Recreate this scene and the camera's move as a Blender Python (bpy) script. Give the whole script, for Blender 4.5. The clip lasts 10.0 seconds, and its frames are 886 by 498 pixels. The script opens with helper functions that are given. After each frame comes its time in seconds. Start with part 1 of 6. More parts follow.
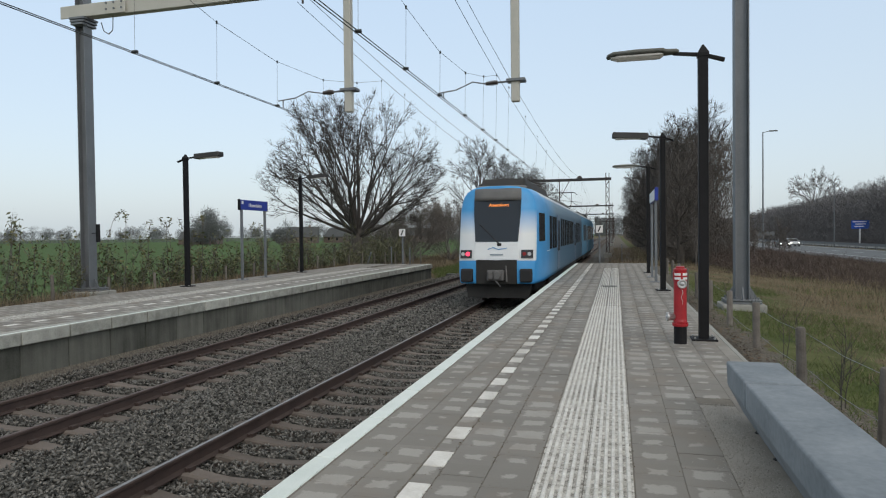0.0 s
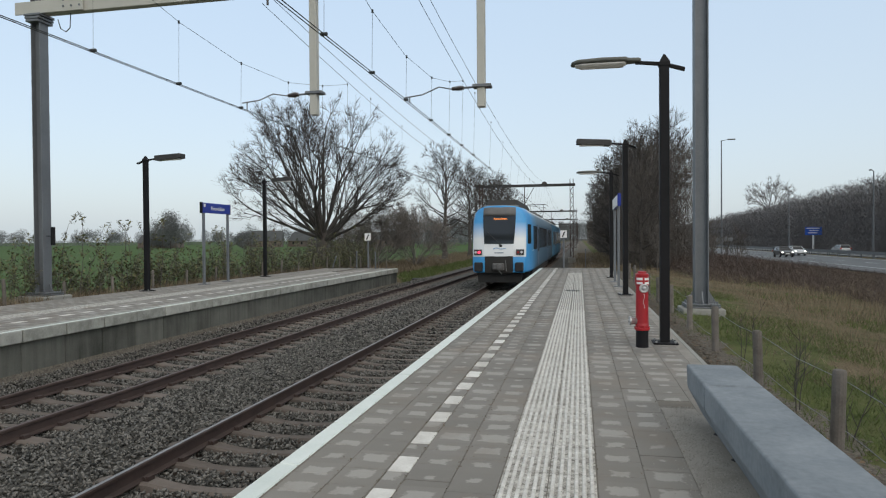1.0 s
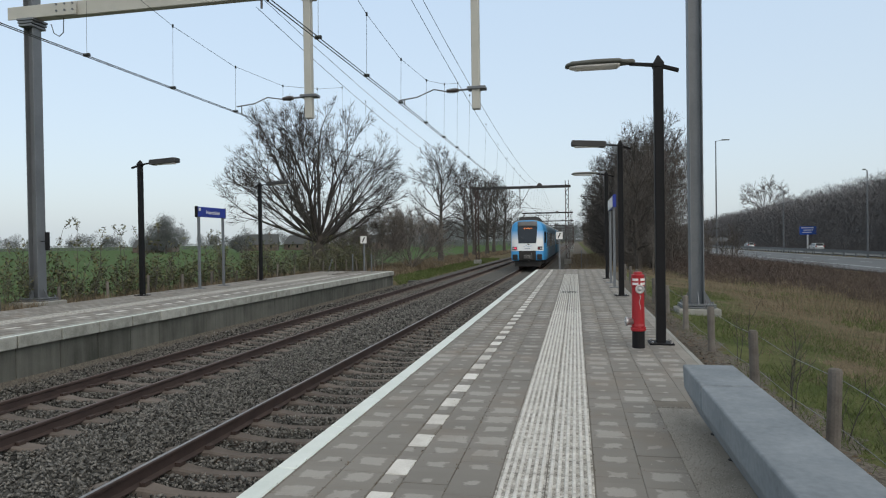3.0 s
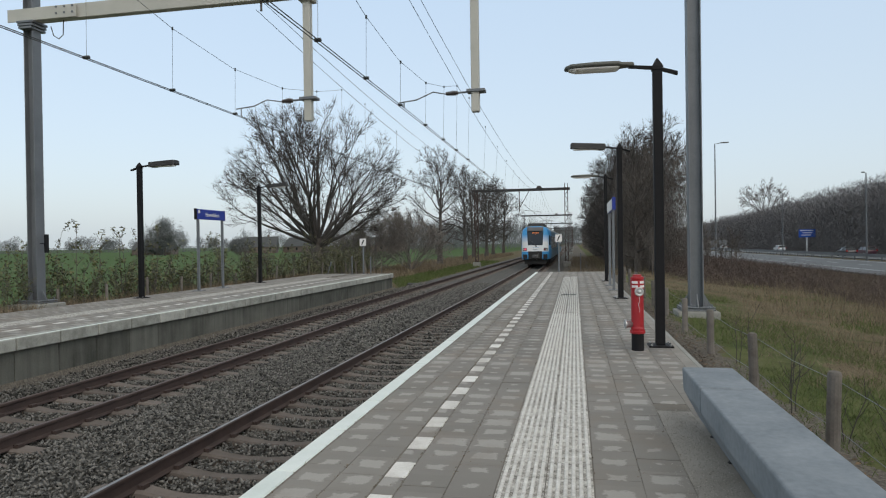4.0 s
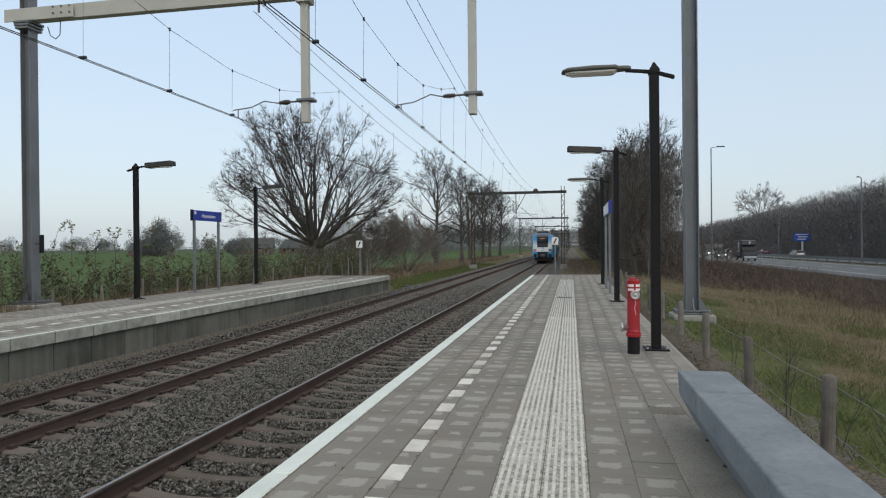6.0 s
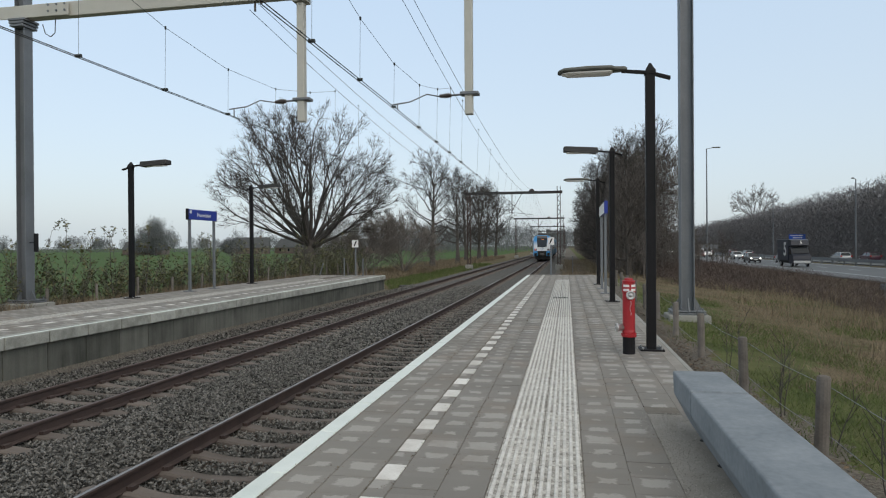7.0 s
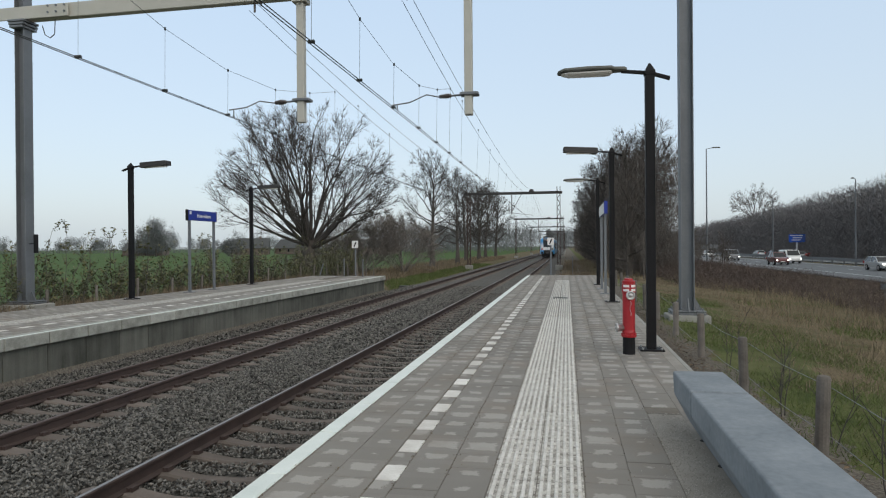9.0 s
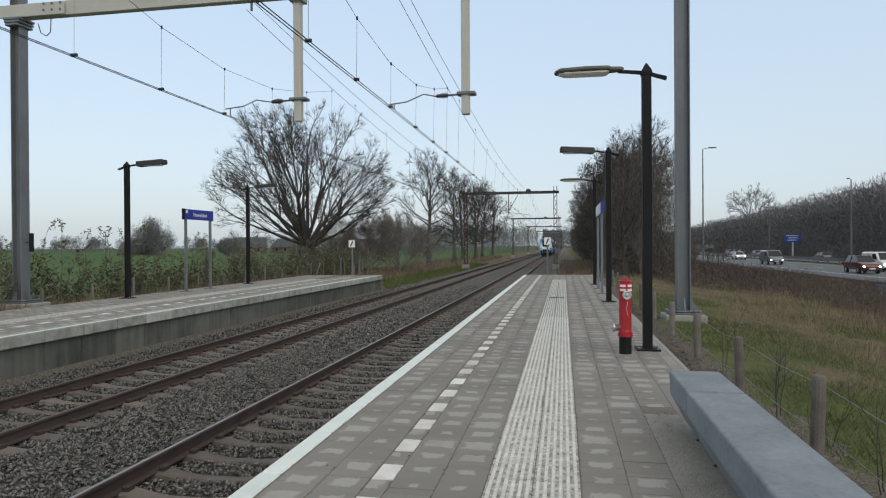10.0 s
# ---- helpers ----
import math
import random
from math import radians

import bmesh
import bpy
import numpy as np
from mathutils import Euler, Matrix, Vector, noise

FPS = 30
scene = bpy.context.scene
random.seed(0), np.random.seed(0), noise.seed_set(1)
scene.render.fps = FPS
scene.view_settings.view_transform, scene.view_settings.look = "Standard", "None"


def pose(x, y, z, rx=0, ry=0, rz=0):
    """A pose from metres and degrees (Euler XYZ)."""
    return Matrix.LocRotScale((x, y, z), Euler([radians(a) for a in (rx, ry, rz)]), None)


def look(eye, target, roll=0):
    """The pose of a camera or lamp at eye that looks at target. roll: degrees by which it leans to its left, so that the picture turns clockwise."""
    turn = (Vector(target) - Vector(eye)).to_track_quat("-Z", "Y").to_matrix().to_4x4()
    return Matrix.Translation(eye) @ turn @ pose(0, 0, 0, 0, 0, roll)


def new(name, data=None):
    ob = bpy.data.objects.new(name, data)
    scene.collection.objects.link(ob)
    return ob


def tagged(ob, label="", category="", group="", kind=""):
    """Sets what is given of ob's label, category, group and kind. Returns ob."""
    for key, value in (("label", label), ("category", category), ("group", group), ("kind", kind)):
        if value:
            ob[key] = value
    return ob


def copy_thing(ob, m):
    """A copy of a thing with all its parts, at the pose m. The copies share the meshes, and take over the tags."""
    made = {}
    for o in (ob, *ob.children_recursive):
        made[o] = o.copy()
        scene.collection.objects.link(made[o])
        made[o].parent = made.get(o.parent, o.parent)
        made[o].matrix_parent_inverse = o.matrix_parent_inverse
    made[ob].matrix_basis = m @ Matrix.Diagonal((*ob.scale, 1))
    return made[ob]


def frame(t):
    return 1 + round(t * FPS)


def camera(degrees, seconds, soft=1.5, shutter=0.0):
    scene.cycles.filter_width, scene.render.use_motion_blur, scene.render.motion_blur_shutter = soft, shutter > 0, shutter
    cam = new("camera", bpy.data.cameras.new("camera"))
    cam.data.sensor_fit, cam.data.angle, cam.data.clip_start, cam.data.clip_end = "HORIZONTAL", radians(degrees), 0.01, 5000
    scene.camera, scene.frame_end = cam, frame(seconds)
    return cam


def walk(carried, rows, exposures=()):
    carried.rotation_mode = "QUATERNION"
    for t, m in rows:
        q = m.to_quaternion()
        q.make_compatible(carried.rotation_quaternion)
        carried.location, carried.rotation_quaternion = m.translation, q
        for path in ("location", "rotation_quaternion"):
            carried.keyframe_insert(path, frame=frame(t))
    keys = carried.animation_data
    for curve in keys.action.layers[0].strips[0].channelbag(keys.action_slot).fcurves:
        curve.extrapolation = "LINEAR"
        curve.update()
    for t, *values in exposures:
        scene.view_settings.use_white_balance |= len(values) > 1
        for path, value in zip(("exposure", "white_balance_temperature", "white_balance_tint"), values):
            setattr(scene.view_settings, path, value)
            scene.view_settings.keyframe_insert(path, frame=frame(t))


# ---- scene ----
EYE = (0.0, 0.0, 1.5272)
cam = camera(68.376, 10.0, 1.15)
walk(cam, [
    (0, look(EYE, (-5.1264, 19.3273, 1.1064), -0.661)),
    (0.5, look(EYE, (-4.6043, 19.4594, 1.1650), -0.514)),
    (1, look(EYE, (-4.1043, 19.5722, 1.2345), -0.422)),
    (1.5, look(EYE, (-4.0549, 19.5826, 1.2483), -0.520)),
    (2, look(EYE, (-4.0297, 19.5880, 1.2602), -0.624)),
    (2.5, look(EYE, (-4.0043, 19.5934, 1.2724), -0.812)),
    (4, look(EYE, (-3.9605, 19.6034, 1.3788), -0.819)),
    (4.5, look(EYE, (-3.9607, 19.6034, 1.3935), -0.759)),
    (5, look(EYE, (-3.9512, 19.6055, 1.4222), -0.611)),
    (5.5, look(EYE, (-3.9128, 19.6133, 1.4439), -0.614)),
    (7, look(EYE, (-3.7317, 19.6486, 1.4443), -0.384)),
    (7.5, look(EYE, (-3.6900, 19.6564, 1.4383), -0.473)),
    (8, look(EYE, (-3.7237, 19.6501, 1.4420), -0.625)),
    (8.5, look(EYE, (-3.7300, 19.6490, 1.4516), -0.604)),
    (9, look(EYE, (-3.7284, 19.6493, 1.4587), -0.464)),
    (9.5, look(EYE, (-3.7093, 19.6529, 1.4493), -0.347)),
    (10, look(EYE, (-3.6316, 19.6673, 1.4423), -0.365)),
])


# ---- world and sun ----
RAIL = -0.76          # top of the rails; platform tops lie at 0
ROAD = -1.28          # motorway
XR, XL = -3.70, -7.66  # centres of the two tracks
EDGE_R, EDGE_L = -2.03, -9.50

world = bpy.data.worlds.new("overcast")
scene.world = world
world.use_nodes = True
wn = world.node_tree
wn.nodes.clear()
sky = wn.nodes.new("ShaderNodeTexSky")
sky.sky_type, sky.sun_disc = "NISHITA", False
sky.sun_elevation, sky.sun_rotation = radians(32), radians(140)
sky.air_density, sky.dust_density, sky.ozone_density = 1.0, 3.0, 1.0
sky_bg = wn.nodes.new("ShaderNodeBackground")
sky_bg.inputs["Strength"].default_value = 0.05
wn.links.new(sky.outputs[0], sky_bg.inputs["Color"])
# the cloud deck: pale grey at the horizon, a little bluer overhead
tc = wn.nodes.new("ShaderNodeTexCoord")
sep = wn.nodes.new("ShaderNodeSeparateXYZ")
wn.links.new(tc.outputs["Generated"], sep.inputs[0])
ramp = wn.nodes.new("ShaderNodeValToRGB")
ramp.color_ramp.elements[0].position, ramp.color_ramp.elements[0].color = 0.0, (0.64, 0.715, 0.76, 1)
ramp.color_ramp.elements[1].position, ramp.color_ramp.elements[1].color = 0.38, (0.575, 0.712, 0.86, 1)
zenith = ramp.color_ramp.elements.new(0.62)
zenith.color = (0.76, 0.76, 0.71, 1)
wn.links.new(sep.outputs[2], ramp.inputs[0])
cloud_bg = wn.nodes.new("ShaderNodeBackground")
cloud_bg.inputs["Strength"].default_value = 0.84
wn.links.new(ramp.outputs[0], cloud_bg.inputs["Color"])
add = wn.nodes.new("ShaderNodeAddShader")
wn.links.new(sky_bg.outputs[0], add.inputs[0])
wn.links.new(cloud_bg.outputs[0], add.inputs[1])
wout = wn.nodes.new("ShaderNodeOutputWorld")
wn.links.new(add.outputs[0], wout.inputs[0])

sun_data = bpy.data.lights.new("sun", "SUN")
sun_data.energy, sun_data.angle, sun_data.color = 0.5, radians(40), (1.0, 0.96, 0.9)
sun = new("sun", sun_data)
sun.matrix_world = look((20, -30, 40), (0, 10, 0))


# ---- materials ----
def nodes_of(name):
    m = bpy.data.materials.new(name)
    m.use_nodes = True
    nt = m.node_tree
    return m, nt, nt.nodes["Principled BSDF"]


def noise_tex(nt, coord, scale, detail=4.0, rough=0.6):
    n = nt.nodes.new("ShaderNodeTexNoise")
    n.inputs["Scale"].default_value, n.inputs["Detail"].default_value, n.inputs["Roughness"].default_value = scale, detail, rough
    nt.links.new(coord, n.inputs["Vector"])
    return n.outputs[0]


def ramp_of(nt, fac, stops):
    r = nt.nodes.new("ShaderNodeValToRGB")
    els = r.color_ramp.elements
    while len(els) < len(stops):
        els.new(0.5)
    for e, (p, c) in zip(els, stops):
        e.position, e.color = p, (*c, 1)
    nt.links.new(fac, r.inputs[0])
    return r.outputs[0]


def mix_col(nt, fac, a, b, mode="MIX"):
    n = nt.nodes.new("ShaderNodeMix")
    n.data_type, n.blend_type = "RGBA", mode
    for sock, v in ((n.inputs[0], fac), (n.inputs[6], a), (n.inputs[7], b)):
        if isinstance(v, (int, float)):
            sock.default_value = v
        elif isinstance(v, tuple):
            sock.default_value = (*v, 1)
        else:
            nt.links.new(v, sock)
    return n.outputs[2]


def calc(nt, op, a, b=None, c=None):
    n = nt.nodes.new("ShaderNodeMath")
    n.operation = op
    for sock, v in zip(n.inputs, (a, b, c)):
        if v is None:
            continue
        if isinstance(v, (int, float)):
            sock.default_value = v
        else:
            nt.links.new(v, sock)
    return n.outputs[0]


def bump_of(nt, bsdf, height, strength, dist=0.01):
    b = nt.nodes.new("ShaderNodeBump")
    b.inputs["Strength"].default_value, b.inputs["Distance"].default_value = strength, dist
    nt.links.new(height, b.inputs["Height"])
    nt.links.new(b.outputs[0], bsdf.inputs["Normal"])


def surf(name, dark, light, coarse=1.5, fine=40.0, rough=0.8, metal=0.0, bump=0.3, dist=0.004, vary=0.0, island=False, spread=0.25, streak=False, fixed=False):
    """A weathered surface: blotches, grain and, with vary, a shift from piece to piece."""
    m, nt, b = nodes_of(name)
    if fixed:
        co = nt.nodes.new("ShaderNodeNewGeometry").outputs["Position"]
    else:
        co = nt.nodes.new("ShaderNodeTexCoord").outputs["Object"]
    big, small = noise_tex(nt, co, coarse, 5), noise_tex(nt, co, fine, 3)
    f = calc(nt, "ADD", calc(nt, "MULTIPLY", big, 0.65), calc(nt, "MULTIPLY", small, 0.35))
    if streak:
        # rain streaks run down the face
        squash = nt.nodes.new("ShaderNodeMapping")
        squash.inputs["Scale"].default_value = (1.0, 1.0, 0.06)
        nt.links.new(co, squash.inputs["Vector"])
        f = calc(nt, "ADD", calc(nt, "MULTIPLY", f, 0.6), calc(nt, "MULTIPLY", noise_tex(nt, squash.outputs[0], 7, 4), 0.4))
    if vary:
        if island:
            rnd = nt.nodes.new("ShaderNodeNewGeometry").outputs["Random Per Island"]
        else:
            rnd = nt.nodes.new("ShaderNodeObjectInfo").outputs["Random"]
        f = calc(nt, "ADD", f, calc(nt, "MULTIPLY", calc(nt, "SUBTRACT", rnd, 0.5), vary))
    col = ramp_of(nt, f, [(0.5 - spread, dark), (0.5 + spread, light)])
    nt.links.new(col, b.inputs["Base Color"])
    b.inputs["Roughness"].default_value, b.inputs["Metallic"].default_value = rough, metal
    if bump:
        bump_of(nt, b, f, bump, dist)
    return m


def plain(name, col, rough=0.5, metal=0.0, glow=0.0, coat=0.0):
    m, nt, b = nodes_of(name)
    b.inputs["Base Color"].default_value = (*col, 1)
    b.inputs["Roughness"].default_value, b.inputs["Metallic"].default_value = rough, metal
    b.inputs["Coat Weight"].default_value = coat
    if glow:
        b.inputs["Emission Color"].default_value, b.inputs["Emission Strength"].default_value = (*col, 1), glow
    return m


CONCRETE = surf("concrete", (0.20, 0.20, 0.18), (0.36, 0.36, 0.33), 2.0, 60, 0.9, bump=0.4)
WALL_PANEL = surf("wall_panel", (0.048, 0.050, 0.041), (0.155, 0.156, 0.136), 1.6, 45, 0.9, bump=0.5, vary=0.22, spread=0.17, streak=True, fixed=True)
COPING = surf("coping", (0.21, 0.215, 0.19), (0.46, 0.465, 0.425), 4.5, 50, 0.85, bump=0.4, vary=0.2, spread=0.17, fixed=True)
WHITE_EDGE = surf("white_edge_paint", (0.58, 0.64, 0.60), (0.74, 0.79, 0.755), 3.0, 70, 0.6, bump=0.2, vary=0.15, fixed=True)
RUST = surf("rail_rust", (0.03, 0.019, 0.017), (0.075, 0.05, 0.042), 3, 60, 0.75, bump=0.3)
RAIL_HEAD = surf("rail_head", (0.20, 0.185, 0.175), (0.34, 0.325, 0.31), 2, 80, 0.42, metal=0.8, bump=0.05)
RAIL_DULL = surf("rail_dull", (0.07, 0.05, 0.045), (0.15, 0.11, 0.10), 2, 80, 0.55, metal=0.3, bump=0.1)
SLEEPER = surf("sleeper", (0.082, 0.068, 0.058), (0.165, 0.14, 0.122), 2.5, 50, 0.95, bump=0.4, vary=0.3, fixed=True)
STONE = surf("ballast_stone", (0.012, 0.012, 0.010), (0.215, 0.207, 0.188), 8, 60, 0.85, bump=0.2, vary=0.75, island=True, spread=0.36)
BALLAST = surf("ballast_bed", (0.02, 0.019, 0.017), (0.13, 0.125, 0.11), 9, 22, 0.95, bump=1.0, dist=0.03, spread=0.2)
GALV = surf("galvanised_steel", (0.125, 0.138, 0.15), (0.20, 0.215, 0.23), 1.5, 30, 0.55, metal=0.35, bump=0.05)
CREAM = surf("cream_painted_steel", (0.40, 0.40, 0.355), (0.50, 0.495, 0.45), 1.5, 30, 0.6, bump=0.05)
BLACK_PAINT = surf("black_painted_steel", (0.006, 0.006, 0.007), (0.013, 0.013, 0.015), 3, 40, 0.6, bump=0.05)
LAMP_GREY = surf("lamp_housing", (0.06, 0.064, 0.056), (0.115, 0.12, 0.105), 3, 40, 0.6, bump=0.1)
BLACK_PAINT.node_tree.nodes["Principled BSDF"].inputs["Specular IOR Level"].default_value = 0.2
LAMP_DARK = surf("lamp_housing_dark", (0.018, 0.018, 0.018), (0.042, 0.041, 0.040), 3, 40, 0.6, bump=0.1)
LENS = plain("lamp_lens", (0.75, 0.74, 0.72), 0.25)
WIRE = plain("copper_wire_weathered", (0.035, 0.04, 0.04), 0.6, 0.3)
INSUL = plain("brown_insulator", (0.05, 0.04, 0.035), 0.35)
BENCH = surf("bench_concrete", (0.122, 0.145, 0.164), (0.24, 0.27, 0.296), 2.6, 24, 0.72, bump=0.3, spread=0.2, fixed=True)
RED = surf("hydrant_red", (0.27, 0.010, 0.016), (0.42, 0.018, 0.026), 3, 40, 0.38, bump=0.05)
WHITE_PAINT = surf("white_paint", (0.68, 0.68, 0.67), (0.80, 0.80, 0.79), 3, 40, 0.5, bump=0.05)
SILVER = surf("cast_aluminium", (0.42, 0.42, 0.42), (0.55, 0.55, 0.55), 5, 60, 0.4, metal=0.8, bump=0.1)
WOOD_POST = surf("weathered_post", (0.09, 0.08, 0.07), (0.21, 0.19, 0.17), 5, 60, 0.9, bump=0.4, vary=0.3)
BLUE_SIGN = surf("sign_blue", (0.012, 0.03, 0.26), (0.018, 0.045, 0.34), 2, 20, 0.4, bump=0.0)
BARK = surf("bark", (0.045, 0.040, 0.035), (0.115, 0.103, 0.092), 4, 30, 0.95, bump=0.6, dist=0.01)
TWIG = surf("twigs", (0.065, 0.058, 0.052), (0.15, 0.135, 0.122), 2, 20, 0.95, bump=0.0)
TWIG_DARK = surf("dark_twigs", (0.032, 0.029, 0.027), (0.088, 0.080, 0.074), 2, 20, 0.95, bump=0.0)
TWIG_PALE = surf("pale_twigs", (0.125, 0.112, 0.102), (0.23, 0.21, 0.192), 2, 20, 0.95, bump=0.0)
# roadside woods: distance haze mixed into the twig colour as a paler grey
WOOD_HAZY = surf("wood_twigs", (0.12, 0.117, 0.119), (0.205, 0.20, 0.202), 0.15, 3, 1.0, bump=0.0)
# farthest trees: airlight put into the base colour, a light blue-grey
HAZY_TWIG = surf("far_wood_twigs", (0.10, 0.11, 0.112), (0.175, 0.185, 0.188), 0.1, 3, 1.0, bump=0.0)
RUBBER = plain("rubber", (0.015, 0.015, 0.016), 0.7)
SOIL = surf("sand_gravel", (0.18, 0.168, 0.147), (0.33, 0.312, 0.28), 3.0, 110, 0.95, bump=0.4, dist=0.004, fixed=True)


# ---- mesh helpers ----
def link_mesh(name, me, material, parent=None, label=""):
    me.materials.append(material)
    ob = new(name, me)
    ob.parent = parent
    if label:
        ob["label"] = label
    return ob


def part(name, bm, material, parent=None, label="", smooth=False):
    me = bpy.data.meshes.new(name)
    bm.normal_update()
    bm.to_mesh(me)
    bm.free()
    if smooth:
        me.polygons.foreach_set("use_smooth", [True] * len(me.polygons))
    return link_mesh(name, me, material, parent, label)


def thing(name, m, label, category, group="", kind=""):
    ob = new(name)
    ob.empty_display_size = 0.2
    ob.matrix_basis = m
    return tagged(ob, label, category, group, kind)


def box(bm, x0, x1, y0, y1, z0, z1, bevel=0.0, seg=1):
    vs = [bm.verts.new((x, y, z)) for x in (x0, x1) for y in (y0, y1) for z in (z0, z1)]
    fs = [bm.faces.new([vs[i] for i in q]) for q in ((0, 1, 3, 2), (4, 6, 7, 5), (0, 4, 5, 1), (2, 3, 7, 6), (0, 2, 6, 4), (1, 5, 7, 3))]
    if bevel:
        es = list({e for f in fs for e in f.edges})
        bmesh.ops.bevel(bm, geom=es, offset=bevel, segments=seg, affect="EDGES", profile=0.5)
    return bm


def tube(bm, p0, p1, r0, r1=None, n=12, caps=True):
    p0, p1 = Vector(p0), Vector(p1)
    r1 = r0 if r1 is None else r1
    q = (p1 - p0).to_track_quat("Z", "Y")
    rings = []
    for p, r in ((p0, r0), (p1, r1)):
        rings.append([bm.verts.new(p + q @ Vector((r * math.cos(2 * math.pi * i / n), r * math.sin(2 * math.pi * i / n), 0))) for i in range(n)])
    for i in range(n):
        bm.faces.new((rings[0][i], rings[0][(i + 1) % n], rings[1][(i + 1) % n], rings[1][i]))
    if caps:
        bm.faces.new(rings[0][::-1])
        bm.faces.new(rings[1])
    return bm


def lathe(bm, profile, n=20, centre=(0, 0, 0)):
    """Turns a profile of (radius, height) round the upright axis."""
    c = Vector(centre)
    rings = [[bm.verts.new(c + Vector((r * math.cos(2 * math.pi * i / n), r * math.sin(2 * math.pi * i / n), z))) for i in range(n)] for r, z in profile]
    for a, b in zip(rings, rings[1:]):
        for i in range(n):
            bm.faces.new((a[i], a[(i + 1) % n], b[(i + 1) % n], b[i]))
    bm.faces.new(rings[0][::-1])
    bm.faces.new(rings[-1])
    return bm


def extrude_y(bm, outline, y0, y1):
    """A bar along y with the outline (x, z), anticlockwise as seen from -y."""
    a = [bm.verts.new((x, y0, z)) for x, z in outline]
    b = [bm.verts.new((x, y1, z)) for x, z in outline]
    n = len(a)
    for i in range(n):
        bm.faces.new((a[i], a[(i + 1) % n], b[(i + 1) % n], b[i]))
    bm.faces.new(a[::-1])
    bm.faces.new(b)
    return bm


def loft(bm, rings, cap=True):
    vs = [[bm.verts.new(p) for p in r] for r in rings]
    n = len(vs[0])
    for a, b in zip(vs, vs[1:]):
        for i in range(n):
            bm.faces.new((a[i], a[(i + 1) % n], b[(i + 1) % n], b[i]))
    if cap:
        bm.faces.new(vs[0][::-1])
        bm.faces.new(vs[-1])
    return bm


def text_part(text, size, material, parent, m, name="lettering", align="CENTER", bold=0.012):
    cu = bpy.data.curves.new(name, "FONT")
    cu.body, cu.size, cu.align_x, cu.align_y, cu.extrude, cu.offset = text, size, align, "CENTER", 0.002, bold * size
    ob = bpy.data.objects.new(name, cu)
    scene.collection.objects.link(ob)
    bpy.context.view_layer.update()
    me = bpy.data.meshes.new_from_object(ob.evaluated_get(bpy.context.evaluated_depsgraph_get()))
    bpy.data.objects.remove(ob)
    me.materials.clear()
    out = link_mesh(name, me, material, parent)
    out.matrix_basis = m
    return out


def pydata(name, verts, faces, material, parent=None, smooth=False):
    me = bpy.data.meshes.new(name)
    me.from_pydata(verts, [], faces)
    if smooth:
        me.polygons.foreach_set("use_smooth", [True] * len(me.polygons))
    return link_mesh(name, me, material, parent)


def scatter(name, base_v, base_f, mats, material, parent=None):
    """Many small pieces in one mesh: base shape repeated at the 4x4 arrays."""
    bv, bf, mats = np.array(base_v, float), np.array(base_f, int), np.asarray(mats, float)
    n, k = len(mats), len(bv)
    v = np.einsum("nij,kj->nki", mats[:, :3, :3], bv) + mats[:, None, :3, 3]
    f = bf[None] + (np.arange(n) * k)[:, None, None]
    me = bpy.data.meshes.new(name)
    me.vertices.add(n * k)
    me.vertices.foreach_set("co", v.reshape(-1))
    w = bf.shape[1]
    me.loops.add(n * len(bf) * w)
    me.loops.foreach_set("vertex_index", f.reshape(-1))
    me.polygons.add(n * len(bf))
    me.polygons.foreach_set("loop_start", np.arange(n * len(bf)) * w)
    me.update(calc_edges=True)
    return link_mesh(name, me, material, parent)


def rand_mats(rng, pos, scale, tilt=math.pi, flat=1.0):
    """Poses at pos with random turns and the sizes scale."""
    n = len(pos)
    a, b, c = rng.uniform(0, 2 * math.pi, n), rng.uniform(-tilt, tilt, n), rng.uniform(-tilt, tilt, n)
    ca, sa, cb, sb, cc, sc = np.cos(a), np.sin(a), np.cos(b), np.sin(b), np.cos(c), np.sin(c)
    m = np.zeros((n, 4, 4))
    rz = np.zeros((n, 3, 3)); rz[:, 0, 0], rz[:, 0, 1], rz[:, 1, 0], rz[:, 1, 1], rz[:, 2, 2] = ca, -sa, sa, ca, 1
    rx = np.zeros((n, 3, 3)); rx[:, 0, 0], rx[:, 1, 1], rx[:, 1, 2], rx[:, 2, 1], rx[:, 2, 2] = 1, cb, -sb, sb, cb
    ry = np.zeros((n, 3, 3)); ry[:, 0, 0], ry[:, 0, 2], ry[:, 1, 1], ry[:, 2, 0], ry[:, 2, 2] = cc, sc, 1, -sc, cc
    m[:, :3, :3] = (rz @ rx @ ry) * np.asarray(scale)[:, None, None]
    m[:, :3, 3], m[:, 3, 3] = pos, 1
    return m


def step(x, xs, zs):
    return float(np.interp(x, xs, zs))


def ground_z(x, y):
    """Height of the land."""
    station = step(x, (-400, -17, -14.6, -9.7, -9.4, -2.1, -1.9, 1.4, 1.65, 3.2, 8, 15, 20, 400), (-0.9, -0.95, -0.12, -0.4, -1.25, -1.25, -0.4, -0.3, -0.10, -0.21, -0.80, -1.38, -1.42, -1.42))
    open_line = step(x, (-400, -18, -12, -10.2, -9.4, -2.1, -1.0, 3.0, 8, 15, 20, 400), (-0.9, -1.15, -1.1, -1.15, -1.25, -1.25, -1.15, -0.95, -1.05, -1.38, -1.42, -1.42))
    k = step(y, (34.0, 36.5), (0, 1))
    return station * (1 - k) + open_line * k + 0.05 * noise.noise((x * 0.3, y * 0.3, 0)) * (1 if x > 2.2 or x < -15 else 0.2)


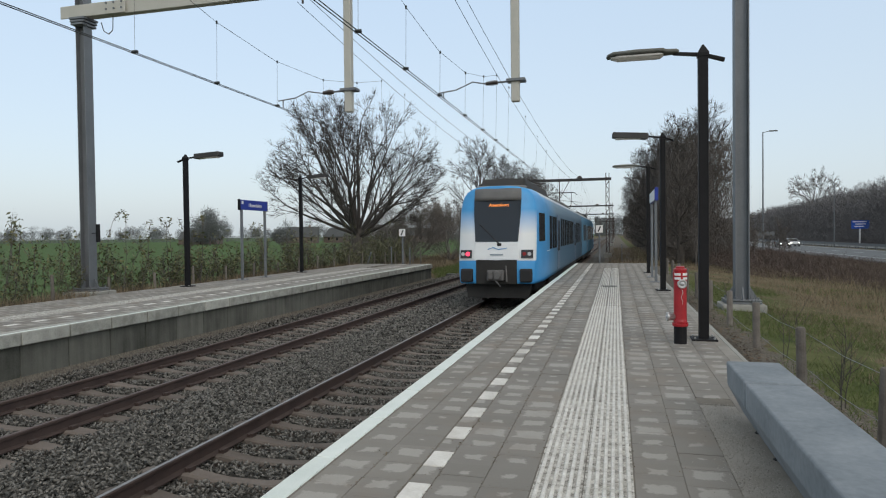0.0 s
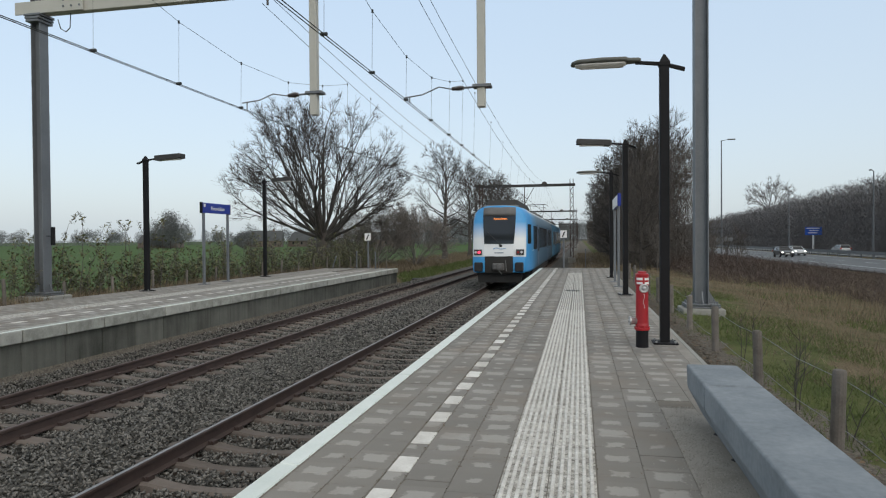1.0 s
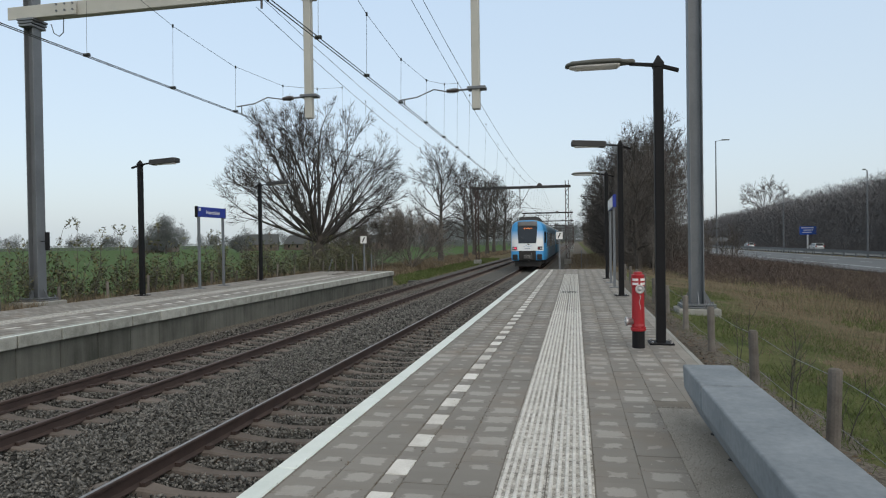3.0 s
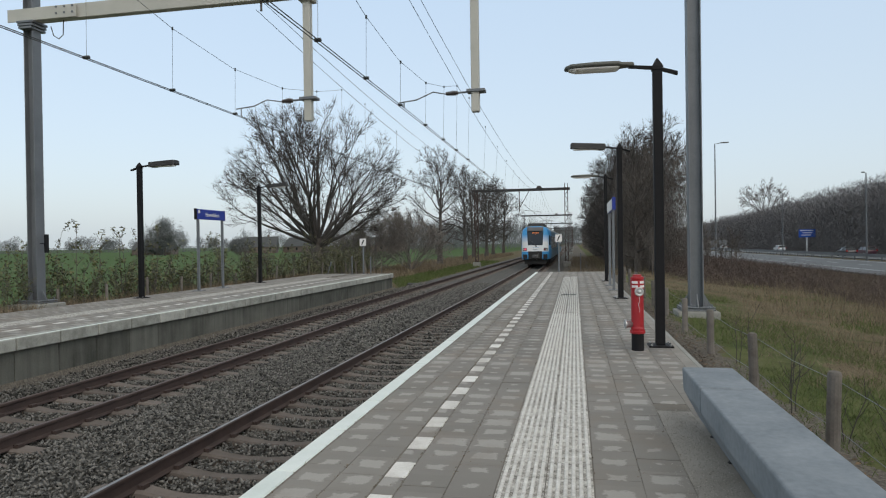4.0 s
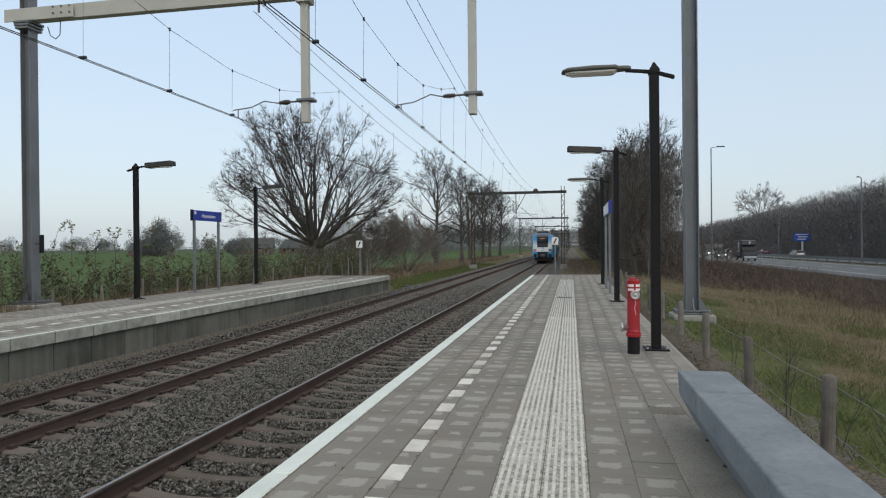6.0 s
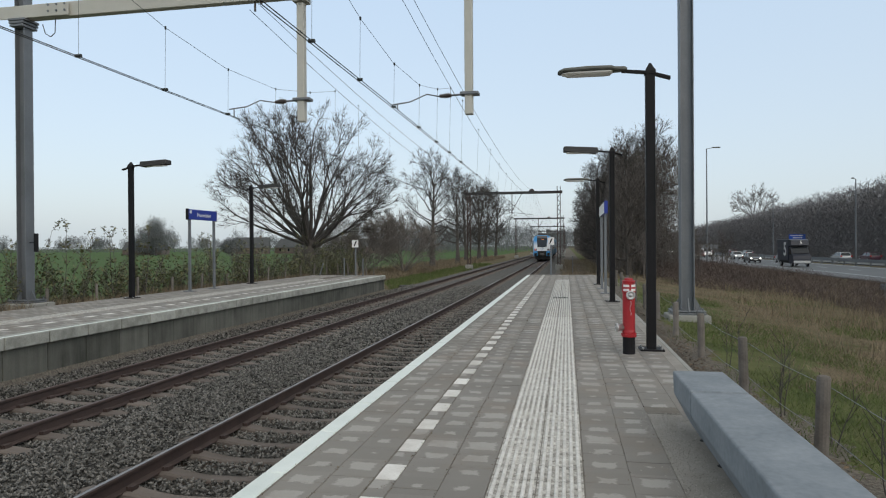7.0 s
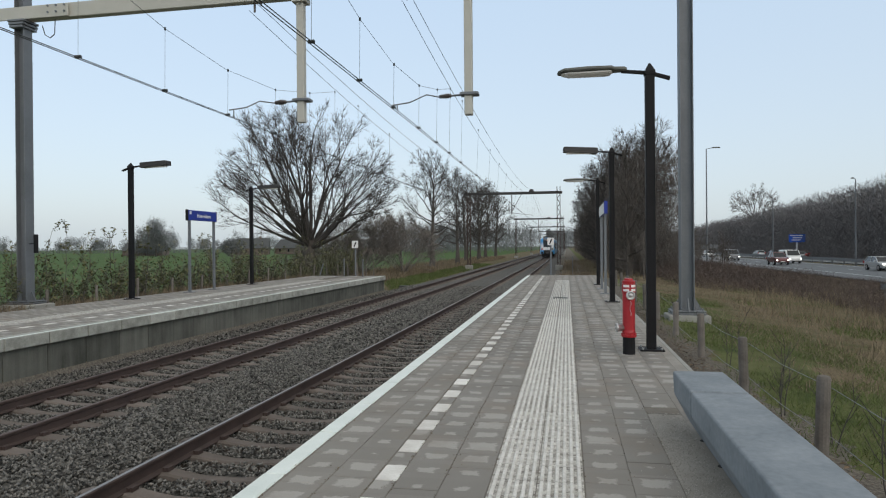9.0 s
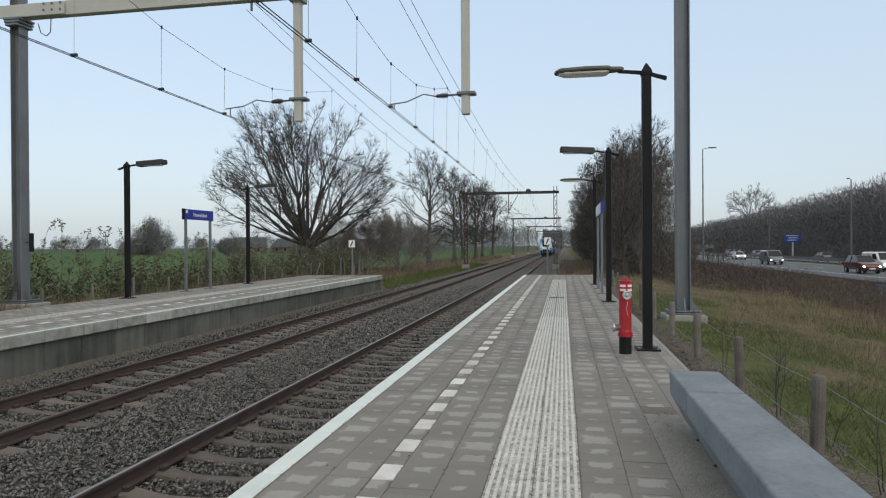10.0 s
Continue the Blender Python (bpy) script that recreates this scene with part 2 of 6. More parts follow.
# ---- ground ----
def ground_material():
    m, nt, b = nodes_of("land")
    co = nt.nodes.new("ShaderNodeTexCoord").outputs["Object"]
    xyz = nt.nodes.new("ShaderNodeSeparateXYZ")
    nt.links.new(co, xyz.inputs[0])
    big, mid, fine = noise_tex(nt, co, 0.35, 5), noise_tex(nt, co, 1.7, 5), noise_tex(nt, co, 30, 3)
    green = ramp_of(nt, mid, [(0.3, (0.050, 0.062, 0.022)), (0.7, (0.10, 0.11, 0.042))])
    dry = ramp_of(nt, fine, [(0.3, (0.085, 0.066, 0.04)), (0.75, (0.20, 0.162, 0.102))])
    mud = ramp_of(nt, fine, [(0.3, (0.075, 0.066, 0.055)), (0.75, (0.21, 0.19, 0.16))])
    crop = ramp_of(nt, big, [(0.3, (0.055, 0.095, 0.034)), (0.7, (0.08, 0.128, 0.048))])
    rough_grass = mix_col(nt, ramp_of(nt, calc(nt, "ADD", calc(nt, "MULTIPLY", big, 0.6), calc(nt, "MULTIPLY", mid, 0.4)), [(0.36, (0, 0, 0)), (0.52, (1, 1, 1))]), green, dry)
    # fresh green strip beside the fence
    wob = calc(nt, "ADD", xyz.outputs[0], calc(nt, "MULTIPLY", calc(nt, "SUBTRACT", big, 0.5), 5.0))
    strip = calc(nt, "MULTIPLY", calc(nt, "GREATER_THAN", wob, 1.6), calc(nt, "LESS_THAN", calc(nt, "ADD", wob, calc(nt, "MULTIPLY", mid, 1.5)), 4.4))
    fresh = ramp_of(nt, mid, [(0.3, (0.052, 0.078, 0.022)), (0.7, (0.105, 0.135, 0.042))])
    rough_grass = mix_col(nt, calc(nt, "MULTIPLY", strip, 0.6), rough_grass, fresh)
    # bare soil in a strip behind the platform edge and along the line
    near = calc(nt, "MULTIPLY", calc(nt, "LESS_THAN", calc(nt, "ADD", xyz.outputs[0], calc(nt, "MULTIPLY", calc(nt, "SUBTRACT", mid, 0.5), 1.2)), 2.15), calc(nt, "GREATER_THAN", xyz.outputs[0], -19))
    col = mix_col(nt, near, rough_grass, mix_col(nt, calc(nt, "GREATER_THAN", xyz.outputs[0], -9.6), rough_grass, mud))
    far_left = calc(nt, "LESS_THAN", calc(nt, "ADD", xyz.outputs[0], calc(nt, "MULTIPLY", mid, 1.0)), -19)
    col = mix_col(nt, far_left, col, crop)
    nt.links.new(col, b.inputs["Base Color"])
    b.inputs["Roughness"].default_value = 1.0
    b.inputs["Specular IOR Level"].default_value = 0.1
    bump_of(nt, b, calc(nt, "ADD", mid, calc(nt, "MULTIPLY", fine, 0.4)), 0.8, 0.06)
    return m


def build_ground():
    xs = [-3000, -1200, -500, -200, -100, -60, -40, -30, -25, -21] + [-19 + 0.5 * i for i in range(0, 16)] + [-11, -10.4, -9.95, -9.75, -9.4, -6, -2.1, -1.9, -1, 0.5, 1.4, 1.65, 2.0] + [2.5 + 0.5 * i for i in range(40)] + [24, 30, 40, 50, 70, 100, 200, 500, 1200, 3000]
    ys = [-1500, -400, -100, -40, -20, -10, -5] + [-3 + 0.75 * i for i in range(80)] + [58 + 4 * i for i in range(40)] + [230, 280, 350, 450, 600, 900, 1500, 3500]
    verts = [(x, y, ground_z(x, y)) for y in ys for x in xs]
    n = len(xs)
    faces = [(j * n + i, j * n + i + 1, (j + 1) * n + i + 1, (j + 1) * n + i) for j in range(len(ys) - 1) for i in range(n - 1)]
    tagged(pydata("ground", verts, faces, ground_material(), smooth=True), "rough winter grass, bare soil and green crop fields", "ground", kind="structure")


build_ground()


# ---- railway ----
def hull(points):
    """Vertices and triangles of the convex lump round some points."""
    bm = bmesh.new()
    for p in points:
        bm.verts.new(p)
    bmesh.ops.convex_hull(bm, input=bm.verts[:])
    bmesh.ops.triangulate(bm, faces=bm.faces[:])
    bm.verts.index_update()
    out = [v.co[:] for v in bm.verts], [tuple(v.index for v in f.verts) for f in bm.faces]
    bm.free()
    return out


def build_ballast():
    bm = bmesh.new()
    extrude_y(bm, [(-9.62, -1.5), (-1.9, -1.5), (-1.9, -1.02), (-2.6, -1.06), (-4.8, -1.05), (-5.1, -0.97), (-5.7, -0.93), (-6.3, -0.97), (-6.6, -1.05), (-8.8, -1.06), (-9.1, -0.97), (-9.62, -0.92)], -12, 34.5)
    extrude_y(bm, [(-11.0, -1.5), (-0.9, -1.5), (-0.9, -1.2), (-2.0, -0.97), (-5.0, -0.95), (-5.7, -0.93), (-6.3, -0.95), (-9.3, -0.97), (-11.0, -1.2)], 34.5, 520)
    bed = tagged(part("ballast_bed", bm, BALLAST), "grey crushed stone ballast bed under the rails", "ballast", kind="structure")
    rng = np.random.default_rng(3)
    lumps = [(-1.25, 0.2, 0.1), (1.25, -0.15, 0.2), (0.3, -0.62, 0.3), (-0.2, 0.66, 0.12), (0.35, 0.3, 0.52), (-0.15, -0.2, -0.5)]
    shape, faces = hull(lumps)

    def field(x0, x1, y0, y1, per, size, lift=0.0):
        n = int((x1 - x0) * (y1 - y0) * per)
        x, y = rng.uniform(x0, x1, n), rng.uniform(y0, y1, n)
        # low beside and under the rails, heaped between and outside them
        top = np.interp(x, [-9.6, -9.2, XL - 1.2, XL - 0.75, XL, XL + 0.75, XL + 1.3, -5.68, XR - 1.3, XR - 0.75, XR, XR + 0.75, -2.1], [-0.86, -0.90, -0.95, -0.975, -0.965, -0.975, -0.935, -0.90, -0.935, -0.975, -0.965, -0.975, -0.955])
        for c in (XR, XL):
            between = np.abs(((y - SLEEPER_PHASE[c]) % 0.6) - 0.3) < 0.195
            top = np.where((np.abs(x - c) < 1.22) & ~between, -9.0, top)
        keep = top > -5
        x, y, top = x[keep], y[keep], top[keep]
        n = len(x)
        s = rng.uniform(0.6, 1.3, n) * size
        return rand_mats(rng, np.stack([x, y, top + lift + rng.uniform(-0.02, 0.008, n)], 1), s)
    near = field(-9.6, -2.1, 2.2, 15, 720, 0.027)
    tagged(scatter("ballast_stones", shape, faces, near, STONE), "loose grey crushed stones between the rails", "ballast", kind="stuff")
    far = field(-9.6, -2.1, 15, 40, 190, 0.042)
    tagged(scatter("ballast_stones", shape, faces, far, STONE), "loose grey crushed stones between the rails", "ballast", kind="stuff")


SLEEPER_PHASE = {XR: 0.5, XL: 0.27}
build_ballast()


def sleeper_mesh():
    bm = bmesh.new()
    rings = []
    for x, hw, top in ((-1.27, 0.10, -0.045), (-1.15, 0.115, -0.02), (-0.9, 0.115, 0.0), (-0.6, 0.11, 0.0), (-0.42, 0.10, -0.03), (-0.2, 0.088, -0.05), (0.2, 0.088, -0.05), (0.42, 0.10, -0.03), (0.6, 0.11, 0.0), (0.9, 0.115, 0.0), (1.15, 0.115, -0.02), (1.27, 0.10, -0.045)):
        rings.append([(x, -hw - 0.03, -0.2), (x, -hw, top - 0.02), (x, -hw + 0.025, top), (x, hw - 0.025, top), (x, hw, top - 0.02), (x, hw + 0.03, -0.2)])
    loft(bm, rings)
    plain_faces = len(bm.faces)
    for x in (-0.7535, 0.7535):
        for s in (-1, 1):
            box(bm, x + s * 0.11 - 0.035, x + s * 0.11 + 0.035, -0.05, 0.05, -0.005, 0.045)
            tube(bm, (x + s * 0.10, -0.06, 0.035), (x + s * 0.10, 0.06, 0.035), 0.012, n=6)
    bm.faces.ensure_lookup_table()
    for f in bm.faces[plain_faces:]:
        f.material_index = 1
    me = bpy.data.meshes.new("sleeper")
    bm.normal_update()
    bm.to_mesh(me)
    bm.free()
    me.materials.append(SLEEPER)
    me.materials.append(RUST)
    return me


def build_track(x, name, head_mat):
    top = thing(name, Matrix.Translation((x, 0, RAIL)), "railway track of rusty steel rails on concrete sleepers", "railway track", "tracks", "structure")
    outline = [(-0.075, -0.172), (0.075, -0.172), (0.075, -0.160), (0.012, -0.142), (0.009, -0.052), (0.034, -0.038), (0.036, -0.010), (0.028, -0.001), (-0.028, -0.001), (-0.036, -0.010), (-0.034, -0.038), (-0.009, -0.052), (-0.012, -0.142), (-0.075, -0.160)]
    for s in (-0.7535, 0.7535):
        bm = bmesh.new()
        extrude_y(bm, [(s + a, b) for a, b in outline], -12, 520)
        rail = part("rail", bm, RUST, top)
        bm = bmesh.new()
        extrude_y(bm, [(s - 0.022, -0.004), (s + 0.022, -0.004), (s + 0.019, 0.001), (s - 0.019, 0.001)], -12, 520)
        part("running_surface", bm, head_mat, rail, "polished steel running surface")
    me = sleeper_mesh()
    y = SLEEPER_PHASE[x] - 3.0
    pos = []
    while y < 300:
        pos.append(y)
        y += 0.6
    for y in pos[:130]:
        ob = new("sleeper", me)
        ob.parent = top
        ob.location = (0, y, -0.16)
    bm = bmesh.new()
    for y in pos[130:]:
        box(bm, -1.27, 1.27, y - 0.13, y + 0.13, -0.35, -0.17)
    ob = part("far_sleepers", bm, SLEEPER, top)
    ob["kind"] = "stuff"
    return top


build_track(XR, "railway_track", RAIL_HEAD)
build_track(XL, "railway_track", RAIL_DULL)


# ---- platforms ----
def tile_material(name, dark, light, patch, x0):
    """Concrete paving tile with a paler worn patch in each 0.3 m of its length."""
    m, nt, b = nodes_of(name)
    pos = nt.nodes.new("ShaderNodeNewGeometry").outputs["Position"]
    xyz = nt.nodes.new("ShaderNodeSeparateXYZ")
    nt.links.new(pos, xyz.inputs[0])
    big, mid, fine = noise_tex(nt, pos, 0.6, 4), noise_tex(nt, pos, 9, 4), noise_tex(nt, pos, 160, 2)
    cell = nt.nodes.new("ShaderNodeTexWhiteNoise")
    cell.noise_dimensions = "3D"
    comb = nt.nodes.new("ShaderNodeCombineXYZ")
    px, py = calc(nt, "DIVIDE", calc(nt, "SUBTRACT", xyz.outputs[0], x0), 0.3), calc(nt, "DIVIDE", xyz.outputs[1], 0.3)
    nt.links.new(calc(nt, "FLOOR", px), comb.inputs[0])
    nt.links.new(calc(nt, "FLOOR", py), comb.inputs[1])
    nt.links.new(comb.outputs[0], cell.inputs["Vector"])
    rough_edge = calc(nt, "ADD", calc(nt, "MULTIPLY", mid, 0.6), calc(nt, "MULTIPLY", noise_tex(nt, pos, 26, 4, 0.7), 0.4))
    wob = calc(nt, "MULTIPLY", calc(nt, "SUBTRACT", rough_edge, 0.5), 1.9)
    dx = calc(nt, "ABSOLUTE", calc(nt, "SUBTRACT", calc(nt, "FRACT", px), 0.5))
    dy = calc(nt, "ABSOLUTE", calc(nt, "SUBTRACT", calc(nt, "FRACT", py), 0.5))
    edge = calc(nt, "MAXIMUM", calc(nt, "DIVIDE", dx, 0.36), calc(nt, "DIVIDE", dy, 0.30))
    size = calc(nt, "ADD", calc(nt, "MULTIPLY", cell.outputs["Value"], 0.85), 0.22)
    mask = calc(nt, "SUBTRACT", size, calc(nt, "ADD", edge, wob))
    mask = ramp_of(nt, calc(nt, "ADD", calc(nt, "MULTIPLY", mask, 2.0), 0.5), [(0.36, (0, 0, 0)), (0.70, (1, 1, 1))])
    rnd = nt.nodes.new("ShaderNodeNewGeometry").outputs["Random Per Island"]
    tone = calc(nt, "ADD", calc(nt, "ADD", calc(nt, "MULTIPLY", big, 0.5), calc(nt, "MULTIPLY", fine, 0.3)), calc(nt, "MULTIPLY", cell.outputs["Value"], 0.2))
    base = ramp_of(nt, tone, [(0.3, dark), (0.7, light)])
    worn = mix_col(nt, calc(nt, "MULTIPLY", mask, calc(nt, "ADD", calc(nt, "MULTIPLY", fine, 0.5), 0.45)), base, patch)
    stain = ramp_of(nt, noise_tex(nt, pos, 1.1, 6, 0.65), [(0.50, (0, 0, 0)), (0.72, (0.75, 0.75, 0.75))])
    worn = mix_col(nt, stain, worn, (0.205, 0.172, 0.138))
    nt.links.new(worn, b.inputs["Base Color"])
    b.inputs["Roughness"].default_value = 0.85
    bump_of(nt, b, calc(nt, "ADD", fine, mid), 0.25, 0.003)
    return m


TILE = tile_material("paving_tile", (0.168, 0.158, 0.140), (0.232, 0.219, 0.198), (0.36, 0.347, 0.318), 0.10)
TILE_EDGE = tile_material("paving_tile_edge", (0.172, 0.161, 0.142), (0.238, 0.224, 0.20), (0.365, 0.35, 0.32), -1.86)
WHITE_TILE = surf("white_tile", (0.48, 0.46, 0.42), (0.72, 0.71, 0.67), 6, 60, 0.8, bump=0.2, vary=0.35, spread=0.2, fixed=True)
TACTILE = surf("ribbed_tile", (0.13, 0.12, 0.10), (0.62, 0.605, 0.56), 16, 70, 0.9, bump=0.3, vary=0.05, spread=0.13, fixed=True)
TACTILE_RIB = surf("tile_rib", (0.42, 0.405, 0.37), (0.76, 0.75, 0.71), 9, 60, 0.8, bump=0.2, spread=0.2, fixed=True)
JOINT = surf("joint_sand", (0.11, 0.10, 0.085), (0.20, 0.18, 0.15), 6, 60, 1.0, bump=0.3)


GRIT = surf("grit", (0.15, 0.138, 0.12), (0.46, 0.435, 0.395), 10, 60, 0.95, bump=0.0, vary=0.8, island=True, spread=0.4)
MOSS = surf("moss_and_sand", (0.06, 0.05, 0.03), (0.22, 0.17, 0.115), 10, 60, 1.0, bump=0.0, vary=0.8, island=True, spread=0.4)


def slab_mesh(name, w, l, material, h=0.05, bevel=0.004):
    bm = bmesh.new()
    box(bm, 0, w, 0, l, -h, 0)
    es = [e for e in bm.edges if all(abs(v.co.z) < 1e-6 for v in e.verts)]
    bmesh.ops.bevel(bm, geom=es, offset=bevel, segments=1, affect="EDGES")
    me = bpy.data.meshes.new(name)
    bm.normal_update()
    bm.to_mesh(me)
    bm.free()
    me.materials.append(material)
    return me


def ribbed_mesh():
    """Guide tile, 0.3 m square, with six rounded ribs."""
    bm = bmesh.new()
    box(bm, 0.003, 0.297, 0.004, 0.296, -0.05, 0.0)
    me = bpy.data.meshes.new("ribbed_tile")
    bm.to_mesh(me)
    bm.free()
    bm = bmesh.new()
    for i in range(6):
        x = 0.03 + i * 0.048
        extrude_y(bm, [(x - 0.013, 0), (x + 0.013, 0), (x + 0.008, 0.007), (x - 0.008, 0.007)], 0.004, 0.296)
    rib = bpy.data.meshes.new("ribs")
    bm.normal_update()
    bm.to_mesh(rib)
    bm.free()
    me.materials.append(TACTILE)
    rib.materials.append(TACTILE_RIB)
    return me, rib


def joined(name, pieces, material, parent):
    """Copies of one mesh at many places as a single part of stuff."""
    me, places = pieces
    bv = [v.co[:] for v in me.vertices]
    quads = [tuple(p.vertices) for p in me.polygons]
    quads = [q if len(q) == 4 else (*q, q[-1]) for q in quads]
    tris = [t for q in quads for t in ([(q[0], q[1], q[2]), (q[0], q[2], q[3])] if q[2] != q[3] else [q[:3]])]
    mats = np.tile(np.eye(4), (len(places), 1, 1))
    mats[:, :3, 3] = places
    ob = scatter(name, bv, tris, mats, material, parent)
    ob["kind"] = "stuff"
    return ob


def build_platform_right():
    rng = np.random.default_rng(5)
    top = thing("platform_right", Matrix.Identity(4), "railway platform paved with grey concrete tiles and a ribbed guide strip", "platform", kind="structure")
    bm = bmesh.new()
    box(bm, EDGE_R + 0.14, 1.44, -12, 34.28, -1.5, -0.005)
    part("core", bm, JOINT, top)
    # coping stones, white on top, overhanging the wall below
    me = bpy.data.meshes.new("coping_stone")
    bm = bmesh.new()
    box(bm, 0, 0.15, 0.008, 0.992, -0.16, 0.0, 0.008)
    bm.to_mesh(me)
    bm.free()
    me.materials.append(WHITE_EDGE)
    for i in range(-12, 34):
        ob = new("coping_stone", me)
        ob.parent, ob.location = top, (EDGE_R, i + 0.12, 0.002 + 0.002 * rng.random())
    # wall under the coping
    me = bpy.data.meshes.new("wall_panel")
    bm = bmesh.new()
    box(bm, EDGE_R + 0.06, EDGE_R + 0.15, 0.005, 0.995, -1.5, -0.16, 0.004)
    bm.to_mesh(me)
    bm.free()
    me.materials.append(WALL_PANEL)
    for i in range(-12, 34):
        ob = new("wall_panel", me)
        ob.parent, ob.location = top, (0, i + 0.12, 0)
    # paving: columns of tiles along the platform
    cols = [(-1.86, TILE_EDGE), (-1.56, TILE_EDGE), (-1.10, TILE), (-0.80, TILE), (0.105, TILE), (0.405, TILE), (0.705, TILE), (1.005, TILE)]
    for mat in (TILE_EDGE, TILE):
        me = slab_mesh("paving_tile", 0.2965, 0.2965, mat, bevel=0.0025)
        rest = []
        for x, m in cols:
            if m is not mat:
                continue
            y = -11.9 + (0.15 if x in (-1.56, -0.80, 0.405, 1.005) else 0.0)
            while y < 33.6:
                # gravel shows in front of the bench where the tiles stop
                z = float(rng.normal(0, 0.0012))
                if x > 0.6 and y < 6.15 - 0.25 * (x > 0.9):
                    pass
                elif 3.2 < y < 8.6:
                    ob = new("paving_tile", me)
                    ob.parent, ob.location = top, (x, y, z)
                else:
                    rest.append((x, y, z))
                y += 0.3
        joined("far_paving_tiles", (me, rest), mat, top)
    # narrow column: white blocks and grey ones in turn
    white, grey = slab_mesh("white_block", 0.146, 0.29, WHITE_TILE), slab_mesh("grey_block", 0.146, 0.29, TILE)
    for i in range(-26, 50):
        y = 4.2807 - 0.15 + 0.6 * i
        ob = new("white_block", white)
        ob.parent, ob.location = top, (-1.252, y, 0.002)
        ob = new("grey_block", grey)
        ob.parent, ob.location = top, (-1.252, y + 0.3, 0.0)
    flat, ribs = ribbed_mesh()
    rest = []
    for i in range(-30, 105):
        y = 0.06 + 0.3 * i
        if y > 29.4:
            continue
        for x in (-0.50, -0.20):
            if 3.4 < y < 14:
                ob = new("ribbed_tile", flat)
                ob.parent, ob.location = top, (x, y, 0.001)
                r = new("ribs", ribs)
                r.parent = ob
            else:
                rest.append((x, y, 0.001))
    joined("far_ribbed_tiles", (flat, rest), TACTILE, top)
    joined("far_ribs", (ribs, [(x, y, z) for x, y, z in rest]), TACTILE_RIB, top)
    end = slab_mesh("paving_tile", 0.293, 0.593, TILE)
    for j in range(8):
        for x in (-0.50, -0.20):
            ob = new("paving_tile", end)
            ob.parent, ob.location = top, (x, 29.46 + 0.6 * j, 0.0)
    # edging kerb on the field side, and the flat end
    me = slab_mesh("edging_stone", 0.06, 0.992, CONCRETE, 0.3)
    for i in range(-12, 34):
        ob = new("edging_stone", me)
        ob.parent, ob.location = top, (1.44, i + 0.3, 0.004)
    bm = bmesh.new()
    box(bm, 1.305, 1.44, -12, 34.2, -0.06, -0.001)
    part("gravel_border", bm, SOIL, top, "strip of fine gravel")
    bm = bmesh.new()
    box(bm, 0.706, 1.304, -12, 6.14, -0.06, -0.002)
    part("gravel_bed", bm, SOIL, top, "fine gravel bed under the bench")
    n = 9000
    grit = np.stack([np.where(rng.random(n) < 0.12, 0.71 - np.abs(rng.normal(0, 0.06, n)), rng.uniform(0.70, 1.0, n)), rng.uniform(2.6, 6.2, n), rng.uniform(-0.004, 0.0, n)], 1)
    ob = scatter("grit", *hull([(-1, 0, 0), (1, 0.1, 0), (0, 0.8, 0.1), (0.1, -0.7, 0.2), (0, 0, 0.7), (0.1, 0, -0.5)]), rand_mats(rng, grit, rng.uniform(0.002, 0.0055, n)), GRIT, top)
    ob["kind"] = "stuff"
    # moss crumbs and blown sand along the joints
    n = 3400
    lines = np.array([-1.868, -1.563, -1.257, -1.105, -0.803, -0.505, 0.10, 0.402, 0.702])
    x = rng.choice(lines, n, p=[0.08, 0.16, 0.2, 0.16, 0.16, 0.06, 0.04, 0.07, 0.07]) + rng.normal(0, 0.010, n)
    y = rng.uniform(2.8, 16, n)
    lump = np.array([noise.noise((a * 2.2, b * 0.9, 3)) for a, b in zip(x, y)])
    keep = lump > -0.15
    x, y = x[keep], y[keep]
    wide = rng.random(len(x)) < 0.12
    x = x + np.where(wide, rng.normal(0, 0.05, len(x)), 0)
    ob = scatter("moss_crumbs", *hull([(-1, 0, 0), (1, 0.1, 0), (0, 0.8, 0.1), (0.1, -0.7, 0.2), (0, 0, 0.5), (0.1, 0, -0.4)]), rand_mats(rng, np.stack([x, y, np.full(len(x), 0.001)], 1), rng.uniform(0.003, 0.007, len(x))), MOSS, top)
    ob["kind"] = "stuff"
    bm = bmesh.new()
    box(bm, EDGE_R + 0.02, 1.54, 34.29, 34.44, -1.4, 0.003, 0.006)
    part("end_kerb", bm, CONCRETE, top)
    # manhole plate set in the strip
    bm = bmesh.new()
    box(bm, -0.42, 0.02, 19.15, 19.6, -0.04, 0.008, 0.004)
    part("inspection_cover", bm, LAMP_GREY, top, "grey inspection cover")


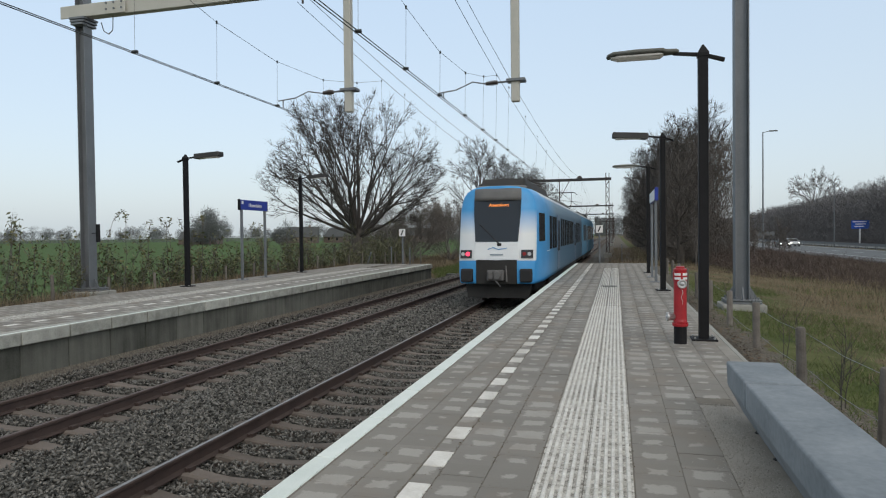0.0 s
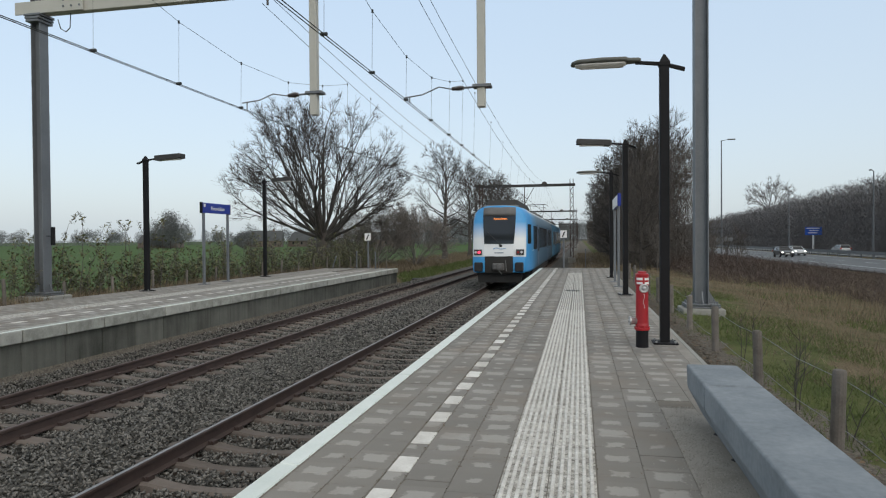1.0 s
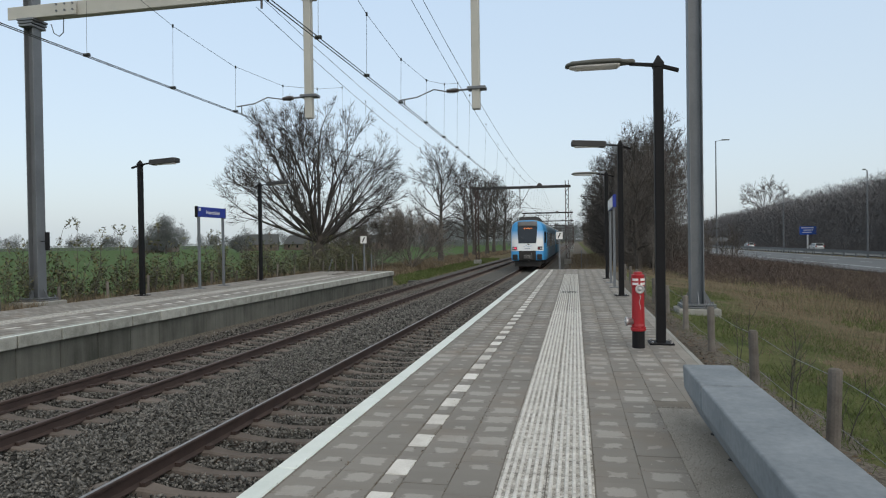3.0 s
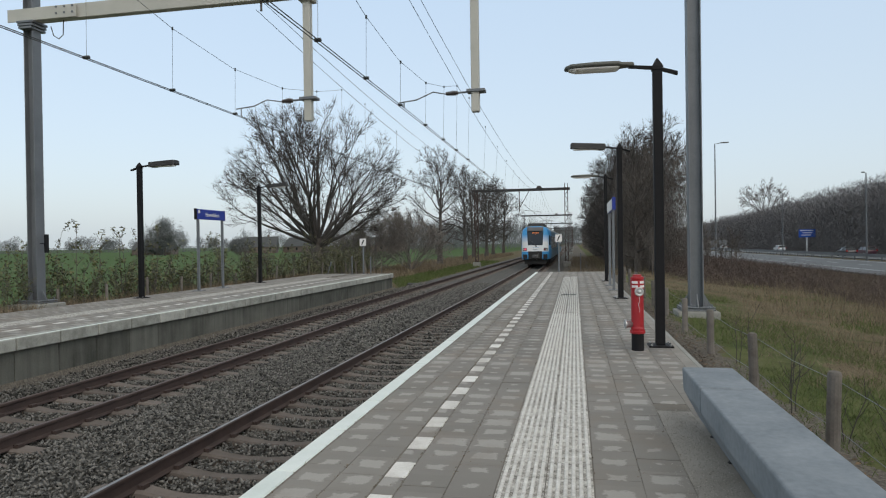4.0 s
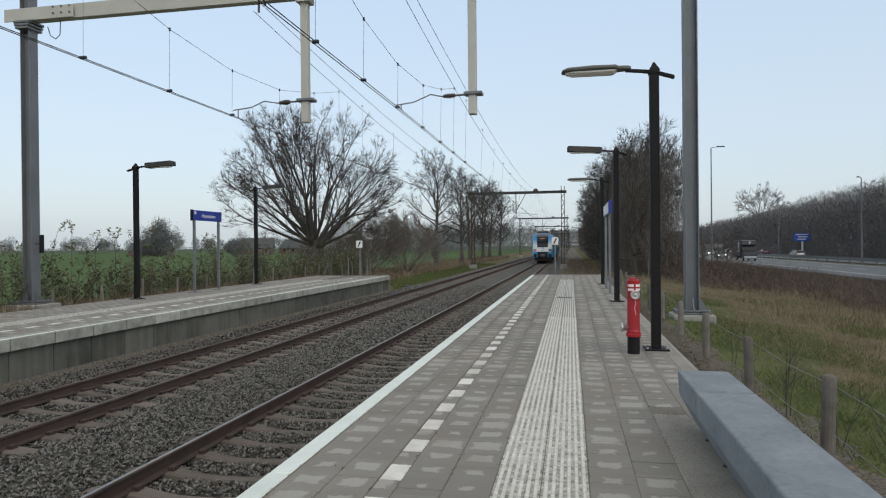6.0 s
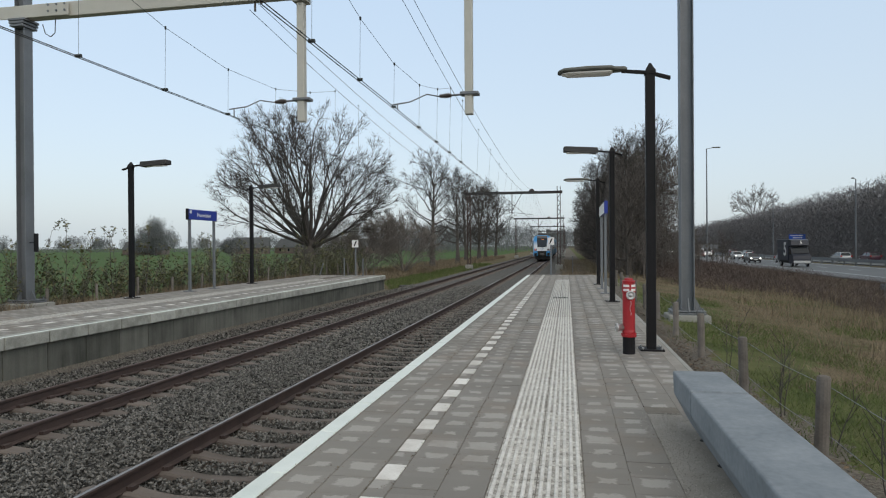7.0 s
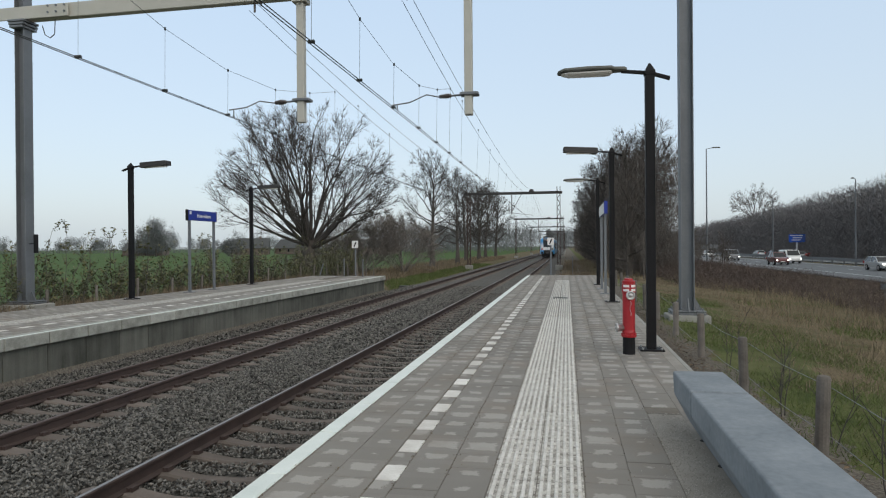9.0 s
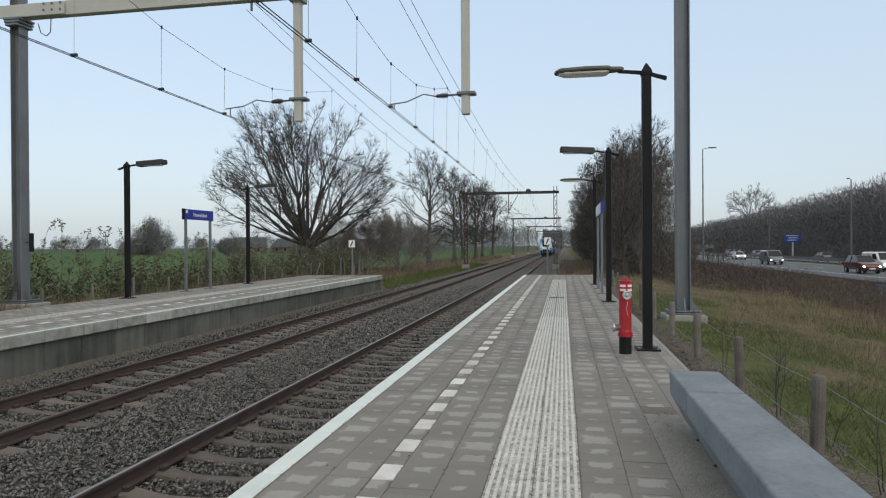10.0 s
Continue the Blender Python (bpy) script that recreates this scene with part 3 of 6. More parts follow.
def build_platform_left():
    top = thing("platform_left", Matrix.Identity(4), "pale concrete railway platform with coping stones and panel wall", "platform", kind="structure")
    bm = bmesh.new()
    box(bm, -13.7, EDGE_L - 0.14, -8, 33.55, -1.4, -0.04)
    part("core", bm, JOINT, top)
    me = bpy.data.meshes.new("coping_stone")
    bm = bmesh.new()
    box(bm, EDGE_L - 0.35, EDGE_L, 0.011, 0.989, -0.22, 0.0, 0.014)
    bm.to_mesh(me)
    bm.free()
    me.materials.append(COPING)
    pan = bpy.data.meshes.new("wall_panel")
    bm = bmesh.new()
    box(bm, EDGE_L - 0.22, EDGE_L - 0.10, 0.006, 0.994, -1.5, -0.22, 0.006)
    bm.to_mesh(pan)
    bm.free()
    pan.materials.append(WALL_PANEL)
    for i in range(-8, 34):
        ob = new("coping_stone", me)
        ob.parent, ob.location = top, (0, i - 0.4, 0)
        ob = new("wall_panel", pan)
        ob.parent, ob.location = top, (0, i - 0.35, 0)
    bm = bmesh.new()
    box(bm, -13.7, EDGE_L - 0.1, 33.55, 33.67, -1.4, -0.002)
    part("end_wall", bm, CONCRETE, top)
    bm = bmesh.new()
    box(bm, EDGE_L - 0.09, EDGE_L - 0.02, -8, 33.55, 0.001, 0.005)
    part("edge_line", bm, WHITE_EDGE, top, "white painted edge line")
    tile = slab_mesh("paving_tile", 0.297, 0.597, TILE, bevel=0.003)
    rest = []
    xs = [-9.86 - 0.3 * (i + 1) for i in range(2)] + [-10.625 - 0.3 * (i + 1) for i in range(2)] + [-11.84 - 0.3 * (i + 1) for i in range(6)]
    for k, x in enumerate(xs):
        y = -7.8 + 0.3 * (k % 2)
        while y < 32.9:
            rest.append((x, y, 0.0))
            y += 0.6
    joined("far_paving_tiles", (tile, rest), TILE, top)
    white, grey = slab_mesh("white_block", 0.146, 0.29, WHITE_TILE), slab_mesh("grey_block", 0.146, 0.29, TILE)
    for i in range(4, 52):
        for me, dy in ((white, 0.0), (grey, 0.3)):
            ob = new(me.name.split(".")[0], me)
            ob.parent, ob.location = top, (-10.615, 0.2 + 0.6 * i + dy, 0.002)
    strip = slab_mesh("guide_tile", 0.596, 0.594, TACTILE)
    joined("guide_strip", (strip, [(-11.83, -7.8 + 0.6 * i, 0.002) for i in range(62)]), TACTILE, top)


build_platform_right()
build_platform_left()


# ---- overhead line ----
G1 = 15.35


def gantry_near():
    top = thing("catenary_gantry", Matrix.Translation((0, G1, 0)), "galvanised steel catenary gantry spanning both tracks", "catenary gantry", "gantries")

    def mast(x, z0, name_label):
        bm = bmesh.new()
        # flanged column: web and two flanges
        box(bm, x - 0.145, x - 0.122, -0.15, 0.15, z0 + 0.05, 8.6, 0.004)
        box(bm, x + 0.122, x + 0.145, -0.15, 0.15, z0 + 0.05, 8.6, 0.004)
        box(bm, x - 0.122, x + 0.122, -0.015, 0.015, z0 + 0.05, 8.6)
        m = part("mast", bm, GALV, top, name_label)
        bm = bmesh.new()
        box(bm, x - 0.36, x + 0.36, -0.33, 0.33, z0 + 0.01, z0 + 0.045, 0.006)
        box(bm, x - 0.36, x + 0.36, -0.33, 0.33, z0 + 0.065, z0 + 0.09, 0.006)
        part("base_plate", bm, GALV, m)
        for sx in (-1, 1):
            bm = bmesh.new()
            loft(bm, [[(x + sx * 0.17, y, z0 + 0.09), (x + sx * 0.33, y, z0 + 0.09), (x + sx * 0.175, y, z0 + 0.36)] for y in (-0.012, 0.012)])
            part("gusset", bm, GALV, m)
        for sy in (-1, 1):
            bm = bmesh.new()
            loft(bm, [[(x + d, sy * 0.155, z0 + 0.09), (x + d, sy * 0.31, z0 + 0.09), (x + d, sy * 0.16, z0 + 0.36)] for d in (-0.012, 0.012)])
            part("gusset", bm, GALV, m)
        for sx in (-0.29, 0.29):
            for sy in (-0.27, 0.27):
                bm = bmesh.new()
                tube(bm, (x + sx, sy, z0), (x + sx, sy, z0 + 0.15), 0.02, n=6)
                part("bolt", bm, GALV, m)
        return m
    mast(-14.50, 0.06, "grey steel mast")
    mast(2.63, -0.02, "grey steel mast")
    bm = bmesh.new()
    box(bm, -14.3, 3.0, -0.11, 0.11, 7.74, 8.12, 0.01)
    box(bm, -15.1, -12.95, -0.195, -0.155, 7.74, 8.08, 0.008)
    beam = part("beam", bm, CREAM, top, "cream painted steel beam")
    for x in (-13.55, -13.3, -13.05):
        for z in (7.87, 8.04):
            bm = bmesh.new()
            tube(bm, (x, -0.22, z), (x, -0.19, z), 0.03, n=6)
            part("bolt", bm, GALV, beam)
    bm = bmesh.new()
    for k in range(3):
        box(bm, -14.76 + 0.03 * k, -14.24 - 0.03 * k, -0.26, 0.26, 7.68 - 0.08 * k, 7.74 - 0.08 * k, 0.006)
    part("clamp", bm, GALV, top)
    bm = bmesh.new()
    pts = [(-13.9, 0, 7.6), (-13.82, 0, 7.35), (-13.65, 0, 7.25), (-13.52, 0, 7.35), (-13.5, 0, 7.74)]
    for a, b in zip(pts, pts[1:]):
        tube(bm, a, b, 0.012, n=6)
    part("cable_loop", bm, WIRE, top)
    for x, wire_x, zc, low, dip in ((-6.47, XL, 4.60, 0.03, 0.08), (-2.26, XR, 4.58, 0.09, 0.14)):
        bm = bmesh.new()
        box(bm, x - 0.095, x + 0.095, -0.095, 0.095, 4.65, 7.75, 0.02, 2)
        box(bm, x - 0.18, x + 0.18, -0.18, 0.18, 7.62, 7.75, 0.01)
        drop = part("drop_post", bm, CREAM, top, "cream painted hanging post")
        bm = bmesh.new()
        box(bm, x - 0.20, x + 0.24, -0.14, 0.14, 5.20 - low, 5.27 - low, 0.01)
        tube(bm, (x - 0.42, 0, 5.22 - low), (x - 0.1, 0, 5.23 - low), 0.025, n=8)
        part("bracket", bm, GALV, drop)
        bm = bmesh.new()
        q = [(0.025, 0), (0.06, 0.02), (0.03, 0.045), (0.07, 0.07), (0.035, 0.095), (0.075, 0.12), (0.035, 0.145), (0.07, 0.17), (0.03, 0.195), (0.06, 0.22), (0.035, 0.245), (0.05, 0.27), (0.025, 0.30)]
        lathe(bm, q, 12)
        bm.transform(Matrix.Translation((x - 0.42, 0, 5.22 - low)) @ Matrix.Rotation(radians(-92), 4, "Y"))
        part("insulator", bm, INSUL, drop, "brown ribbed insulator", True)
        bm = bmesh.new()
        arm = [(x - 0.70, 0, 5.20 - low), (x - 0.95, -0.35, 5.19 - low), (wire_x + 0.25, -1.05, zc + 0.34 - dip), (wire_x - 0.1, -1.25, zc + 0.25 - dip)]
        for a, b in zip(arm, arm[1:]):
            tube(bm, a, b, 0.015, n=8)
        tube(bm, (wire_x, -1.2, zc + 0.28 - dip), (wire_x, -1.2, zc), 0.015, n=6)
        part("registration_arm", bm, GALV, drop, "thin curved steel arm")
    for c in (XL, XR):
        bm = bmesh.new()
        tube(bm, (c - 0.05, 0, 7.50), (c - 0.05, 0, 7.76), 0.03, n=8)
        tube(bm, (c + 0.12, 0, 7.66), (c + 0.12, 0, 7.76), 0.03, n=8)
        part("hanger", bm, INSUL, beam)
    bm = bmesh.new()
    box(bm, -14.20, -14.10, -0.06, 0.02, 1.45, 1.95, 0.01)
    tube(bm, (-14.36, -0.02, 1.7), (-14.2, -0.02, 1.7), 0.012, n=6)
    part("marker_board", bm, BLACK_PAINT, top, "narrow dark marker")


def plinth(x, w, d, z0, z1):
    bm = bmesh.new()
    box(bm, -w, w, -d, d, z0, z1, 0.03, 2)
    ob = part("mast_plinth", bm, CONCRETE)
    ob.matrix_basis = Matrix.Translation((x, G1, 0))
    tagged(ob, "weathered concrete plinth under a steel mast", "plinth", "mast plinths")


def lattice(bm, x, z0, z1, w=0.17):
    for sx in (-w, w):
        for sy in (-w, w):
            box(bm, x + sx - 0.035, x + sx + 0.035, sy - 0.035, sy + 0.035, z0, z1)
    z, k = z0, 1
    while z < z1 - 0.5:
        for sy in (-w, w):
            tube(bm, (x - k * w, sy, z), (x + k * w, sy, z + 0.5), 0.03, n=4)
        for sx in (-w, w):
            tube(bm, (x + sx, -k * w, z), (x + sx, k * w, z + 0.5), 0.03, n=4)
        z, k = z + 0.5, -k


def gantry_far(y, first=False):
    top = thing("catenary_gantry", Matrix.Translation((0, y, 0)), "old lattice steel catenary gantry over the line", "catenary gantry", "gantries")
    for x in (-11.0, -0.86):
        bm = bmesh.new()
        lattice(bm, x, -1.2, 8.15 if x > -5 else 7.7)
        part("lattice_mast", bm, RUST, top)
        bm = bmesh.new()
        box(bm, x - 0.4, x + 0.4, -0.4, 0.4, -1.3, -0.6, 0.04)
        part("footing", bm, CONCRETE, top)
    bm = bmesh.new()
    box(bm, -11.5, -0.45, -0.12, 0.12, 7.36, 7.66, 0.01)
    beam = part("beam", bm, LAMP_DARK, top)
    bm = bmesh.new()
    tube(bm, (-6.07, 0, 5.1), (-6.07, 0, 7.4), 0.05, n=6)
    tube(bm, (-6.07, 0, 5.45), (-4.96, 0, 7.4), 0.035, n=6)
    hanger = part("hanger", bm, RUST, beam)
    for c in (XL, XR):
        bm = bmesh.new()
        tube(bm, (-6.07, 0, 5.3), (c, 0, 5.0), 0.025, n=6)
        tube(bm, (c, 0, 5.0), (c, 0, 4.6), 0.015, n=6)
        part("registration_arm", bm, GALV, hanger)
    bm = bmesh.new()
    loft(bm, [[(-3.85 + 0.3 * math.cos(q) * k, y, 7.66 + 0.28 * math.sin(q) * k) for q in np.linspace(0, math.pi, 9)] for y, k in ((-0.08, 1.0), (0.08, 1.0))])
    part("insulator_cap", bm, INSUL, beam)


gantry_near()
plinth(-14.50, 0.50, 0.48, -0.6, 0.06)
plinth(2.63, 0.44, 0.42, -1.0, -0.02)
for gy in (74, 145, 208, 275, 340):
    gantry_far(gy)


def poly_wire(bm, pts, r):
    n, ring = 5, []
    for p in pts:
        ring.append([bm.verts.new((p[0] + r * math.cos(2 * math.pi * i / n), p[1], p[2] + r * math.sin(2 * math.pi * i / n))) for i in range(n)])
    for a, b in zip(ring, ring[1:]):
        for i in range(n):
            bm.faces.new((a[i], a[(i + 1) % n], b[(i + 1) % n], b[i]))


def sag(y, spans, low, high):
    """Height of a carrying wire between supports."""
    for a, b in zip(spans, spans[1:]):
        if a <= y <= b:
            u = (y - a) / (b - a)
            return high - (high - low) * 4 * u * (1 - u)
    return high


SPANS = [-44, G1, 74, 145, 208, 275, 340]


def overhead(c, zc, low_min, drift):
    top = thing("overhead_line", Matrix.Translation((c, 0, 0)), "twin copper contact wires hung from a carrying wire", "overhead wire", "overhead lines")

    def stagger(y):
        return step(y, SPANS, (0.0, -0.02, drift, -0.2, 0.2, -0.2, 0.2))
    for d in (-0.03, 0.03):
        bm = bmesh.new()
        poly_wire(bm, [(stagger(y) + d, y, zc) for y in SPANS], 0.008)
        part("contact_wire", bm, WIRE, top)
    # the wire of the near section climbs away past the gantry
    low = [(-44, 7.4), (-20, 6.2), (0, 6.35), (5, 6.3), (8.5, 6.25), (10.4, 5.97), (11.5, 5.78), (13.8, 5.60), (16.4, 5.74), (18.8, 6.2), (21, 6.75)]
    bm = bmesh.new()
    poly_wire(bm, [(0.0, y, z + low_min) for y, z in low], 0.005)
    part("auxiliary_wire", bm, WIRE, top)
    ys = [G1 + (74 - G1) * i / 16 for i in range(17)] + [74 + 71 * i / 10 for i in range(1, 11)] + [145 + 63 * i / 10 for i in range(1, 11)] + [208 + 67 * i / 8 for i in range(1, 9)]
    for name, lo, hi, dx in (("carrying_wire", 6.05, 7.55, -0.05), ("feeder_wire", 6.6, 7.75, 0.12)):
        bm = bmesh.new()
        poly_wire(bm, [(dx - step(y, (G1, 45), (0.15, 0)), y, sag(y, SPANS, lo, hi)) for y in ys], 0.0075)
        part(name, bm, WIRE, top)
    knots = [(9.2, 6.2), (11.5, 5.78 + low_min), (13.9, 5.6 + low_min), (16.4, 5.74 + low_min), (18.8, 6.2 + low_min), (21, 6.75 + low_min)]
    y = 23.5
    while y < 142:
        knots.append((y, sag(y, SPANS, 6.05, 7.55)))
        y += 4.4
    for y, z in knots:
        bm = bmesh.new()
        tube(bm, (stagger(y), y, zc), (0, y, z), 0.0035, n=4)
        tube(bm, (stagger(y) - 0.05, y, zc + 0.02), (stagger(y) + 0.05, y, zc + 0.02), 0.03, n=6)
        tube(bm, (0, y, z - 0.03), (0, y, z + 0.03), 0.02, n=6)
        part("dropper", bm, WIRE, top)


overhead(XL, 4.60, 0.04, 0.0)
overhead(XR, 4.58, -0.06, -0.35)


# ---- lamps and signs ----


def platform_lamp(m, kind, group="platform lamps"):
    top = thing("platform_lamp", m, "black square steel lamp post with a long flat luminaire" if kind == "box" else "black square steel lamp post with a grey rounded luminaire", "street lamp", group)
    bm = bmesh.new()
    box(bm, -0.065, 0.065, -0.065, 0.065, 0.0, 4.0, 0.006)
    loft(bm, [[(-r, -r, z), (r, -r, z), (r, r, z), (-r, r, z)] for r, z in ((0.075, 4.0), (0.075, 4.05), (0.012, 4.17))])
    part("post", bm, BLACK_PAINT, top)
    bm = bmesh.new()
    box(bm, -0.17, 0.17, -0.17, 0.17, 0.0, 0.025, 0.004)
    part("base_plate", bm, BLACK_PAINT, top)
    for sx in (-0.13, 0.13):
        for sy in (-0.13, 0.13):
            bm = bmesh.new()
            tube(bm, (sx, sy, 0.02), (sx, sy, 0.05), 0.015, n=6)
            part("bolt", bm, SILVER, top)
    bm = bmesh.new()
    rings = []
    for x, z, w, h in ((0.28, 3.94, 0.05, 0.02), (0.0, 4.03, 0.035, 0.022), (-0.30, 4.065, 0.03, 0.02), (-0.40, 4.075, 0.03, 0.02)):
        rings.append([(x, -w, z - h), (x, w, z - h), (x, w, z + h), (x, -w, z + h)])
    loft(bm, rings)
    part("arm", bm, BLACK_PAINT, top)
    bm = bmesh.new()
    if kind == "box":
        rings = [[(x, -w, z - h), (x, w, z - h), (x, w * 0.9, z + h), (x, -w * 0.9, z + h)] for x, z, w, h in ((-0.36, 4.075, 0.09, 0.05), (-0.40, 4.08, 0.15, 0.075), (-1.25, 4.13, 0.15, 0.07), (-1.28, 4.13, 0.14, 0.056))]
    else:
        rings = [[(x, w * math.cos(a), z + h * math.sin(a) * (1.0 if math.sin(a) > 0 else 0.55)) for a in [2 * math.pi * i / 14 for i in range(14)]] for x, z, w, h in ((-0.32, 4.09, 0.04, 0.04), (-0.35, 4.095, 0.06, 0.05), (-0.50, 4.095, 0.10, 0.055), (-0.54, 4.10, 0.15, 0.062), (-0.87, 4.105, 0.16, 0.064), (-1.22, 4.10, 0.14, 0.058), (-1.30, 4.09, 0.09, 0.04), (-1.32, 4.085, 0.03, 0.02))]
    loft(bm, rings)
    head = part("luminaire", bm, LAMP_GREY if kind != "box" else LAMP_DARK, top, smooth=kind != "box")
    bm = bmesh.new()
    if kind == "box":
        box(bm, -1.2, -0.55, -0.07, 0.07, 4.012, 4.045, 0.004)
    else:
        loft(bm, [[(x, w * math.cos(a), 4.07 + 0.05 * h * math.sin(a)) for a in [math.pi + math.pi * i / 8 for i in range(9)]] for x, w, h in ((-0.53, 0.09, 0.3), (-0.57, 0.13, 0.9), (-0.65, 0.135, 1.0), (-1.16, 0.135, 0.9), (-1.26, 0.08, 0.3))])
    part("lens", bm, LENS, head, "clear plastic lens")
    return top


platform_lamp(pose(1.20, 9.89, 0), "pod")
platform_lamp(pose(1.20, 18.14, 0, rz=6), "box")
platform_lamp(pose(1.20, 26.1, 0), "pod")
for ly in (17.85, 25.6):
    platform_lamp(pose(-13.1, ly, 0, rz=180), "box")


def station_sign(m, depth, near_cap, half=0.95, feet=0.80, panel=False):
    top = thing("station_sign", m, "blue station name sign on two grey posts", "sign", "station signs")
    for e in (-feet, feet):
        bm = bmesh.new()
        box(bm, -0.04, 0.04, e - 0.04, e + 0.04, 0.0, 2.86, 0.006)
        part("post", bm, GALV, top)
        bm = bmesh.new()
        box(bm, -0.16, 0.16, e - 0.16, e + 0.16, 0.0, 0.02, 0.004)
        part("base_plate", bm, GALV, top)
    bm = bmesh.new()
    box(bm, -depth, depth, 0.021 - half, half - 0.021, 2.53, 2.89, 0.012)
    board = part("board", bm, BLUE_SIGN, top, "dark blue board")
    for e, cap in ((-1, near_cap), (1, GALV)):
        bm = bmesh.new()
        lo, hi = sorted((e * (half - 0.02), e * half))
        box(bm, -depth - 0.005, depth + 0.005, lo, hi, 2.515, 2.905, 0.004)
        part("end_cap", bm, cap, board)
    for e, rz in ((1, 90), (-1, -90)):
        if panel and e < 0:
            bm = bmesh.new()
            box(bm, -depth - 0.008, -depth, 0.3 - half, half - 0.03, 2.54, 2.88, 0.003)
            part("panel", bm, WHITE_PAINT, board, "white information panel")
            continue
        text_part("Hoevelaken", 0.19, WHITE_PAINT, board, pose(e * (depth + 0.002), 0.06 * e, 2.70, 90, 0, rz))
        bm = bmesh.new()
        lo, hi = sorted((e * depth, e * (depth + 0.005)))
        box(bm, lo, hi, (0.15 - half) * e - 0.06, (0.15 - half) * e + 0.06, 2.74, 2.85)
        part("symbol", bm, WHITE_PAINT, board)


station_sign(pose(-13.0, 21.62, 0), 0.05, BLACK_PAINT)
station_sign(pose(1.20, 22.4, 0), 0.045, BLUE_SIGN, 1.6, 1.15, True)


def end_board(m, h):
    top = thing("warning_board", m, "small white board with a dark sign on a grey post", "sign", "platform end boards")
    bm = bmesh.new()
    tube(bm, (0, 0, -0.3), (0, 0, h - 0.2), 0.045, n=10)
    part("post", bm, GALV, top)
    bm = bmesh.new()
    box(bm, -0.17, 0.17, -0.075, -0.05, h - 0.38, h, 0.006)
    b = part("board", bm, WHITE_PAINT, top)
    bm = bmesh.new()
    loft(bm, [[(-0.09, y, h - 0.33), (-0.03, y, h - 0.33), (0.09, y, h - 0.06), (0.02, y, h - 0.06)] for y in (-0.080, -0.077)])
    part("mark", bm, BLACK_PAINT, b)


end_board(pose(-0.82, 34.6, 0), 1.95)
end_board(pose(-11.07, 33.3, 0), 1.88)


def marker_post(m, h):
    top = thing("marker_post", m, "thin pale grey post beside the line", "post", "marker posts")
    bm = bmesh.new()
    tube(bm, (0, 0, -0.4), (0, 0, h), 0.035, 0.03, 8)
    part("shaft", bm, GALV, top)
    bm = bmesh.new()
    lathe(bm, [(0.05, h - 0.02), (0.052, h + 0.05), (0.03, h + 0.08)], 8)
    part("cap", bm, GALV, top)


marker_post(pose(0.5, 59, -0.98), 1.5)
marker_post(pose(-10.7, 33.4, 0), 0.82)
marker_post(pose(-11.75, 33.4, 0), 0.86)
marker_post(pose(-13.1, 33.3, 0, ry=18), 0.62)


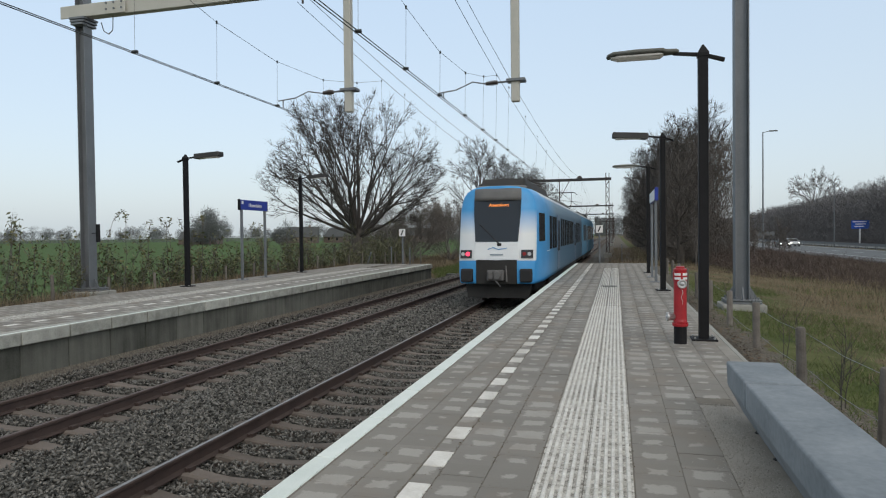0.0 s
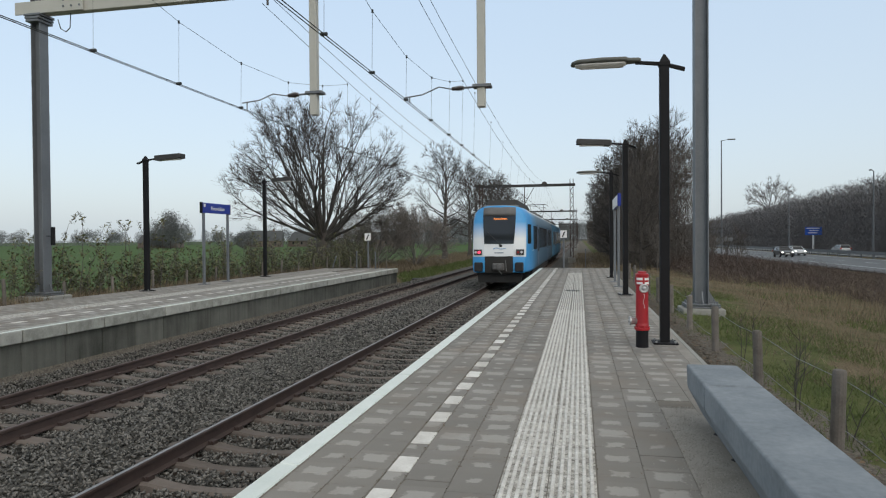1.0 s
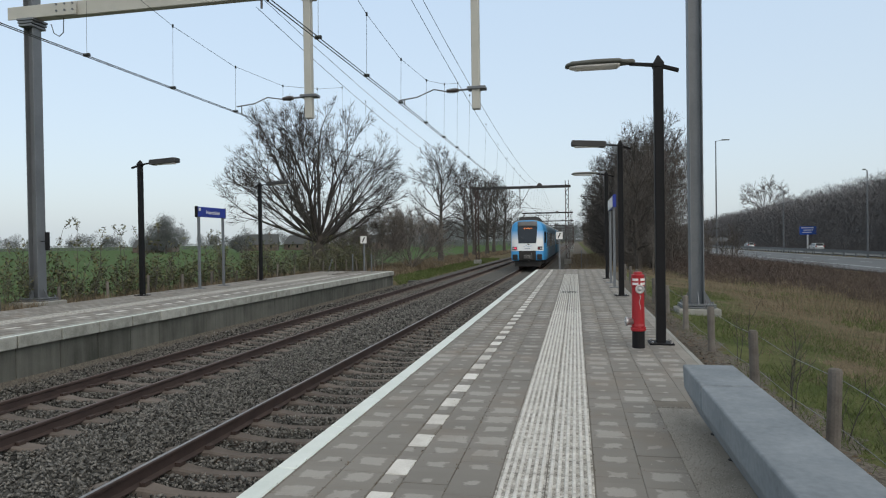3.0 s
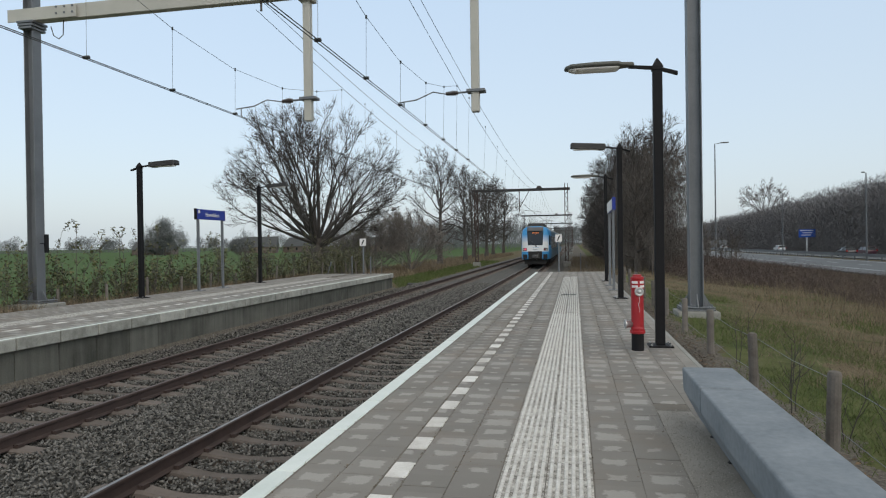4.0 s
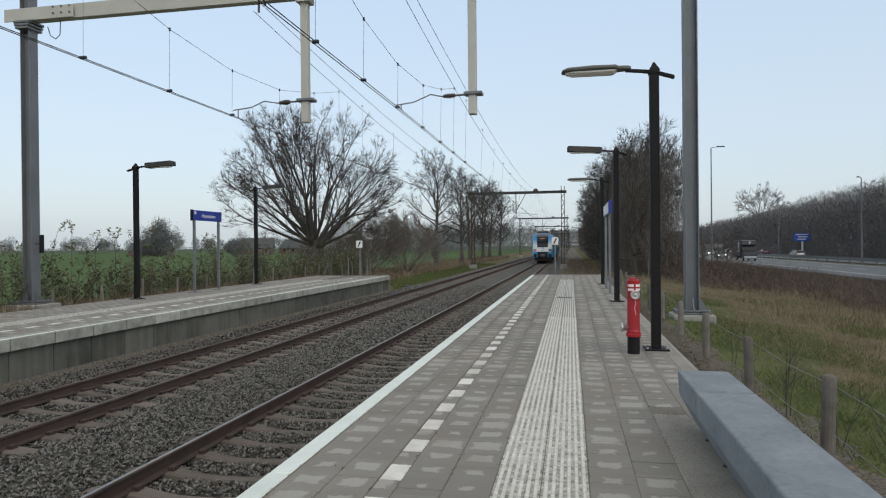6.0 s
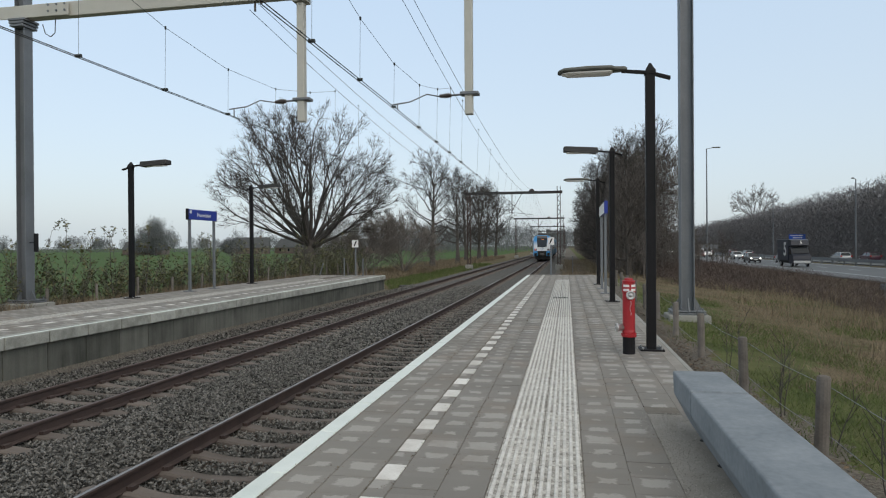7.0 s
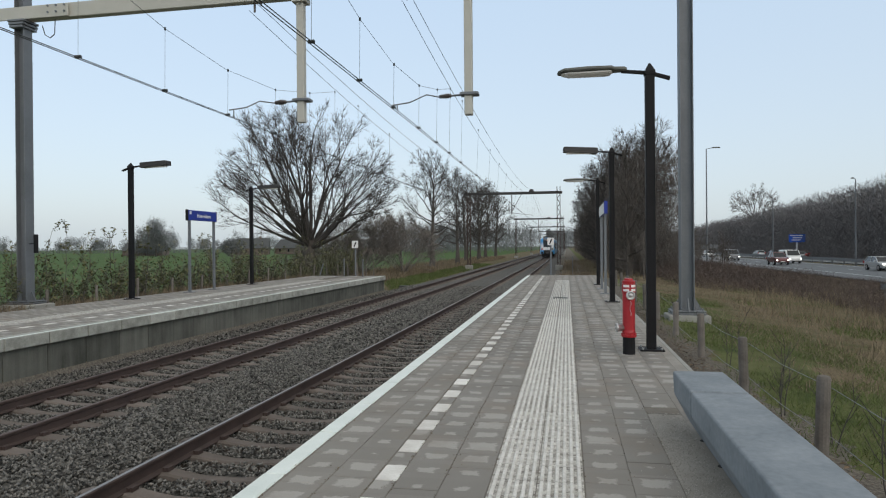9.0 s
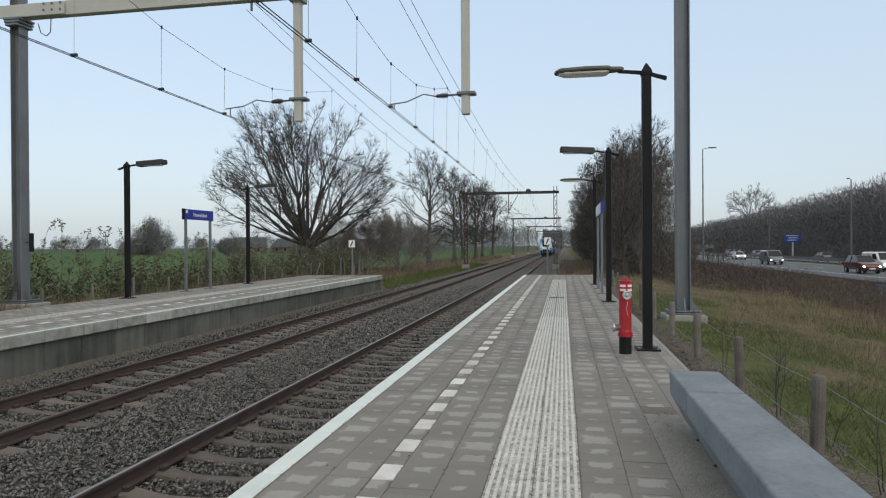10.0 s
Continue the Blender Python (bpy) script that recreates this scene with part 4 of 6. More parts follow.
# ---- platform furniture ----
def hydrant():
    top = thing("hydrant", pose(0.85, 9.49, 0, rz=8), "red standing fire hydrant with a black foot and white cross", "fire hydrant")
    bm = bmesh.new()
    lathe(bm, [(0.085, 0.0), (0.085, 0.25)], 20)
    part("foot", bm, BLACK_PAINT, top, smooth=False)
    bm = bmesh.new()
    lathe(bm, [(0.10, 0.24), (0.105, 0.25), (0.105, 0.275), (0.09, 0.28), (0.09, 0.30), (0.092, 0.31), (0.086, 0.34), (0.083, 0.86), (0.092, 0.87), (0.092, 0.99), (0.075, 1.0), (0.07, 1.005)], 24)
    part("barrel", bm, RED, top)
    bm = bmesh.new()
    lathe(bm, [(0.088, 1.0), (0.09, 1.015), (0.088, 1.03), (0.06, 1.036), (0.058, 1.062), (0.035, 1.066)], 16)
    part("top_nut", bm, RED, top)
    for k in range(8):
        a = 2 * math.pi * k / 8
        bm = bmesh.new()
        tube(bm, (0.098 * math.cos(a), 0.098 * math.sin(a), 0.275), (0.098 * math.cos(a), 0.098 * math.sin(a), 0.292), 0.008, n=6)
        part("bolt", bm, RED, top)
    # coupling caps towards the camera and to the side
    for rz, z in ((-90, 0.83), (180, 0.37)):
        bm = bmesh.new()
        lathe(bm, [(0.045, 0.02), (0.05, 0.095), (0.062, 0.10), (0.064, 0.125), (0.058, 0.13), (0.045, 0.132), (0.042, 0.122), (0.022, 0.122), (0.02, 0.142), (0.008, 0.144)], 16)
        bm.transform(Matrix.Translation((0, 0, z)) @ Matrix.Rotation(radians(rz), 4, "Z") @ Matrix.Rotation(radians(90), 4, "Y") @ Matrix.Translation((0, 0, 0.05 if rz == 180 else 0)))
        part("coupling_cap", bm, SILVER, top, "cast aluminium cap", True)
    bm = bmesh.new()
    for i in range(9):
        a, b = (0.01 * math.sin(i), -0.105 - 0.004 * (i % 2), 0.75 - 0.022 * i), (0.01 * math.sin(i + 1), -0.105 - 0.004 * ((i + 1) % 2), 0.75 - 0.022 * (i + 1))
        tube(bm, a, b, 0.0035, n=6)
    part("chain", bm, SILVER, top)
    bm = bmesh.new()
    loft(bm, [[(0.0945 * math.sin(a), -0.0945 * math.cos(a), z) for a in np.linspace(-1.1, 1.1, 9)] + [(0.091 * math.sin(a), -0.091 * math.cos(a), z) for a in np.linspace(1.1, -1.1, 9)] for z in (0.885, 0.975)])
    band = part("cross_plate", bm, WHITE_PAINT, top, "white plate")
    bm = bmesh.new()
    loft(bm, [[(0.0965 * math.sin(a), -0.0965 * math.cos(a), z) for a in np.linspace(-1.1, 1.1, 9)] + [(0.093 * math.sin(a), -0.093 * math.cos(a), z) for a in np.linspace(1.1, -1.1, 9)] for z in (0.917, 0.941)])
    loft(bm, [[(0.0970 * math.sin(a), -0.0970 * math.cos(a), z) for a in np.linspace(-0.14, 0.14, 4)] + [(0.093 * math.sin(a), -0.093 * math.cos(a), z) for a in np.linspace(0.14, -0.14, 4)] for z in (0.885, 0.975)])
    part("cross_bars", bm, RED, band)


def bench():
    top = thing("concrete_bench", pose(1.09, 5.86, 0), "long grey cast concrete bench tapering towards its foot", "bench")
    # the flanks lean in, the far end is cut back
    bm = bmesh.new()
    for y0, y1, cut in ((-0.81, 0.0, 0.22), (-5.6, -0.842, 0.0)):
        g = bmesh.new()
        rings = [[(-0.205, y0, 0.45), (0.205, y0, 0.45), (0.205, y0, 0.27), (0.10, y0, 0.06), (-0.10, y0, 0.06), (-0.205, y0, 0.27)], [(-0.205, y1, 0.45), (0.205, y1, 0.45), (0.205, y1 - cut * 0.25, 0.27), (0.10, y1 - cut, 0.06), (-0.10, y1 - cut, 0.06), (-0.205, y1 - cut * 0.25, 0.27)]]
        loft(g, rings)
        bmesh.ops.recalc_face_normals(g, faces=g.faces)
        bmesh.ops.bevel(g, geom=list(g.edges), offset=0.016, segments=3, affect="EDGES", profile=0.5)
        part("seat_block", g, BENCH, top, smooth=False)
    bm.free()
    for y in (-0.5, -1.1, -2.8, -5.0):
        for s in (-0.05, 0.05):
            bm = bmesh.new()
            lathe(bm, [(0.03, -0.01), (0.03, 0.002), (0.018, 0.004), (0.018, 0.10)], 10, (s, y, 0))
            part("foot", bm, RUBBER, top, "dark steel foot")


hydrant()
bench()


def fence_right():
    posts = [(1.95, 14.9), (1.92, 12.3), (1.92, 10.05), (1.92, 7.72), (1.895, 5.40), (1.87, 3.4), (1.95, 17.3), (1.95, 19.7), (1.95, 22.2), (1.95, 24.6), (1.95, 27.1), (1.95, 29.6)]
    me = bpy.data.meshes.new("fence_post")
    bm = bmesh.new()
    lathe(bm, [(0.052, -0.6), (0.05, 0.0), (0.049, 0.49), (0.043, 0.51), (0.03, 0.515)], 12)
    bm.to_mesh(me)
    bm.free()
    me.materials.append(WOOD_POST)
    top = thing("wire_fence", Matrix.Identity(4), "low fence of round weathered posts with plain wires", "fence")
    rng = random.Random(4)
    for x, y in posts:
        ob = new("post", me)
        ob.parent = top
        ob.matrix_basis = pose(x, y, rng.uniform(-0.02, 0.02), rng.uniform(-2, 2), rng.uniform(-2, 2), rng.uniform(0, 90))
    for z in (0.43, 0.05):
        ys = sorted(y for _, y in posts)
        for a, b in zip(ys, ys[1:]):
            mid = (a + b) / 2
            bm = bmesh.new()
            poly_wire(bm, [(1.97, a, z), (1.97, mid, z - 0.03), (1.97, b, z)], 0.003)
            part("wire", bm, GALV, top)


fence_right()


def track_box():
    bm = bmesh.new()
    box(bm, -0.45, 0.45, -0.3, 0.3, -0.15, 0.16, 0.03, 2)
    ob = part("track_box", bm, LAMP_DARK)
    ob.matrix_basis = pose(-10.15, 40.8, -1.12, rz=10)
    tagged(ob, "low dark trackside cable box in the ballast", "cable box")


track_box()


# ---- train ----
def livery():
    """Sky blue, with white ends that fade to blue upwards."""
    m, nt, b = nodes_of("train_livery")
    co = nt.nodes.new("ShaderNodeTexCoord").outputs["Object"]
    xyz = nt.nodes.new("ShaderNodeSeparateXYZ")
    nt.links.new(co, xyz.inputs[0])
    fade = ramp_of(nt, calc(nt, "DIVIDE", xyz.outputs[2], 4.0), [(0.0, (0, 0, 0)), (0.362, (0, 0, 0)), (0.368, (1, 1, 1)), (0.575, (1, 1, 1)), (0.775, (0, 0, 0))])
    face = calc(nt, "LESS_THAN", xyz.outputs[1], calc(nt, "ADD", calc(nt, "MULTIPLY", calc(nt, "SUBTRACT", xyz.outputs[2], 1.5), 0.2), 0.16))
    dirt = noise_tex(nt, co, 1.3, 5)
    blue = ramp_of(nt, dirt, [(0.3, (0.045, 0.29, 0.63)), (0.7, (0.065, 0.37, 0.75))])
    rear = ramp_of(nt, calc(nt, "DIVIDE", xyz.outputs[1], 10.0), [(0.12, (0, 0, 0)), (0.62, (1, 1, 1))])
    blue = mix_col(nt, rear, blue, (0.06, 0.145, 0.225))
    roof = ramp_of(nt, calc(nt, "DIVIDE", xyz.outputs[2], 4.0), [(0.885, (0, 0, 0)), (0.90, (1, 1, 1))])
    back = calc(nt, "GREATER_THAN", xyz.outputs[1], 1.5)
    col = mix_col(nt, calc(nt, "MULTIPLY", fade, face), blue, (0.74, 0.77, 0.78))
    col = mix_col(nt, calc(nt, "MULTIPLY", roof, back), col, (0.42, 0.45, 0.46))
    nt.links.new(col, b.inputs["Base Color"])
    b.inputs["Roughness"].default_value = 0.42
    b.inputs["Coat Weight"].default_value = 0.1
    return m


LIVERY = livery()
TRAIN_WHITE = surf("train_white", (0.68, 0.71, 0.72), (0.78, 0.80, 0.80), 2, 30, 0.3, bump=0.0)
TRAIN_GREY = surf("train_roof_grey", (0.10, 0.10, 0.10), (0.17, 0.17, 0.165), 2, 30, 0.6, bump=0.05)
TRAIN_DARK = surf("train_underframe", (0.012, 0.012, 0.012), (0.035, 0.033, 0.03), 2, 30, 0.8, bump=0.1)
DARK_GLASS = plain("dark_glass", (0.014, 0.017, 0.02), 0.06)
TRAIN_DOOR = surf("train_door", (0.08, 0.13, 0.20), (0.11, 0.17, 0.25), 2, 30, 0.4, bump=0.0)
RED_LAMP = plain("red_lamp", (1.0, 0.06, 0.12), 0.3, glow=1.3)
RED_OFF = plain("red_lens", (0.28, 0.03, 0.03), 0.2)
CLEAR_LENS = plain("clear_lens", (0.55, 0.55, 0.55), 0.15)
AMBER = plain("amber_display", (1.0, 0.28, 0.05), 0.5, glow=0.9)
HOUSING = plain("lamp_housing_black", (0.02, 0.018, 0.018), 0.3)


def rake(z):
    return max(0.0, 0.2 * (z - 1.5))


def slab_on_face(bm, pts, front=-0.066, back=0.05):
    """A panel on the sloped end of the train; pts are (x, z)."""
    loft(bm, [[(x, rake(z) + back, z) for x, z in pts], [(x, rake(z) + front, z) for x, z in pts]])
    bmesh.ops.recalc_face_normals(bm, faces=bm.faces)
    return bm


def train_car(parent, m, tail):
    L = 25.6
    bm = bmesh.new()
    rings = []
    for z, s in ((0.72, 0.965), (0.80, 0.985), (1.0, 1.0), (1.48, 1.0), (2.2, 1.0), (2.9, 0.998), (3.15, 0.985), (3.38, 0.955), (3.55, 0.91), (3.68, 0.84), (3.78, 0.72), (3.84, 0.55), (3.87, 0.3)):
        r = rake(z)
        side = [(1.41, L), (1.41, 1.9), (1.385, 1.2 + r * 0.4), (1.33, 0.6 + r * 0.7), (1.255, 0.15 + r), (1.185, r)]
        ring = [(x * s, y, z) for x, y in side] + [(0.6 * s, r - 0.03, z), (0, r - 0.05, z), (-0.6 * s, r - 0.03, z)] + [(-x * s, y, z) for x, y in side[::-1]]
        rings.append(ring)
    loft(bm, rings)
    bmesh.ops.recalc_face_normals(bm, faces=bm.faces)
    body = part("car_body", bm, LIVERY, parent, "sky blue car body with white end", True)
    body.matrix_basis = m
    bm = bmesh.new()
    slab_on_face(bm, [(-0.69, 2.06), (0.69, 2.06), (0.755, 2.9), (0.77, 3.40), (-0.77, 3.40), (-0.755, 2.9)])
    part("windscreen", bm, DARK_GLASS, body)
    bm = bmesh.new()
    slab_on_face(bm, [(-0.72, 1.49), (0.72, 1.49), (0.69, 2.045), (-0.69, 2.045)], -0.06)
    part("white_panel", bm, TRAIN_WHITE, body)
    bm = bmesh.new()
    for a, b in (((-0.28, 1.80), (-0.12, 1.86)), ((-0.12, 1.86), (0.08, 1.80)), ((0.08, 1.80), (0.34, 1.84))):
        loft(bm, [[(a[0], y, a[1]), (b[0], y, b[1]), (b[0], y, b[1] + 0.025), (a[0], y, a[1] + 0.035)] for y in (0.02, -0.0)])
    bm.transform(Matrix.Translation((0, -0.0, 0)))
    for v in bm.verts:
        v.co.y += rake(v.co.z) - 0.075
    part("emblem", bm, plain("emblem_blue", (0.12, 0.28, 0.5), 0.4), body, "thin blue curved stripes")
    bm = bmesh.new()
    box(bm, -0.2, 0.22, -0.02, 0.0, 1.62, 1.67)
    for v in bm.verts:
        v.co.y += rake(v.co.z) - 0.06
    part("operator_mark", bm, plain("mark_grey", (0.25, 0.30, 0.34), 0.5), body, "small grey lettering bar")
    bm = bmesh.new()
    loft(bm, [[(-0.76, y0, z), (-0.4, y0 - 0.05, z), (0.4, y0 - 0.05, z), (0.76, y0, z), (0.80, y0 + 0.25, z + 0.01), (0.80, 2.4, z + 0.01), (-0.80, 2.4, z + 0.01), (-0.80, y0 + 0.25, z + 0.01)] for y0, z in ((0.30, 3.39), (0.325, 3.52), (0.37, 3.66), (0.45, 3.78), (0.58, 3.86), (0.80, 3.905))])
    bmesh.ops.recalc_face_normals(bm, faces=bm.faces)
    part("roof_cowl", bm, TRAIN_GREY, body, "grey roof cowl", True)
    bm = bmesh.new()
    loft(bm, [[(-w, y, 3.7), (w, y, 3.7), (w * 0.8, y, z), (-w * 0.8, y, z)] for y, w, z in ((1.0, 0.80, 3.88), (1.6, 0.88, 4.20), (8.5, 0.88, 4.20), (9.3, 0.85, 3.8))])
    part("roof_housing", bm, TRAIN_DARK, body, "dark roof equipment housing")
    bm = bmesh.new()
    box(bm, -0.9, 0.9, 12.0, 20.5, 3.7, 4.02, 0.08, 2)
    part("air_conditioner", bm, TRAIN_GREY, body)
    # end lights
    for s in (-1, 1):
        bm = bmesh.new()
        x0, x1 = sorted((s * 0.80, s * 1.175))
        slab_on_face(bm, [(x0, 1.54), (x1, 1.54), (x1, 1.80), (x0, 1.80)], -0.055)
        lamp = part("light_cluster", bm, HOUSING, body, "dark lamp cluster")
        for k, (mat, lab) in enumerate(((RED_LAMP if (tail and s < 0) else RED_OFF, "red tail lamp"), (CLEAR_LENS, "clear headlamp"))):
            bm = bmesh.new()
            c = s * 0.90 if (k == 0) == (s > 0) else s * 1.06
            if s < 0:
                c = -0.93 if k == 0 else -1.09
            tube(bm, (c, rake(1.67) - 0.04, 1.67), (c, rake(1.67) - 0.068, 1.67), 0.075 if s < 0 and k == 0 else 0.06, n=14)
            part("lens", bm, mat, lamp, lab)
        bm = bmesh.new()
        x0, x1 = sorted((s * 0.76, s * 1.15))
        box(bm, x0, x1, -0.17, 0.1, 0.77, 1.20, 0.05, 2)
        part("buffer_pad", bm, RUBBER, body, "black bumper pad")
    # dark panel set proud of the body, standing in for the shaded coupler opening
    bm = bmesh.new()
    box(bm, -0.66, 0.66, -0.058, 0.1, 0.70, 1.48, 0.02)
    part("coupler_recess", bm, TRAIN_DARK, body)
    bm = bmesh.new()
    box(bm, -0.27, 0.27, -0.30, 0.0, 0.83, 1.16, 0.03)
    tube(bm, (0.08, -0.42, 1.0), (0.08, -0.28, 1.0), 0.11, 0.13, 14)
    box(bm, -0.22, -0.05, -0.38, -0.28, 0.88, 1.12, 0.02)
    tube(bm, (0.02, -0.34, 0.84), (0.18, -0.36, 0.66), 0.02, n=6)
    tube(bm, (0.32, -0.1, 1.3), (0.36, -0.2, 0.8), 0.025, n=6)
    part("coupler", bm, surf("coupler_steel", (0.07, 0.07, 0.07), (0.16, 0.155, 0.15), 6, 40, 0.6, bump=0.1), body, "grey automatic coupler")
    bm = bmesh.new()
    loft(bm, [[(-1.08, y, 0.72), (1.08, y, 0.72), (w, y, 0.24), (-w, y, 0.24)] for y, w in ((0.25, 1.0), (0.6, 1.0))])
    part("snow_plough", bm, TRAIN_DARK, body, "dark steel plough under the end")
    bm = bmesh.new()
    box(bm, -1.25, 1.25, 4.6, 21.0, 0.35, 0.75, 0.05)
    part("underframe", bm, TRAIN_DARK, body)
    for yb in (2.9, 22.7):
        bm = bmesh.new()
        box(bm, -1.1, 1.1, yb - 1.5, yb + 1.5, 0.35, 0.72, 0.06)
        bogie = part("bogie", bm, TRAIN_DARK, body)
        for dy in (-1.1, 1.1):
            for s in (-0.75, 0.75):
                bm = bmesh.new()
                tube(bm, (s - 0.065, yb + dy, 0.42), (s + 0.065, yb + dy, 0.42), 0.42, n=24)
                part("wheel", bm, RUST, bogie)
    # windscreen wiper and display
    bm = bmesh.new()
    for a, b in (((0.10, 1.98), (-0.55, 2.62)), ((0.10, 1.98), (0.02, 2.08))):
        tube(bm, (a[0], rake(a[1]) - 0.085, a[1]), (b[0], rake(b[1]) - 0.085, b[1]), 0.018, n=6)
    box(bm, 0.02, 0.16, rake(1.98) - 0.10, rake(1.98) - 0.05, 1.92, 2.02, 0.02)
    part("wiper", bm, RUBBER, body)
    if tail:
        text_part("Amersfoort", 0.135, AMBER, body, pose(0.05, rake(3.24) - 0.072, 3.24, 90 - 11, 0, 0), "destination_text")
    # side glass and doors
    for s in (-1, 1):
        bm = bmesh.new()
        loft(bm, [[(s * (xx + d), y, z) for y, z, xx in ((0.55, 2.06, 1.315), (1.45, 2.06, 1.395), (1.45, 2.98, 1.388), (0.66, 2.98, 1.30))] for d in (-0.03, 0.012)])
        bmesh.ops.recalc_face_normals(bm, faces=bm.faces)
        part("cab_window", bm, DARK_GLASS, body)
        bm = bmesh.new()
        x0, x1 = sorted((s * 1.40, s * 1.416))
        box(bm, x0, x1, 2.0, 3.0, 1.70, 1.73)
        part("number_bar", bm, TRAIN_WHITE, body)
        for yd in (6.1, 17.2):
            for k in (0, 1):
                bm = bmesh.new()
                x0, x1 = sorted((s * 1.40, s * 1.418))
                box(bm, x0, x1, yd + 0.66 * k, yd + 0.66 * k + 0.64, 0.85, 3.05, 0.004)
                d = part("door", bm, TRAIN_DOOR, body, "grey-blue sliding door leaf")
                bm = bmesh.new()
                x0, x1 = sorted((s * 1.41, s * 1.423))
                box(bm, x0, x1, yd + 0.66 * k + 0.14, yd + 0.66 * k + 0.5, 1.6, 2.85, 0.003)
                part("door_glass", bm, DARK_GLASS, d)
        for yw in (3.0, 4.05, 5.0, 7.9, 9.0, 10.1, 11.2, 12.3, 13.4, 14.5, 15.6, 19.0, 20.3, 21.6, 22.9):
            bm = bmesh.new()
            x0, x1 = sorted((s * 1.40, s * 1.417))
            box(bm, x0, x1, yw, yw + 0.8, 1.75, 2.95, 0.004)
            part("window", bm, DARK_GLASS, body)
    return body


def build_train():
    top = thing("train", pose(XR, 20.6, RAIL), "sky blue and white electric passenger train pulling away", "train")
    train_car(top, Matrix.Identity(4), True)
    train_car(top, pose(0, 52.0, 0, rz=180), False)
    bm = bmesh.new()
    for k in range(5):
        box(bm, -1.2 + 0.04 * (k % 2), 1.2 - 0.04 * (k % 2), 25.6 + 0.16 * k, 25.76 + 0.16 * k, 0.9, 3.6 - 0.05 * (k % 2))
    part("gangway", bm, RUBBER, top, "black rubber gangway bellows")
    bm = bmesh.new()
    y = 27.6
    for s in (-0.5, 0.5):
        tube(bm, (s * 0.7, y, 3.9), (s * 1.0, y + 1.1, 4.45), 0.025, n=6)
        tube(bm, (s * 1.0, y + 1.1, 4.45), (s * 1.2, y, 5.25), 0.02, n=6)
    for d in (0, 0.3):
        tube(bm, (-0.8, y - 0.1 + d, 5.28), (0.8, y - 0.1 + d, 5.28), 0.025, n=6)
        for s in (-1, 1):
            tube(bm, (s * 0.8, y - 0.1 + d, 5.28), (s * 1.0, y - 0.1 + d, 5.12), 0.02, n=6)
    box(bm, -0.6, 0.6, y - 0.5, y + 1.4, 3.8, 3.92, 0.02)
    part("pantograph", bm, TRAIN_DARK, top, "dark raised pantograph")
    return top


train = build_train()


# ---- trees and plants ----
class Wood:
    """Collects tapering limbs as one mesh."""

    def __init__(self):
        self.v, self.f, self.tip = [], [], []

    def limb(self, pts, radii, n):
        base = len(self.v)
        if n == 1:  # the finest shoots taper to a point
            d = (pts[-1] - pts[0]).normalized()
            a = Matrix.Rotation(base * 1.7, 3, d) @ d.orthogonal().normalized() * radii[0] * 1.15
            self.v += [(pts[0] - a)[:], (pts[0] + a)[:], pts[-1][:]]
            self.tip.append((base, base + 1, base + 2))
            return
        for i, (p, r) in enumerate(zip(pts, radii)):
            d = (pts[min(i + 1, len(pts) - 1)] - pts[max(i - 1, 0)]).normalized()
            a = d.orthogonal().normalized()
            b = d.cross(a)
            for k in range(n):
                t = 2 * math.pi * k / n
                self.v.append((p + a * (r * math.cos(t)) + b * (r * math.sin(t)))[:])
        for i in range(len(pts) - 1):
            for k in range(n):
                j = base + i * n
                self.f.append((j + k, j + (k + 1) % n, j + n + (k + 1) % n, j + n + k))


def grow(w, rng, p, d, length, r, level, spec):
    """One limb with its side shoots. spec: for each level (segments, sides, wander, lift, shoots, angle, share)."""
    segs, sides, wander, lift, shoots, angle, share = spec[level]
    pts, radii, q, dirs = [p], [r], p, []
    end = 0.35 if level + 1 < len(spec) else 0.3
    for i in range(segs):
        d = (d + Vector((rng.gauss(0, wander), rng.gauss(0, wander), rng.gauss(0, wander) + lift))).normalized()
        q = q + d * (length / segs)
        pts.append(q)
        dirs.append(d)
        radii.append(r * (1 - (1 - end) * (i + 1) / segs))
    w.limb(pts, radii, sides)
    if level + 1 >= len(spec):
        return
    count = shoots if shoots == int(shoots) else int(shoots) + (rng.random() < shoots % 1)
    for k in range(int(count)):
        u = 0.25 + 0.75 * (k + rng.random()) / count
        i = min(int(u * segs), segs - 1)
        base = pts[i].lerp(pts[i + 1], u * segs - i)
        axis = dirs[i].orthogonal().normalized()
        axis = Matrix.Rotation(rng.uniform(0, 2 * math.pi), 3, dirs[i]) @ axis
        nd = (Matrix.Rotation(radians(rng.gauss(angle, 9)), 3, axis) @ dirs[i]).normalized()
        nr = max(radii[i] * 0.56, 0.0115)
        grow(w, rng, base, nd, length * share * rng.uniform(0.65, 1.2) * (1.15 - 0.45 * u), nr, level + 1, spec)


def wood_mesh(name, w, material):
    me = bpy.data.meshes.new(name)
    me.from_pydata(w.v, [], w.f + w.tip)
    me.materials.append(material)
    return me


def reach(p, d, centre, radii):
    """Distance from p along d to the outside of an ellipsoid; 0 when p is outside."""
    q = Vector([(p[i] - centre[i]) / radii[i] for i in range(3)])
    e = Vector([d[i] / radii[i] for i in range(3)])
    A, B, C = e.dot(e), 2 * q.dot(e), q.dot(q) - 1
    return 0.0 if C > 0 else (-B + math.sqrt(B * B - 4 * A * C)) / (2 * A)


def turn_aside(rng, d, degrees):
    axis = Matrix.Rotation(rng.uniform(0, 2 * math.pi), 3, d) @ d.orthogonal().normalized()
    return (Matrix.Rotation(radians(degrees), 3, axis) @ d).normalized()


